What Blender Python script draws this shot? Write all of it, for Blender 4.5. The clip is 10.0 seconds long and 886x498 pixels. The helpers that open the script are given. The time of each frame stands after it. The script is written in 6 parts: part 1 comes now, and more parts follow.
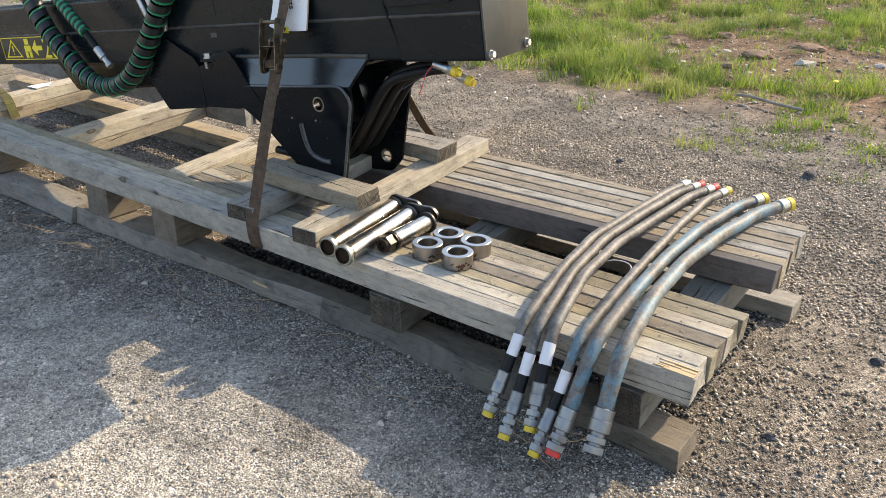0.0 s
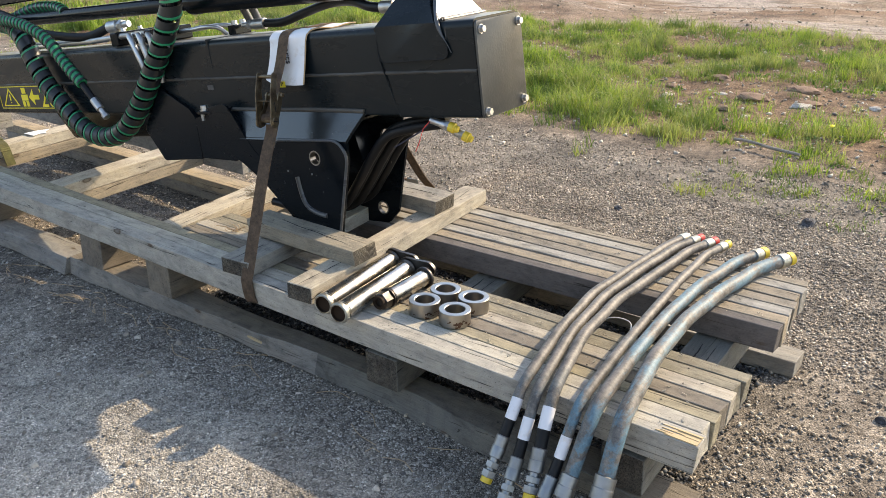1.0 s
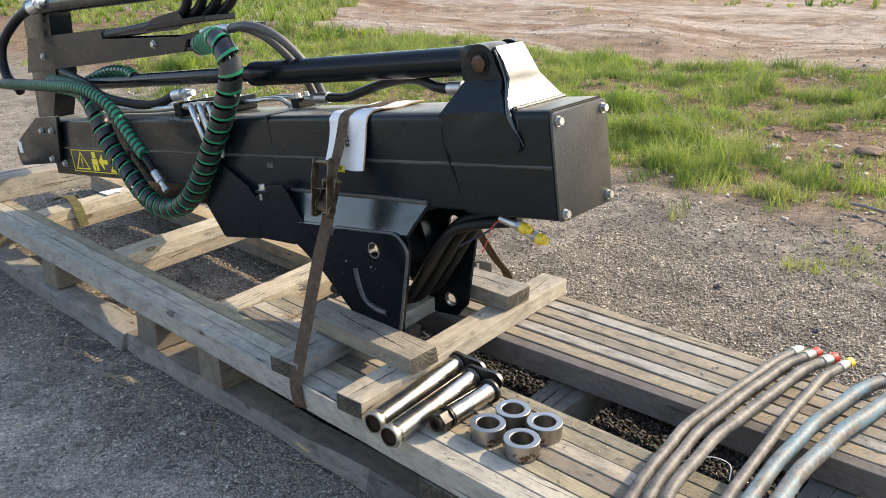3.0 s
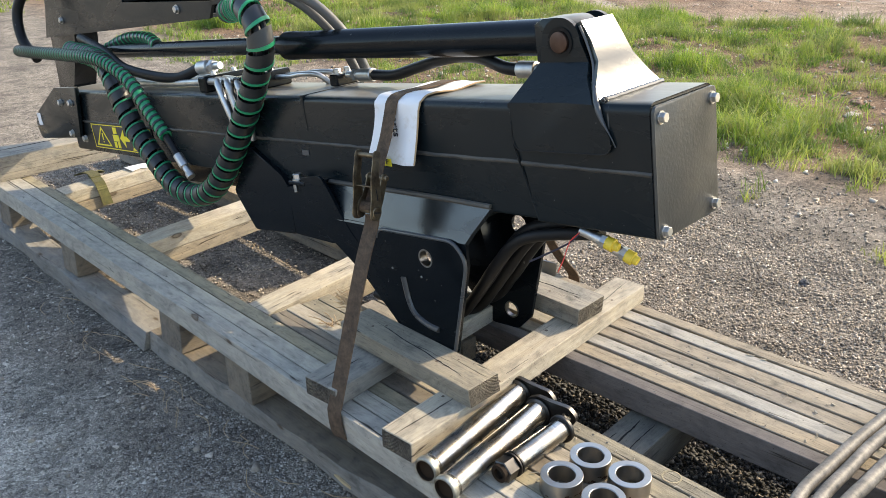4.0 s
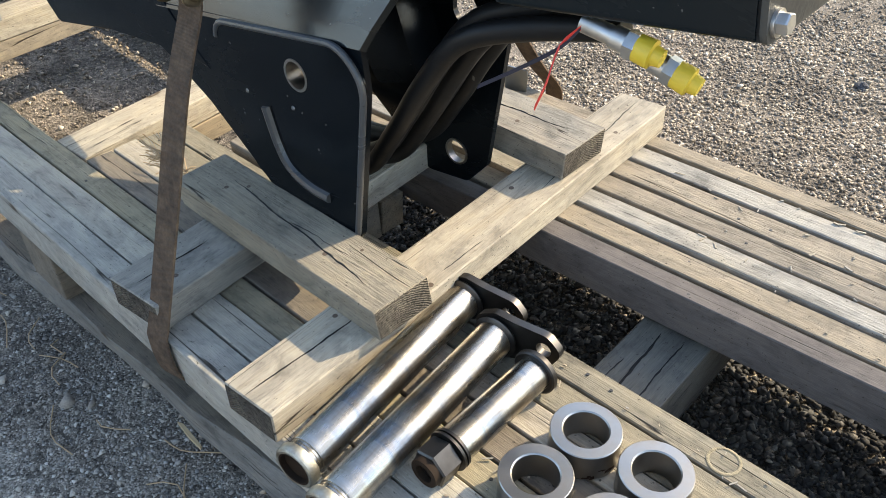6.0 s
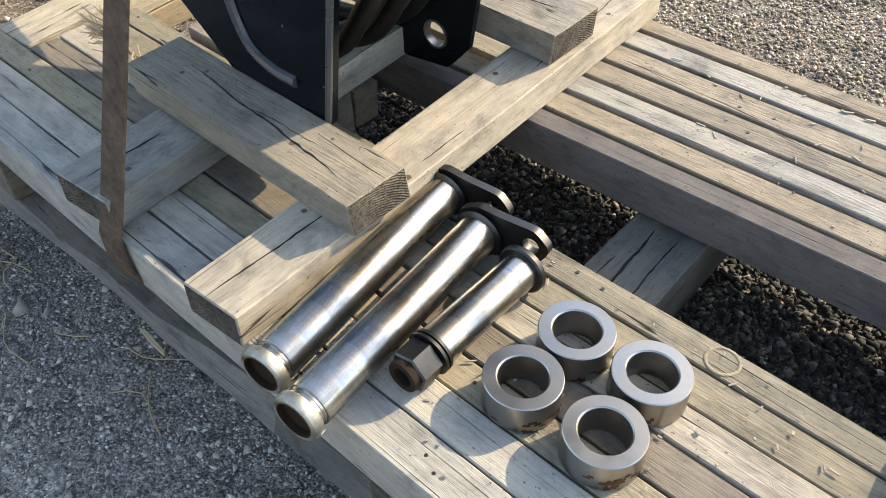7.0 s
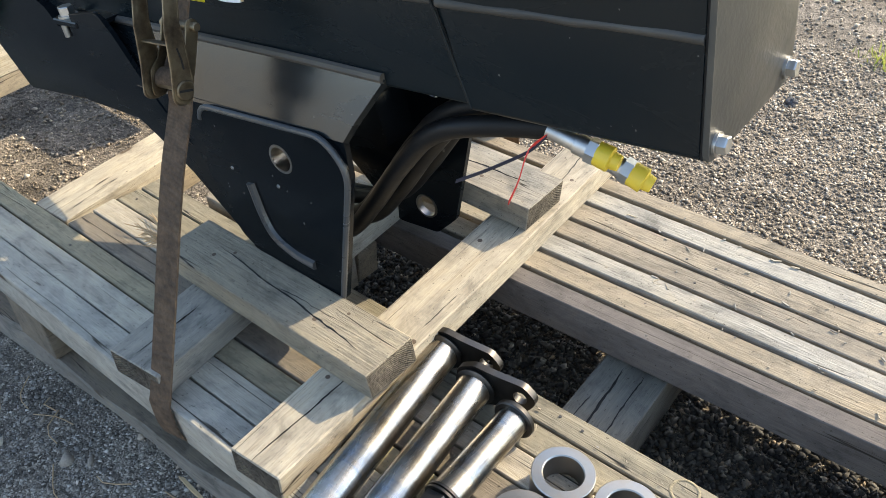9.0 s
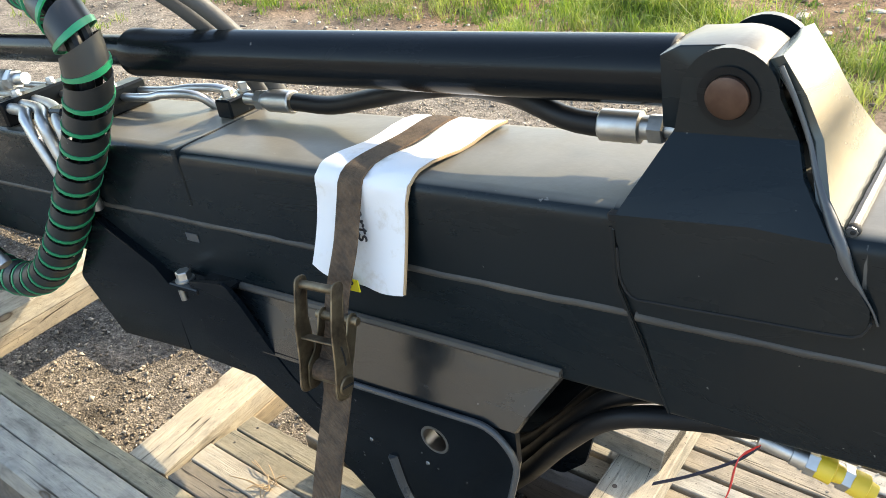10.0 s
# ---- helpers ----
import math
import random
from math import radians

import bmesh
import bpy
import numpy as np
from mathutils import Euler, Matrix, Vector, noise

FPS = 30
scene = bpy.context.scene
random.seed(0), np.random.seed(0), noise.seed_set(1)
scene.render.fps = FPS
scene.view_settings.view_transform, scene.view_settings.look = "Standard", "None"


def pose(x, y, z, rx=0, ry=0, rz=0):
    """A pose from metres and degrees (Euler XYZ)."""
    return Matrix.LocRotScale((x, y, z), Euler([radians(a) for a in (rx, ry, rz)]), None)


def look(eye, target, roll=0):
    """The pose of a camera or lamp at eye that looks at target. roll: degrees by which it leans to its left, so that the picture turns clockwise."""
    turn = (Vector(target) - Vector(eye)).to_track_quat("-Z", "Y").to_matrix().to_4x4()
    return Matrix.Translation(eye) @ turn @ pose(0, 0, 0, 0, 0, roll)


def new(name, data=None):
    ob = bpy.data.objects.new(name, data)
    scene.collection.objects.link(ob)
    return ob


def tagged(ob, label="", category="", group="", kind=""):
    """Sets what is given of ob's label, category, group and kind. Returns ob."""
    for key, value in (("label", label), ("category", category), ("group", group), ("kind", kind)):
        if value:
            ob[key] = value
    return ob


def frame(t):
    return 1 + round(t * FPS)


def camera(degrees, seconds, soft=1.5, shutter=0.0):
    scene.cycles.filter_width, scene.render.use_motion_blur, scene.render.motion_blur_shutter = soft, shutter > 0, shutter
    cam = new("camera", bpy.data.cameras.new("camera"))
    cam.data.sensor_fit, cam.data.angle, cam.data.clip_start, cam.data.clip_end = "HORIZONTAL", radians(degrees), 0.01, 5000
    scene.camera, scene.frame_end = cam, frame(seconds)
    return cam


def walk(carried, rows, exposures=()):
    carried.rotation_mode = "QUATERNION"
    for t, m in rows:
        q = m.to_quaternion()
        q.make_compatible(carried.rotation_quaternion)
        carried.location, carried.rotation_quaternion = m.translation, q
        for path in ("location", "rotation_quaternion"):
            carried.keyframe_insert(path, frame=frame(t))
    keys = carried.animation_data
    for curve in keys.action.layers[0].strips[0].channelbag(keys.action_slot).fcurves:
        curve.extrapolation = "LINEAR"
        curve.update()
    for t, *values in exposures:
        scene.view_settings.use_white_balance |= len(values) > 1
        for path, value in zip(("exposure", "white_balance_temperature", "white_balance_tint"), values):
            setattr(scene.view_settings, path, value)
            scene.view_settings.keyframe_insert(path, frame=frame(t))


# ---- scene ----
cam = camera(56.7, 10.0, 0.45)
PATH = [
    (0, (0.437, -1.433, 1.179), (-0.651, 0.026, 0.35), 0.4),
    (0.5, (0.431, -1.421, 1.182), (-0.658, 0.057, 0.389), 0.6),
    (1, (0.409, -1.393, 1.223), (-0.695, 0.095, 0.47), 0.4),
    (1.5, (0.38, -1.359, 1.272), (-0.764, 0.115, 0.551), 0.2),
    (2, (0.349, -1.298, 1.295), (-0.845, 0.147, 0.598), 0.0),
    (2.5, (0.328, -1.189, 1.313), (-0.92, 0.213, 0.625), -0.3),
    (3, (0.261, -1.109, 1.318), (-1.03, 0.253, 0.625), -0.6),
    (3.2, (0.197, -1.073, 1.317), (-1.103, 0.274, 0.612), -0.7),
    (4.3, (-0.069, -0.798, 1.321), (-1.399, 0.426, 0.465), -1.3),
    (4.5, (-0.097, -0.716, 1.288), (-1.412, 0.482, 0.374), -1.3),
    (5, (-0.201, -0.581, 1.182), (-1.435, 0.574, 0.112), -1.6),
    (5.2, (-0.258, -0.51, 1.141), (-1.467, 0.623, 0.021), -1.7),
    (6.3, (-0.519, -0.286, 0.999), (-1.571, 0.846, -0.27), -0.4),
    (6.5, (-0.523, -0.278, 0.982), (-1.551, 0.843, -0.317), -0.2),
    (7, (-0.515, -0.282, 0.952), (-1.476, 0.785, -0.44), 0.1),
    (7.5, (-0.487, -0.296, 0.928), (-1.37, 0.692, -0.57), -0.0),
    (8, (-0.469, -0.302, 0.946), (-1.356, 0.684, -0.551), -0.6),
    (8.5, (-0.463, -0.329, 1.041), (-1.41, 0.76, -0.343), -0.8),
    (9, (-0.501, -0.35, 1.171), (-1.488, 0.849, -0.09), -0.9),
    (9.5, (-0.603, -0.363, 1.266), (-1.623, 0.922, 0.123), -1.7),
    (10, (-0.764, -0.376, 1.336), (-1.811, 0.981, 0.306), -3.0),
]
EXPOSURES = [(0.0, 1.64, 7350, 12), (2.0, 1.69, 7300, 12), (4.0, 1.82, 7100, 10), (5.0, 1.98, 7100, 9), (8.5, 1.93, 7150, 10), (9.5, 2.16, 7050, 7), (10.0, 2.27, 7400, 8)]
walk(cam, [(t, look(eye, target, roll)) for t, eye, target, roll in PATH], EXPOSURES)
SUN_FROM = Vector((0.55, 1.42, 1.0)).normalized()
world = bpy.data.worlds.new("sky")
scene.world = world
world.use_nodes = True
wn = world.node_tree
sky = wn.nodes.new("ShaderNodeTexSky")
sky.sky_type, sky.sun_disc = "NISHITA", False
sky.sun_elevation = math.asin(SUN_FROM.z)
sky.sun_rotation = math.atan2(SUN_FROM.x, SUN_FROM.y)
sky.air_density, sky.dust_density = 1.0, 1.0
wn.links.new(sky.outputs[0], wn.nodes["Background"].inputs[0])
wn.nodes["Background"].inputs[1].default_value = 0.15
sun_data = bpy.data.lights.new("sun", "SUN")
sun_data.energy, sun_data.angle, sun_data.color = 2.25, radians(0.53), (1.0, 0.873, 0.665)
sun = new("sun", sun_data)
sun.matrix_world = look(SUN_FROM * 50, (0, 0, 0))


# ---- node helpers ----
def nodes_of(name):
    m = bpy.data.materials.new(name)
    m.use_nodes = True
    nt = m.node_tree
    return m, nt, nt.nodes["Principled BSDF"]


def coords(nt, scale=(1, 1, 1), space="Object"):
    c, m = nt.nodes.new("ShaderNodeTexCoord"), nt.nodes.new("ShaderNodeMapping")
    m.inputs["Scale"].default_value = scale
    nt.links.new(c.outputs[space], m.inputs["Vector"])
    return m.outputs[0]


def noise_tex(nt, vec, scale, detail=4, rough=0.55, distort=0.0):
    n = nt.nodes.new("ShaderNodeTexNoise")
    n.inputs["Scale"].default_value, n.inputs["Detail"].default_value = scale, detail
    n.inputs["Roughness"].default_value, n.inputs["Distortion"].default_value = rough, distort
    nt.links.new(vec, n.inputs["Vector"])
    return n.outputs[0]


def ramp(nt, fac, stops, sharp=False):
    r = nt.nodes.new("ShaderNodeValToRGB")
    r.color_ramp.interpolation = "CONSTANT" if sharp else "LINEAR"
    while len(r.color_ramp.elements) < len(stops):
        r.color_ramp.elements.new(0.5)
    for e, (p, c) in zip(r.color_ramp.elements, stops):
        e.position = p
        e.color = (*c, 1) if isinstance(c, tuple) else (c, c, c, 1)
    nt.links.new(fac, r.inputs[0])
    return r.outputs[0]


def mix(nt, fac, a, b, kind="MIX"):
    m = nt.nodes.new("ShaderNodeMix")
    m.data_type, m.blend_type = "RGBA", kind
    for sock, value in ((m.inputs[0], fac), (m.inputs[6], a), (m.inputs[7], b)):
        if isinstance(value, (int, float)):
            sock.default_value = value if sock == m.inputs[0] else (value, value, value, 1)
        elif isinstance(value, tuple):
            sock.default_value = (*value, 1)
        else:
            nt.links.new(value, sock)
    return m.outputs[2]


def math_node(nt, op, a, b=0.0):
    m = nt.nodes.new("ShaderNodeMath")
    m.operation = op
    for sock, value in ((m.inputs[0], a), (m.inputs[1], b)):
        if isinstance(value, (int, float)):
            sock.default_value = value
        else:
            nt.links.new(value, sock)
    return m.outputs[0]


def bump(nt, bsdf, height, strength=0.4, dist=0.002):
    b = nt.nodes.new("ShaderNodeBump")
    b.inputs["Strength"].default_value, b.inputs["Distance"].default_value = strength, dist
    nt.links.new(height, b.inputs["Height"])
    nt.links.new(b.outputs[0], bsdf.inputs["Normal"])


# ---- materials ----
def wood_material(name, light, dark, grey, wear=0.5, relief=0.0016):
    """Weathered sawn timber, its grain along the local x axis."""
    m, nt, p = nodes_of(name)
    info = nt.nodes.new("ShaderNodeObjectInfo")
    c = nt.nodes.new("ShaderNodeTexCoord")
    shift = nt.nodes.new("ShaderNodeVectorMath")
    shift.operation = "MULTIPLY_ADD"
    comb = nt.nodes.new("ShaderNodeCombineXYZ")
    for k in range(3):
        nt.links.new(info.outputs["Random"], comb.inputs[k])
    nt.links.new(comb.outputs[0], shift.inputs[0])
    shift.inputs[1].default_value = (31.0, 17.0, 23.0)
    nt.links.new(c.outputs["Object"], shift.inputs[2])

    def stretched(s):
        mp = nt.nodes.new("ShaderNodeMapping")
        mp.inputs["Scale"].default_value = s
        nt.links.new(shift.outputs[0], mp.inputs["Vector"])
        return mp.outputs[0]

    rings = noise_tex(nt, stretched((0.8, 14, 14)), 4.0, 3, 0.5, 0.5)
    fold = math_node(nt, "PINGPONG", math_node(nt, "MULTIPLY", rings, 11.0), 1.0)
    fine = noise_tex(nt, stretched((4, 130, 130)), 5.0, 4, 0.7)
    hair = noise_tex(nt, stretched((10, 420, 420)), 3.0, 3, 0.7)
    stain = noise_tex(nt, stretched((2.2, 7, 7)), 2.0, 5, 0.65)
    crack = noise_tex(nt, stretched((0.45, 30, 30)), 3.0, 2, 0.45, 0.25)
    speck = noise_tex(nt, stretched((60, 90, 90)), 3.0, 3, 0.6)
    base = mix(nt, ramp(nt, fold, [(0.0, 0.6), (0.2, 0.10), (1.0, 0.0)]), light, dark)
    base = mix(nt, ramp(nt, stain, [(0.36, 0.05), (0.66, wear)]), base, grey)
    own = nt.nodes.new("ShaderNodeMath")
    own.operation = "FRACT"
    nt.links.new(math_node(nt, "MULTIPLY", info.outputs["Random"], 7.31), own.inputs[0])
    base = mix(nt, ramp(nt, own.outputs[0], [(0.45, 0.0), (0.9, 0.8)]), base, grey)
    base = mix(nt, 1.0, base, ramp(nt, fine, [(0.30, 0.84), (0.47, 0.98), (0.72, 1.08)]), "MULTIPLY")
    base = mix(nt, 1.0, base, ramp(nt, hair, [(0.3, 0.84), (0.7, 1.10)]), "MULTIPLY")
    tone = ramp(nt, info.outputs["Random"], [(0.0, (0.84, 0.84, 0.85)), (0.25, (1.05, 1.03, 0.99)), (0.45, (0.88, 0.86, 0.83)), (0.7, (1.12, 1.08, 1.0)), (0.85, (0.93, 0.93, 0.93)), (1.0, (1.04, 1.0, 0.94))])
    base = mix(nt, 1.0, base, tone, "MULTIPLY")
    band = noise_tex(nt, stretched((1.1, 26, 26)), 2.0, 3, 0.6)
    base = mix(nt, 1.0, base, ramp(nt, band, [(0.3, 0.88), (0.5, 0.99), (0.7, 1.07)]), "MULTIPLY")
    blotch = noise_tex(nt, stretched((9, 22, 22)), 2.0, 6, 0.7)
    base = mix(nt, ramp(nt, blotch, [(0.55, 0.0), (0.70, 0.6)]), base, tuple(0.45 * g for g in grey))
    cloud = noise_tex(nt, stretched((3.5, 6, 6)), 3.0, 6, 0.72, 0.6)
    base = mix(nt, 1.0, base, ramp(nt, cloud, [(0.30, (0.50, 0.505, 0.51)), (0.43, (0.80, 0.80, 0.80)), (0.55, (0.98, 0.975, 0.96)), (0.72, (1.10, 1.07, 1.0))]), "MULTIPLY")
    line = math_node(nt, "ABSOLUTE", math_node(nt, "SUBTRACT", noise_tex(nt, stretched((0.55, 17, 17)), 2.0, 2, 0.5, 0.1), 0.5))
    cut = math_node(nt, "MULTIPLY", ramp(nt, line, [(0.003, 0.97), (0.0075, 0.0)]), ramp(nt, crack, [(0.53, 0.0), (0.59, 1.0)]))
    base = mix(nt, cut, base, (0.03, 0.025, 0.02))
    base = mix(nt, ramp(nt, speck, [(0.64, 0.0), (0.71, 0.85)]), base, (0.04, 0.033, 0.026))
    vor = nt.nodes.new("ShaderNodeTexVoronoi")
    vor.inputs["Scale"].default_value = 3.6
    nt.links.new(stretched((1.0, 2.2, 2.2)), vor.inputs["Vector"])
    knot = ramp(nt, math_node(nt, "ADD", vor.outputs["Distance"], math_node(nt, "MULTIPLY", math_node(nt, "SUBTRACT", fine, 0.5), 0.05)), [(0.0, 0.55), (0.045, 0.7), (0.06, 0.95), (0.085, 0.15), (0.14, 0.0)])
    base = mix(nt, knot, base, (0.075, 0.048, 0.028))
    nt.links.new(base, p.inputs["Base Color"])
    p.inputs["Roughness"].default_value = 0.85
    p.inputs["Specular IOR Level"].default_value = 0.25
    h = math_node(nt, "ADD", math_node(nt, "MULTIPLY", fold, 0.3), math_node(nt, "ADD", fine, math_node(nt, "MULTIPLY", hair, 0.6)))
    h = math_node(nt, "SUBTRACT", h, math_node(nt, "MULTIPLY", cut, 2.5))
    bump(nt, p, math_node(nt, "ADD", h, math_node(nt, "MULTIPLY", cloud, 1.2)), 0.8, relief)
    return m


WOOD = wood_material("weathered_wood", (0.335, 0.282, 0.212), (0.175, 0.142, 0.10), (0.262, 0.242, 0.21), 0.5)
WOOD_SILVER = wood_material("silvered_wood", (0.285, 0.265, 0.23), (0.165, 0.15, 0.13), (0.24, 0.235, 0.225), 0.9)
WOOD_GOLD = wood_material("golden_wood", (0.40, 0.325, 0.225), (0.22, 0.17, 0.11), (0.315, 0.278, 0.225), 0.5)
WOOD_BROWN = wood_material("brown_weathered_wood", (0.235, 0.195, 0.148), (0.12, 0.096, 0.07), (0.185, 0.168, 0.147), 0.7)
WOOD_OLIVE = wood_material("olive_grey_wood", (0.36, 0.315, 0.215), (0.20, 0.168, 0.108), (0.285, 0.262, 0.205), 0.5)
WOOD_DUSK = wood_material("dull_olive_wood", (0.275, 0.247, 0.185), (0.15, 0.13, 0.092), (0.22, 0.208, 0.175), 0.7)
WOOD_DARK = wood_material("dark_grey_wood", (0.17, 0.165, 0.145), (0.09, 0.085, 0.07), (0.15, 0.15, 0.14), 0.9)
WOOD_NEW = wood_material("pale_wood", (0.50, 0.445, 0.355), (0.31, 0.25, 0.17), (0.435, 0.40, 0.335), 0.6)
WOOD_PALE = wood_material("pale_grey_wood", (0.43, 0.398, 0.335), (0.26, 0.23, 0.185), (0.385, 0.375, 0.345), 0.6)
WOOD_RIDGED = wood_material("ridged_weathered_wood", (0.37, 0.325, 0.25), (0.17, 0.142, 0.105), (0.275, 0.258, 0.225), 0.5, 0.0034)
WOOD_PLANED = wood_material("planed_dull_wood", (0.16, 0.141, 0.133), (0.097, 0.085, 0.08), (0.137, 0.126, 0.124), 0.5, 0.0008)
WOOD_OLD = wood_material("grey_wood", (0.31, 0.28, 0.235), (0.16, 0.14, 0.12), (0.28, 0.275, 0.26), 0.9)


def painted(name, color, rough, bumpy=0.1, dirt=0.15, dust_and_sheen=0.0, gloss_level=0.5):
    m, nt, p = nodes_of(name)
    v = coords(nt)
    blot = noise_tex(nt, v, 6.0, 5, 0.6)
    fine = noise_tex(nt, v, 140.0, 3, 0.6)
    dust = tuple(min(1, c + 0.05) for c in color)
    base = mix(nt, ramp(nt, blot, [(0.4, 0.0), (0.8, dirt)]), color, (dust[0] * 1.3 + 0.02, dust[1] * 1.2 + 0.015, dust[2] + 0.01))
    smear = noise_tex(nt, coords(nt, (0.6, 1.0, 2.2)), 4.5, 6, 0.65, 0.8)
    gloss = ramp(nt, smear, [(0.3, max(0.05, rough - 0.12)), (0.5, rough), (0.72, rough + 0.2)])
    # upward faces lightened: dust on top, plus the sky's sheen put into colour
    if dust_and_sheen:
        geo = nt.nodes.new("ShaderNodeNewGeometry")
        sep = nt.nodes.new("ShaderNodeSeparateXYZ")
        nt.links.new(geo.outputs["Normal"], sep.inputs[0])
        up = math_node(nt, "MULTIPLY", ramp(nt, sep.outputs[2], [(0.75, 0.0), (0.95, dust_and_sheen)]), ramp(nt, noise_tex(nt, v, 9.0, 6, 0.65), [(0.25, 0.6), (0.7, 1.0)]))
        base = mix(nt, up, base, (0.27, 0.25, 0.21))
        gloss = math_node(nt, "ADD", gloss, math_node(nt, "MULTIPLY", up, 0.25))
    if max(color) < 0.02:
        chip = noise_tex(nt, v, 75.0, 3, 0.6)
        scratch = noise_tex(nt, coords(nt, (1.0, 1.0, 0.12)), 60.0, 3, 0.55)
        marks = math_node(nt, "ADD", ramp(nt, chip, [(0.735, 0.0), (0.75, 0.5)]), ramp(nt, scratch, [(0.74, 0.0), (0.76, 0.35)]))
        base = mix(nt, marks, base, (0.22, 0.21, 0.19))
    nt.links.new(base, p.inputs["Base Color"])
    nt.links.new(gloss, p.inputs["Roughness"])
    p.inputs["Specular IOR Level"].default_value = gloss_level
    bump(nt, p, math_node(nt, "ADD", fine, math_node(nt, "MULTIPLY", blot, 0.6)), bumpy, 0.0012)
    return m


BLACK = painted("black_paint", (0.0044, 0.0080, 0.0102), 0.28, 0.13, 0.03, dust_and_sheen=0.62, gloss_level=0.20)
DUSTY_WELD = painted("dusty_weld", (0.042, 0.038, 0.032), 0.7, 0.5, 0.4)
# greyer than the black paint, so edges and beads carry their sheen as colour
SHEEN_GREY = painted("sheen_grey_paint", (0.042, 0.046, 0.050), 0.36, 0.3, 0.3)
# seam lightened: the sky highlight on the ridge is put into its colour
SEAM = painted("seam_highlight", (0.024, 0.023, 0.021), 0.6, 0.5, 0.5)
DUSTY_BLACK = painted("dusty_black_paint", (0.024, 0.030, 0.028), 0.25, 0.08, 0.15, gloss_level=0.42)
FLANGE = painted("smooth_satin_paint", (0.0060, 0.0090, 0.0110), 0.23, 0.08, 0.06, gloss_level=0.65)
SCUFFED = painted("scuffed_black_paint", (0.030, 0.032, 0.031), 0.40, 0.45, 0.5, gloss_level=0.5)
GAP = painted("dark_gap", (0.004, 0.004, 0.004), 0.8, 0.1, 0.0)
BLACK_SATIN = painted("satin_black_paint", (0.0034, 0.0052, 0.0070), 0.20, 0.10, 0.02, gloss_level=0.15)
RUBBER = painted("black_rubber", (0.0055, 0.0060, 0.0068), 0.45, 0.2, 0.02, gloss_level=0.22)
GREY_HOSE = painted("grey_braided_hose", (0.045, 0.045, 0.045), 0.5, 0.4, 0.2)
SHEATH = painted("black_sheath", (0.012, 0.0135, 0.014), 0.42, 0.1, 0.05)
GREEN = painted("green_plastic", (0.006, 0.20, 0.085), 0.4, 0.1, 0.05)
YELLOW = painted("yellow_plastic", (0.54, 0.39, 0.02), 0.5, 0.3, 0.5)
RED = painted("red_plastic", (0.55, 0.03, 0.02), 0.45, 0.1, 0.1)
BLUE = painted("dark_blue_plastic", (0.012, 0.014, 0.03), 0.5, 0.1, 0.1)
SIGN_YELLOW = painted("sign_yellow", (0.75, 0.62, 0.02), 0.5, 0.05, 0.05)
SIGN_BLACK = painted("sign_black", (0.012, 0.012, 0.012), 0.45, 0.05, 0.05)
INK = painted("ink", (0.02, 0.02, 0.025), 0.7, 0.05, 0.05)


def metal(name, color, rough, stain, amount, stretch=(1, 1, 1), bumpy=0.12):
    m, nt, p = nodes_of(name)
    v = coords(nt, stretch)
    n = noise_tex(nt, v, 14.0, 5, 0.6)
    f = noise_tex(nt, v, 160.0, 3, 0.6)
    nt.links.new(mix(nt, ramp(nt, n, [(0.42, 0.0), (0.7, amount)]), color, stain), p.inputs["Base Color"])
    p.inputs["Metallic"].default_value = 1.0
    nt.links.new(ramp(nt, n, [(0.3, rough), (0.75, rough + 0.18)]), p.inputs["Roughness"])
    bump(nt, p, math_node(nt, "ADD", f, n), bumpy, 0.0008)
    return m


STEEL = metal("turned_steel", (0.37, 0.355, 0.33), 0.26, (0.27, 0.225, 0.18), 0.6)
def pin_material():
    """Worn polished steel with straw, brown and blue heat tints in bands along x."""
    m, nt, p = nodes_of("worn_pin_steel")
    v = coords(nt, (1.0, 0.5, 0.5))
    band = noise_tex(nt, coords(nt, (1.0, 0.12, 0.12)), 16.0, 4, 0.6)
    grime = noise_tex(nt, coords(nt, (0.35, 2.0, 2.0)), 22.0, 5, 0.65)
    fine = noise_tex(nt, coords(nt, (18.0, 1.0, 1.0)), 30.0, 3, 0.6)
    base = ramp(nt, band, [(0.30, (0.27, 0.19, 0.12)), (0.42, (0.41, 0.37, 0.31)), (0.52, (0.46, 0.44, 0.40)), (0.60, (0.29, 0.32, 0.35)), (0.68, (0.39, 0.33, 0.26))])
    base = mix(nt, ramp(nt, grime, [(0.50, 0.0), (0.70, 0.8)]), base, (0.10, 0.072, 0.048))
    nt.links.new(mix(nt, 1.0, base, ramp(nt, fine, [(0.3, 0.86), (0.7, 1.06)]), "MULTIPLY"), p.inputs["Base Color"])
    p.inputs["Metallic"].default_value = 1.0
    nt.links.new(ramp(nt, grime, [(0.35, 0.22), (0.6, 0.31), (0.75, 0.48)]), p.inputs["Roughness"])
    bump(nt, p, math_node(nt, "ADD", math_node(nt, "MULTIPLY", fine, 0.4), noise_tex(nt, v, 60.0, 3, 0.6)), 0.08, 0.0006)
    return m


PIN_STEEL = pin_material()
RUSTY = metal("rusty_steel", (0.15, 0.10, 0.075), 0.5, (0.07, 0.04, 0.03), 0.9)
ZINC = metal("zinc_plate", (0.50, 0.50, 0.49), 0.34, (0.30, 0.29, 0.27), 0.8)
RATCHET = metal("dirty_ratchet_steel", (0.22, 0.175, 0.115), 0.48, (0.05, 0.035, 0.026), 1.0, (1.6, 1.6, 1.6), 0.3)
FITTING = metal("dull_zinc", (0.28, 0.285, 0.28), 0.42, (0.22, 0.22, 0.21), 0.9)
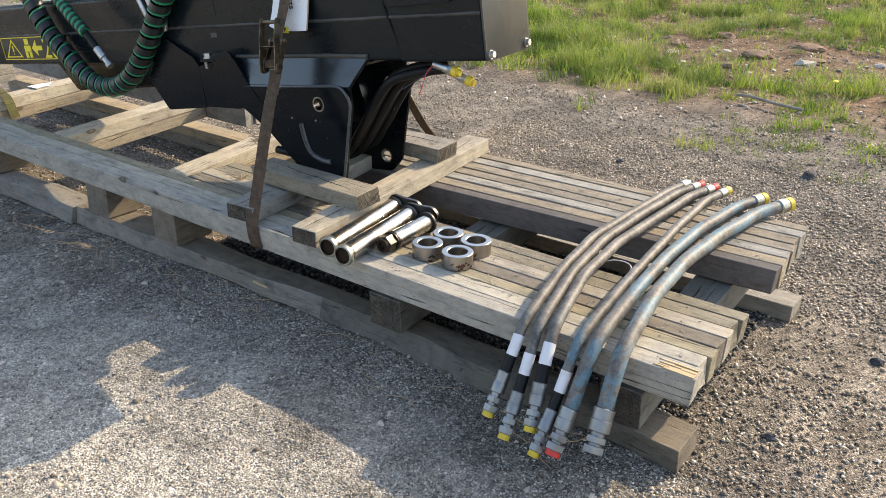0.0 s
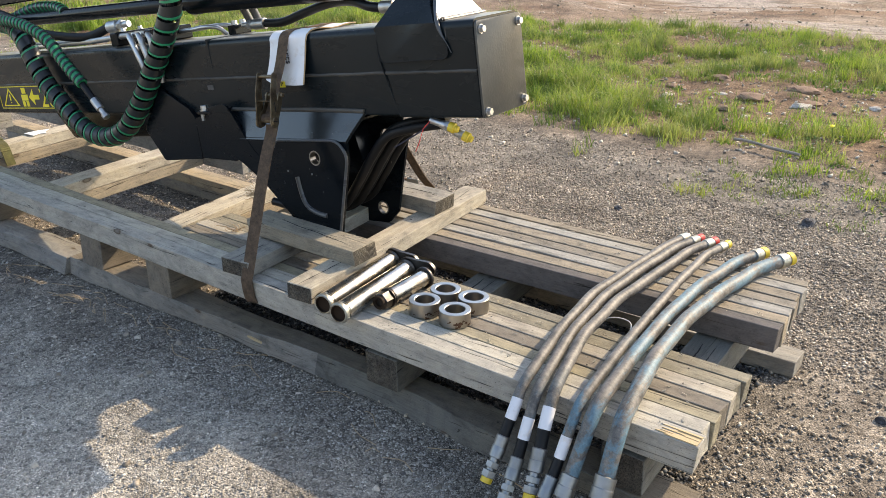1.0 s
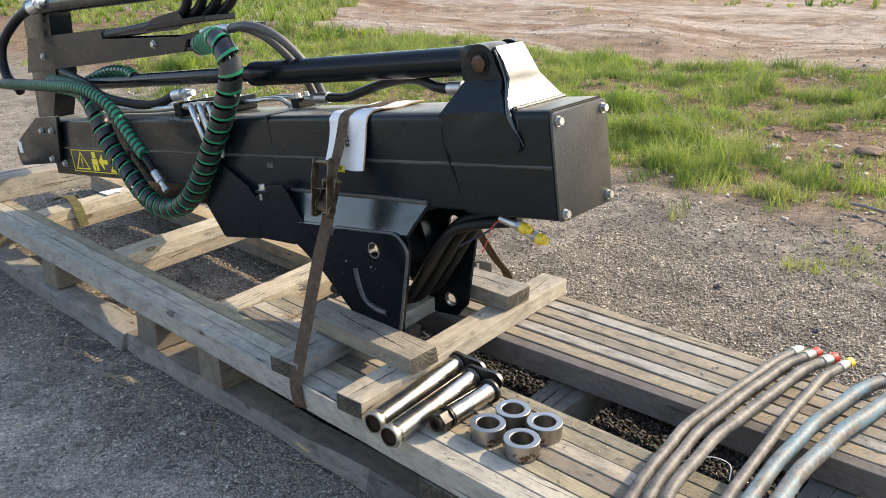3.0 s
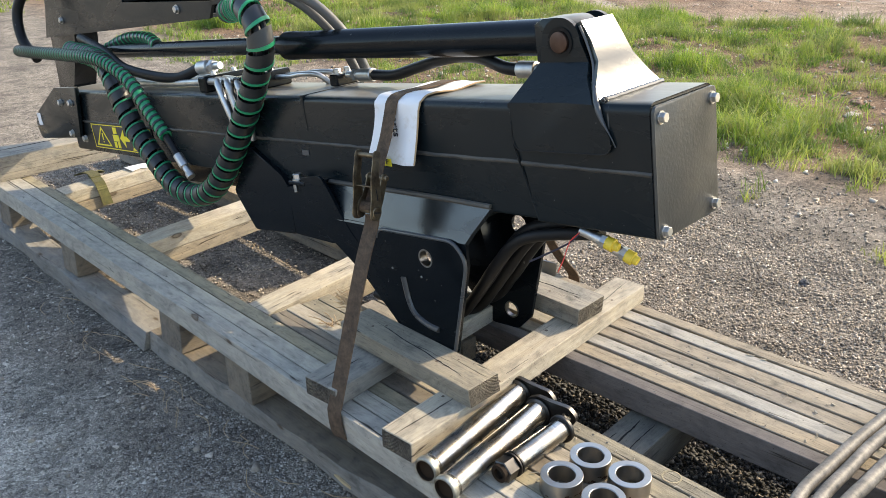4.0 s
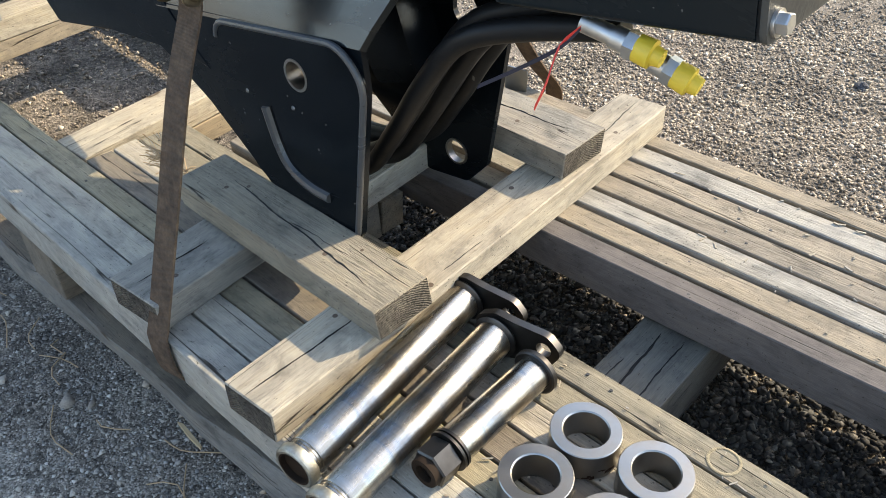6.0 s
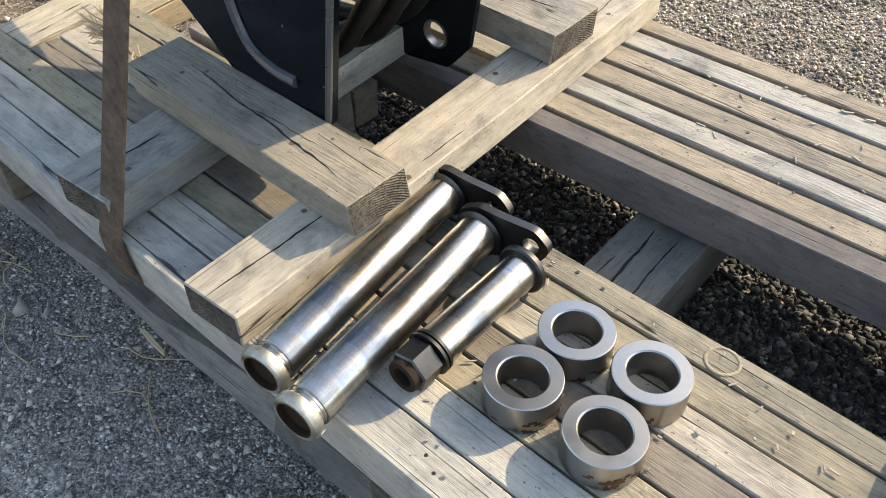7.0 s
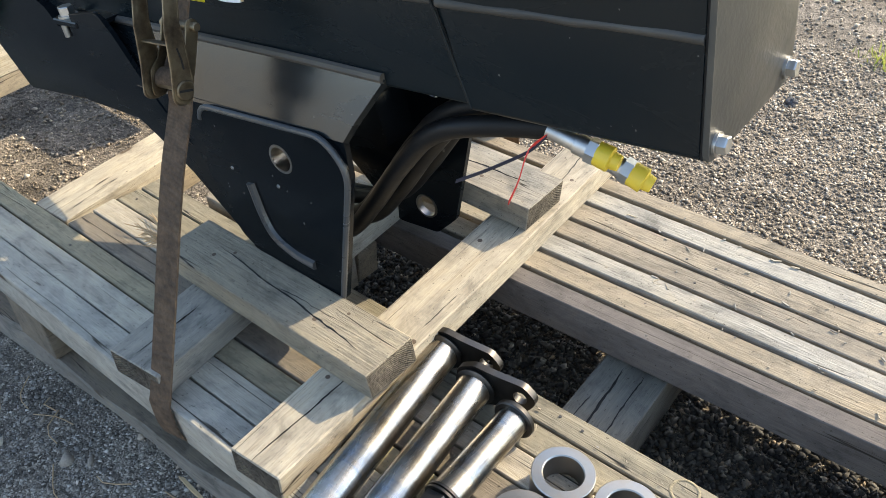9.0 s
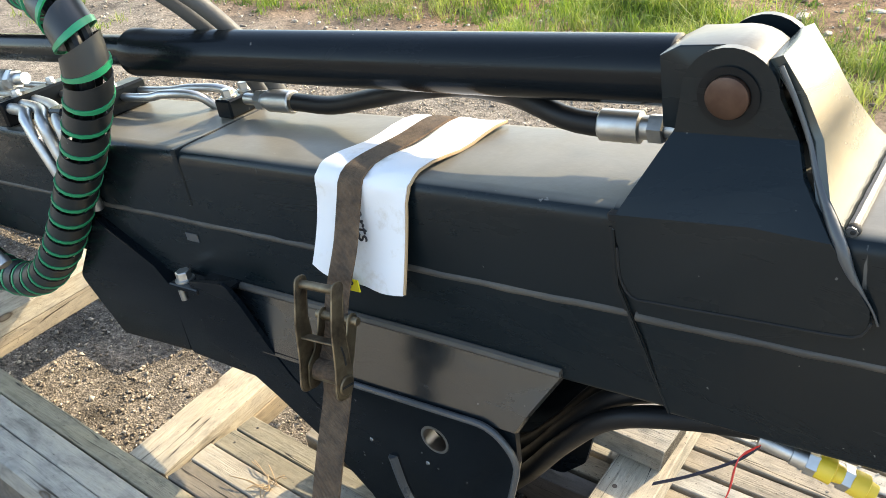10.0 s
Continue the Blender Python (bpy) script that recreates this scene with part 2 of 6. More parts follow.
COLLAR = metal("worn_zinc_collar", (0.40, 0.40, 0.35), 0.42, (0.17, 0.14, 0.105), 0.95, (3, 3, 3), 0.3)
BORE = painted("dark_bore", (0.022, 0.014, 0.009), 0.7, 0.3, 0.1, gloss_level=0.1)
OXIDE = metal("blackened_steel", (0.09, 0.085, 0.08), 0.35, (0.03, 0.028, 0.027), 0.8)


def cloth_material(name, color, dark):
    m, nt, p = nodes_of(name)
    v = coords(nt)
    n = noise_tex(nt, v, 55.0, 6, 0.75)
    w = nt.nodes.new("ShaderNodeTexWave")
    w.inputs["Scale"].default_value, w.inputs["Distortion"].default_value = 160.0, 1.0
    nt.links.new(v, w.inputs["Vector"])
    nt.links.new(mix(nt, ramp(nt, n, [(0.3, 0.0), (0.7, 1.0)]), color, dark), p.inputs["Base Color"])
    p.inputs["Roughness"].default_value = 0.95
    bump(nt, p, math_node(nt, "ADD", w.outputs[1], math_node(nt, "MULTIPLY", n, 2.0)), 0.9, 0.002)
    return m


STRAP = cloth_material("brown_webbing", (0.17, 0.11, 0.066), (0.045, 0.029, 0.019))
STRAP_OLIVE = cloth_material("olive_webbing", (0.16, 0.15, 0.05), (0.09, 0.085, 0.035))


def paper_material():
    m, nt, p = nodes_of("white_cardboard")
    v = coords(nt)
    n = noise_tex(nt, v, 22.0, 5, 0.7)
    nt.links.new(mix(nt, ramp(nt, n, [(0.56, 0.0), (0.75, 0.6)]), (0.64, 0.64, 0.65), (0.42, 0.35, 0.26)), p.inputs["Base Color"])
    p.inputs["Roughness"].default_value = 0.6
    bump(nt, p, n, 0.25, 0.002)
    return m


PAPER = paper_material()
CARDBOARD = painted("brown_cardboard", (0.36, 0.25, 0.14), 0.85, 0.3, 0.1)


def hose_material(name, tint, reach=2.0):
    """Old hydraulic hose: dusty grey-brown over black, with scraped blue paint up to a distance along y."""
    m, nt, p = nodes_of(name)
    v = coords(nt)
    n = noise_tex(nt, v, 26.0, 6, 0.75)
    f = noise_tex(nt, v, 110.0, 4, 0.7)
    b = noise_tex(nt, coords(nt, (1, 0.22, 1)), 34.0, 5, 0.7)
    base = mix(nt, ramp(nt, n, [(0.32, 0.0), (0.6, 1.0)]), (0.022, 0.021, 0.02), (0.16, 0.142, 0.12))
    sep = nt.nodes.new("ShaderNodeSeparateXYZ")
    nt.links.new(v, sep.inputs[0])
    low = ramp(nt, math_node(nt, "SUBTRACT", reach, sep.outputs[1]), [(0.0, 0.0), (0.3, 1.0)])
    base = mix(nt, math_node(nt, "MULTIPLY", low, ramp(nt, b, [(0.46, 0.0), (0.58, tint)])), base, (0.085, 0.175, 0.22))
    base = mix(nt, 1.0, base, ramp(nt, f, [(0.3, 0.65), (0.7, 1.25)]), "MULTIPLY")
    nt.links.new(base, p.inputs["Base Color"])
    p.inputs["Roughness"].default_value = 0.6
    bump(nt, p, math_node(nt, "ADD", n, f), 0.35, 0.001)
    return m


HOSE = hose_material("dusty_hose", 0.55, 0.10)
HOSE_LOW = hose_material("blue_ended_hose", 0.8, 0.3)
HOSE_BLUE = hose_material("blue_marked_hose", 0.8)


def ground_material():
    m, nt, p = nodes_of("gravel_and_soil")
    geo = nt.nodes.new("ShaderNodeNewGeometry")
    pos = geo.outputs["Position"]
    sep = nt.nodes.new("ShaderNodeSeparateXYZ")
    nt.links.new(pos, sep.inputs[0])
    big = noise_tex(nt, pos, 1.3, 5, 0.6)
    mid = noise_tex(nt, pos, 9.0, 5, 0.65)
    fine = noise_tex(nt, pos, 150.0, 4, 0.75)
    vor = nt.nodes.new("ShaderNodeTexVoronoi")
    vor.inputs["Scale"].default_value = 170.0
    nt.links.new(pos, vor.inputs["Vector"])
    speck = nt.nodes.new("ShaderNodeTexVoronoi")
    speck.inputs["Scale"].default_value = 420.0
    nt.links.new(pos, speck.inputs["Vector"])
    grain = ramp(nt, speck.outputs["Color"], [(0.0, 0.15), (0.4, 0.75), (0.7, 1.15), (1.0, 2.3)])
    tarry = mix(nt, ramp(nt, mid, [(0.3, 0.0), (0.7, 1.0)]), (0.37, 0.335, 0.278), (0.54, 0.493, 0.414))
    gravel = mix(nt, ramp(nt, mid, [(0.3, 0.0), (0.7, 1.0)]), (0.13, 0.112, 0.092), (0.27, 0.232, 0.188))
    soil = mix(nt, ramp(nt, mid, [(0.3, 0.0), (0.7, 1.0)]), (0.075, 0.044, 0.027), (0.27, 0.175, 0.105))
    wide = noise_tex(nt, pos, 0.42, 5, 0.6)
    sand = mix(nt, ramp(nt, wide, [(0.40, 0.0), (0.60, 1.0)]), (0.20, 0.122, 0.075), (0.315, 0.245, 0.185))
    sand = mix(nt, ramp(nt, big, [(0.5, 0.0), (0.66, 0.75)]), sand, (0.15, 0.092, 0.056))
    slab = nt.nodes.new("ShaderNodeMapping")
    slab.inputs["Scale"].default_value = (0.16, 0.5, 1.0)
    nt.links.new(pos, slab.inputs["Vector"])
    ledge = noise_tex(nt, slab.outputs[0], 1.6, 6, 0.62, 0.6)
    sand = mix(nt, ramp(nt, ledge, [(0.50, 0.0), (0.56, 0.85)]), sand, (0.35, 0.295, 0.25))
    sand = mix(nt, ramp(nt, noise_tex(nt, slab.outputs[0], 5.0, 6, 0.7, 0.8), [(0.54, 0.0), (0.66, 0.7)]), sand, (0.10, 0.076, 0.058))
    yy = math_node(nt, "ADD", sep.outputs[1], math_node(nt, "MULTIPLY", math_node(nt, "SUBTRACT", big, 0.5), 0.9))
    near = ramp(nt, math_node(nt, "MULTIPLY_ADD", yy, 0.8), [(0.0, 0.0), (0.35, 1.0)])
    loam = mix(nt, ramp(nt, mid, [(0.35, 0.0), (0.65, 1.0)]), (0.15, 0.122, 0.095), (0.40, 0.34, 0.27))
    xx = math_node(nt, "ADD", sep.outputs[0], math_node(nt, "MULTIPLY", math_node(nt, "SUBTRACT", big, 0.5), 0.5))
    gravel = mix(nt, ramp(nt, xx, [(0.02, 0.0), (0.22, 1.0)]), gravel, loam)
    col = mix(nt, near, tarry, gravel)
    col = mix(nt, ramp(nt, math_node(nt, "DIVIDE", yy, 10.0), [(0.27, 0.0), (0.36, 1.0)]), col, soil)
    col = mix(nt, ramp(nt, math_node(nt, "DIVIDE", yy, 20.0), [(0.375, 0.0), (0.41, 1.0)]), col, sand)
    col = mix(nt, 1.0, col, ramp(nt, noise_tex(nt, pos, 3.2, 5, 0.62), [(0.34, 0.66), (0.5, 1.0), (0.68, 1.2)]), "MULTIPLY")
    col = mix(nt, 1.0, col, grain, "MULTIPLY")
    pebble = nt.nodes.new("ShaderNodeTexVoronoi")
    pebble.inputs["Scale"].default_value = 85.0
    nt.links.new(pos, pebble.inputs["Vector"])
    col = mix(nt, 1.0, col, ramp(nt, pebble.outputs["Color"], [(0.0, 0.35), (0.35, 0.8), (0.6, 1.05), (0.85, 1.2), (1.0, 1.7)]), "MULTIPLY")
    nt.links.new(col, p.inputs["Base Color"])
    p.inputs["Roughness"].default_value = 0.95
    p.inputs["Specular IOR Level"].default_value = 0.2
    h = math_node(nt, "ADD", math_node(nt, "MULTIPLY", vor.outputs["Distance"], -1.0), math_node(nt, "MULTIPLY", fine, 1.2))
    bump(nt, p, h, 0.9, 0.004)
    return m


GROUND = ground_material()


def island_material(name, colors, rough=0.9):
    m, nt, p = nodes_of(name)
    geo = nt.nodes.new("ShaderNodeNewGeometry")
    steps = [(k / max(1, len(colors) - 1), c) for k, c in enumerate(colors)]
    c = ramp(nt, geo.outputs["Random Per Island"], steps)
    n = noise_tex(nt, geo.outputs["Position"], 260.0, 3, 0.6)
    c = mix(nt, 1.0, c, ramp(nt, n, [(0.3, 0.75), (0.7, 1.2)]), "MULTIPLY")
    worn = noise_tex(nt, geo.outputs["Position"], 3.2, 5, 0.62)
    c = mix(nt, 1.0, c, ramp(nt, worn, [(0.34, (0.62, 0.61, 0.60)), (0.5, (1.0, 1.0, 1.0)), (0.68, (1.22, 1.18, 1.10))]), "MULTIPLY")
    nt.links.new(c, p.inputs["Base Color"])
    p.inputs["Roughness"].default_value = rough
    return m


STONES_GREY = island_material("grey_stones", [(0.09, 0.085, 0.078), (0.31, 0.28, 0.235), (0.45, 0.405, 0.34), (0.17, 0.16, 0.146), (0.62, 0.575, 0.50)])
STONES_BROWN = island_material("brown_stones", [(0.09, 0.073, 0.056), (0.43, 0.35, 0.265), (0.17, 0.142, 0.11), (0.54, 0.455, 0.35), (0.13, 0.11, 0.088), (0.31, 0.26, 0.205), (0.66, 0.585, 0.48)])

# near-black stone colours carry the shade between the decks
STONES_SHADED = island_material("shaded_stones", [(0.016, 0.016, 0.017), (0.042, 0.042, 0.042), (0.024, 0.024, 0.024), (0.075, 0.073, 0.07), (0.028, 0.028, 0.03), (0.19, 0.18, 0.165)])
STONES_TAN = island_material("tan_stones", [(0.13, 0.108, 0.085), (0.34, 0.29, 0.23), (0.20, 0.17, 0.135), (0.46, 0.40, 0.32), (0.60, 0.54, 0.46)])


def grass_material(name, colors, straw=0.35):
    """Blades of uneven green, drier in patches of their own."""
    m, nt, p = nodes_of(name)
    geo = nt.nodes.new("ShaderNodeNewGeometry")
    c = ramp(nt, geo.outputs["Random Per Island"], [(k / (len(colors) - 1), x) for k, x in enumerate(colors)])
    patch = noise_tex(nt, geo.outputs["Position"], 1.1, 4, 0.6)
    c = mix(nt, ramp(nt, patch, [(0.44, 0.0), (0.58, straw)]), c, (0.42, 0.345, 0.165))
    c = mix(nt, ramp(nt, noise_tex(nt, geo.outputs["Position"], 2.6, 3, 0.6), [(0.40, 0.75), (0.54, 0.0)]), c, (0.05, 0.105, 0.016))
    nt.links.new(c, p.inputs["Base Color"])
    p.inputs["Roughness"].default_value = 0.55
    tr = nt.nodes.new("ShaderNodeBsdfTranslucent")
    nt.links.new(c, tr.inputs["Color"])
    ms = nt.nodes.new("ShaderNodeMixShader")
    ms.inputs[0].default_value = 0.45
    nt.links.new(p.outputs[0], ms.inputs[1])
    nt.links.new(tr.outputs[0], ms.inputs[2])
    nt.links.new(ms.outputs[0], nt.nodes["Material Output"].inputs[0])
    return m


GRASS = grass_material("grass_blades", [(0.05, 0.11, 0.010), (0.21, 0.33, 0.025), (0.36, 0.46, 0.05), (0.09, 0.20, 0.016), (0.46, 0.42, 0.14)])
GRASS_DRY = grass_material("dry_straw", [(0.30, 0.25, 0.13), (0.40, 0.34, 0.19), (0.22, 0.22, 0.07), (0.34, 0.28, 0.16)], 0.6)
GRASS_DARK = grass_material("weed_leaves", [(0.05, 0.11, 0.02), (0.08, 0.16, 0.025), (0.12, 0.20, 0.03)], 0.1)


# ---- mesh helpers ----
def part(name, bm, material, parent=None, label="", m=None, smooth=35.0):
    """Links a bmesh as one mesh object, under a thing or a part."""
    bmesh.ops.recalc_face_normals(bm, faces=bm.faces[:])
    me = bpy.data.meshes.new(name)
    bm.to_mesh(me)
    bm.free()
    me.materials.append(material)
    if smooth:
        me.shade_smooth()
        me.set_sharp_from_angle(angle=radians(smooth))
    ob = new(name, me)
    if parent is not None:
        ob.parent = parent
    if m is not None:
        ob.matrix_basis = m
    if label:
        ob["label"] = label
    return ob


def thing(name, m, label, category, group="", kind=""):
    ob = new(name)
    ob.matrix_basis = m
    ob.empty_display_size = 0.05
    return tagged(ob, label, category, group, kind)


def add_box(bm, x0, x1, y0, y1, z0, z1, bevel=0.0, segs=1):
    made = bmesh.ops.create_cube(bm, size=1.0)["verts"]
    for v in made:
        v.co = Vector((x0 + (v.co.x + 0.5) * (x1 - x0), y0 + (v.co.y + 0.5) * (y1 - y0), z0 + (v.co.z + 0.5) * (z1 - z0)))
    if bevel > 0:
        edges = list({e for v in made for e in v.link_edges})
        bmesh.ops.bevel(bm, geom=edges, offset=bevel, segments=segs, affect="EDGES", profile=0.5)
    return bm


def rounded(points, radius, steps=5):
    """A polygon with its corners rounded; radius may be one number or one per corner."""
    out, count = [], len(points)
    for k, p in enumerate(points):
        r = radius[k] if isinstance(radius, (list, tuple)) else radius
        p, a, b = Vector(p), Vector(points[k - 1]), Vector(points[(k + 1) % count])
        if r <= 0:
            out.append(p)
            continue
        da, db = (a - p), (b - p)
        half = da.angle(db) / 2
        reach = min(r / max(math.tan(half), 1e-3), da.length * 0.48, db.length * 0.48)
        s, e = p + da.normalized() * reach, p + db.normalized() * reach
        for j in range(steps + 1):
            f = j / steps
            out.append((1 - f) ** 2 * s + 2 * f * (1 - f) * p + f * f * e)
    return out


def add_prism(bm, poly, a, b, axis="y", bevel=0.0):
    """A flat polygon in the other two axes, thickened along axis from a to b."""
    def at(p, h):
        return {"x": (h, p[0], p[1]), "y": (p[0], h, p[1]), "z": (p[0], p[1], h)}[axis]

    low, high = [bm.verts.new(at(p, a)) for p in poly], [bm.verts.new(at(p, b)) for p in poly]
    faces = [bm.faces.new(low), bm.faces.new(high[::-1])]
    n = len(poly)
    for k in range(n):
        faces.append(bm.faces.new((low[k], high[k], high[(k + 1) % n], low[(k + 1) % n])))
    if bevel > 0:
        rim = [e for f in faces[:2] for e in f.edges]
        bmesh.ops.bevel(bm, geom=rim, offset=bevel, segments=2, affect="EDGES", profile=0.5)
    return bm


def add_holed_plate(bm, poly, holes, a, b, axis="y", n=20):
    """A plate with round holes (u, w, radius) through it."""
    from_2d = {"x": lambda p, h: (h, p[0], p[1]), "y": lambda p, h: (p[0], h, p[1]), "z": lambda p, h: (p[0], p[1], h)}[axis]
    loops = [[Vector(p) for p in poly]]
    for u, w, r in holes:
        loops.append([Vector((u + r * math.cos(2 * math.pi * k / n), w + r * math.sin(2 * math.pi * k / n))) for k in range(n)])
    rims = []
    for h in (a, b):
        edges, rows = [], []
        for loop in loops:
            vs = [bm.verts.new(from_2d(p, h)) for p in loop]
            rows.append(vs)
            edges += [bm.edges.new((vs[k], vs[(k + 1) % len(vs)])) for k in range(len(vs))]
        bmesh.ops.triangle_fill(bm, use_beauty=True, use_dissolve=False, edges=edges)
        rims.append(rows)
    for low, high in zip(*rims):
        for k in range(len(low)):
            bm.faces.new((low[k], low[(k + 1) % len(low)], high[(k + 1) % len(low)], high[k]))
    return bm


def frames_along(points):
    """Tangent, side and up at each point of a path, carried along without twist."""
    pts = [Vector(p) for p in points]
    out, side = [], None
    for k, p in enumerate(pts):
        t = (pts[min(k + 1, len(pts) - 1)] - pts[max(k - 1, 0)]).normalized()
        if side is None:
            side = t.orthogonal().normalized()
        side = (side - t * side.dot(t)).normalized()
        out.append((p, t, side, t.cross(side)))
    return out


def smooth_path(points, step=0.02):
    """A Catmull-Rom line through the points, cut into even steps."""
    pts = [Vector(p) for p in points]
    pts = [pts[0] * 2 - pts[1]] + pts + [pts[-1] * 2 - pts[-2]]
    fine = []
    for k in range(1, len(pts) - 2):
        p0, p1, p2, p3 = pts[k - 1 : k + 3]
        for j in range(24):
            t = j / 24
            fine.append(0.5 * ((2 * p1) + (p2 - p0) * t + (2 * p0 - 5 * p1 + 4 * p2 - p3) * t * t + (3 * p1 - p0 - 3 * p2 + p3) * t**3))
    fine.append(pts[-2])
    lengths = [0.0]
    for a, b in zip(fine, fine[1:]):
        lengths.append(lengths[-1] + (b - a).length)
    count, out, k = max(2, int(lengths[-1] / step)), [], 0
    for j in range(count + 1):
        want = lengths[-1] * j / count
        while k < len(fine) - 2 and lengths[k + 1] < want:
            k += 1
        f = (want - lengths[k]) / max(1e-9, lengths[k + 1] - lengths[k])
        out.append(fine[k].lerp(fine[k + 1], min(1, f)))
    return out


def add_tube(bm, points, radius, n=12, cap=True):
    rows = []
    for k, (p, t, s, u) in enumerate(frames_along(points)):
        r = radius[k] if isinstance(radius, (list, tuple)) else radius
        rows.append([bm.verts.new(p + (s * math.cos(2 * math.pi * j / n) + u * math.sin(2 * math.pi * j / n)) * r) for j in range(n)])
    for a, b in zip(rows, rows[1:]):
        for j in range(n):
            bm.faces.new((a[j], a[(j + 1) % n], b[(j + 1) % n], b[j]))
    if cap:
        bm.faces.new(rows[0][::-1])
        bm.faces.new(rows[-1])
    return bm


def add_lathe(bm, profile, start, way, n=24, closed=False):
    """A profile of (distance along, radius) turned about an axis. A closed profile makes a ring."""
    way = Vector(way).normalized()
    s = way.orthogonal().normalized()
    u = way.cross(s)
    rows = [[bm.verts.new(Vector(start) + way * d + (s * math.cos(2 * math.pi * j / n) + u * math.sin(2 * math.pi * j / n)) * max(r, 1e-5)) for j in range(n)] for d, r in profile]
    pairs = list(zip(rows, rows[1:])) + ([(rows[-1], rows[0])] if closed else [])
    for a, b in pairs:
        for j in range(n):
            bm.faces.new((a[j], a[(j + 1) % n], b[(j + 1) % n], b[j]))
    if not closed:
        bm.faces.new(rows[0][::-1])
        bm.faces.new(rows[-1])
    return bm


def add_hex(bm, start, way, across, length, chamfer=0.0015):
    return add_lathe(bm, [(0, across * 0.577), (length - chamfer, across * 0.577), (length, across * 0.52)], start, way, 6)


def bolt(name, parent, place, way, across=0.024, length=0.015, material=None):
    bm = bmesh.new()
    w = Vector(way).normalized()
    add_lathe(bm, [(0, across * 0.72), (0.003, across * 0.72)], place, w, 20)
    add_hex(bm, Vector(place) + w * 0.003, w, across, length)
    return part(name, bm, material or ZINC, parent, "zinc-plated hexagon bolt", smooth=25)


def add_ribbon(bm, points, across, thick=0.002):
    """A flat band along a path; across gives its width vector at each point."""
    rows = []
    for k, (p, t, s, u) in enumerate(frames_along(points)):
        a = Vector(across[k] if isinstance(across, list) else across)
        nrm = t.cross(a).normalized() * thick / 2
        rows.append([bm.verts.new(q) for q in (p - a / 2 - nrm, p + a / 2 - nrm, p + a / 2 + nrm, p - a / 2 + nrm)])
    for a, b in zip(rows, rows[1:]):
        for j in range(4):
            bm.faces.new((a[j], a[(j + 1) % 4], b[(j + 1) % 4], b[j]))
    bm.faces.new(rows[0][::-1])
    bm.faces.new(rows[-1])
    return bm


def add_helix(bm, path, radius, pitch, width, offset=0.0, per_turn=18, thick=0.0016):
    """A ribbon wound round a path."""
    fr = frames_along(path)
    lengths = [0.0]
    for a, b in zip(fr, fr[1:]):
        lengths.append(lengths[-1] + (b[0] - a[0]).length)
    total, rows, k = lengths[-1], [], 0
    count = int(total / pitch * per_turn)
    for i in range(count):
        d = total * i / count
        row = []
        for edge, rr in ((-0.5, radius), (0.5, radius), (0.5, radius - thick), (-0.5, radius - thick)):
            want = min(max(d + offset + edge * width, 0), total)
            j = min(max(int(np.searchsorted(lengths, want)) - 1, 0), len(fr) - 2)
            f = (want - lengths[j]) / max(1e-9, lengths[j + 1] - lengths[j])
            p = fr[j][0].lerp(fr[j + 1][0], f)
            s = fr[j][2].lerp(fr[j + 1][2], f).normalized()
            u = fr[j][3].lerp(fr[j + 1][3], f).normalized()
            ang = 2 * math.pi * i / per_turn
            row.append(bm.verts.new(p + (s * math.cos(ang) + u * math.sin(ang)) * rr))
        rows.append(row)
    for a, b in zip(rows, rows[1:]):
        for j in range(4):
            bm.faces.new((a[j], a[(j + 1) % 4], b[(j + 1) % 4], b[j]))
    bm.faces.new(rows[0][::-1])
    bm.faces.new(rows[-1])
    return bm


def add_text(bm, body, size, m, thick=0.0004):
    cu = bpy.data.curves.new("writing", "FONT")
    cu.body, cu.size, cu.extrude = body, size, thick
    ob = bpy.data.objects.new("writing", cu)
    me = ob.to_mesh()
    start = len(bm.verts)
    bm.from_mesh(me)
    bm.verts.ensure_lookup_table()
    for v in bm.verts[start:]:
        v.co = m @ v.co
    ob.to_mesh_clear()
    bpy.data.objects.remove(ob)
    bpy.data.curves.remove(cu)
    return bm


# ---- ground ----
def ground_height(x, y):
    h = 0.012 * noise.noise(Vector((x * 1.1, y * 1.1, 3.0))) + 0.004 * noise.noise(Vector((x * 6, y * 6, 1.0)))
    if y > 1.5:
        h += min(1.0, (y - 1.5) / 2) * (0.05 * noise.noise(Vector((x * 0.9, y * 0.9, 7.0))) + 0.02 * noise.noise(Vector((x * 4, y * 4, 9.0))))
    if y > 5.0:
        h += min(1.0, (y - 5.0) / 3) * 0.16 * (noise.noise(Vector((x * 0.35, y * 0.45, 2.0))) + 0.3)
    return h


def spread(lo, hi, fine_lo, fine_hi, step, grow=1.22):
    """Even steps in the middle that widen outwards."""
    mid = list(np.arange(fine_lo, fine_hi + 1e-6, step))
    out, d, v = [], step, fine_hi
    while v < hi:
        d *= grow
        v = min(hi, v + d)
        out.append(v)
    back, d, v = [], step, fine_lo
    while v > lo:
        d *= grow
        v = max(lo, v - d)
        back.append(v)
    return back[::-1] + mid + out


def build_ground():
    xs, ys = spread(-900, 900, -6.0, 2.0, 0.045), spread(-900, 1800, -2.0, 7.0, 0.045)
    verts = [(x, y, ground_height(x, y)) for y in ys for x in xs]
    nx = len(xs)
    faces = [(j * nx + i, j * nx + i + 1, (j + 1) * nx + i + 1, (j + 1) * nx + i) for j in range(len(ys) - 1) for i in range(nx - 1)]
    me = bpy.data.meshes.new("ground")
    me.from_pydata(verts, [], faces)
    me.materials.append(GROUND)
    me.shade_smooth()
    return tagged(new("ground", me), "grey gravel yard turning to brown soil and sand", "ground", kind="structure")


build_ground()


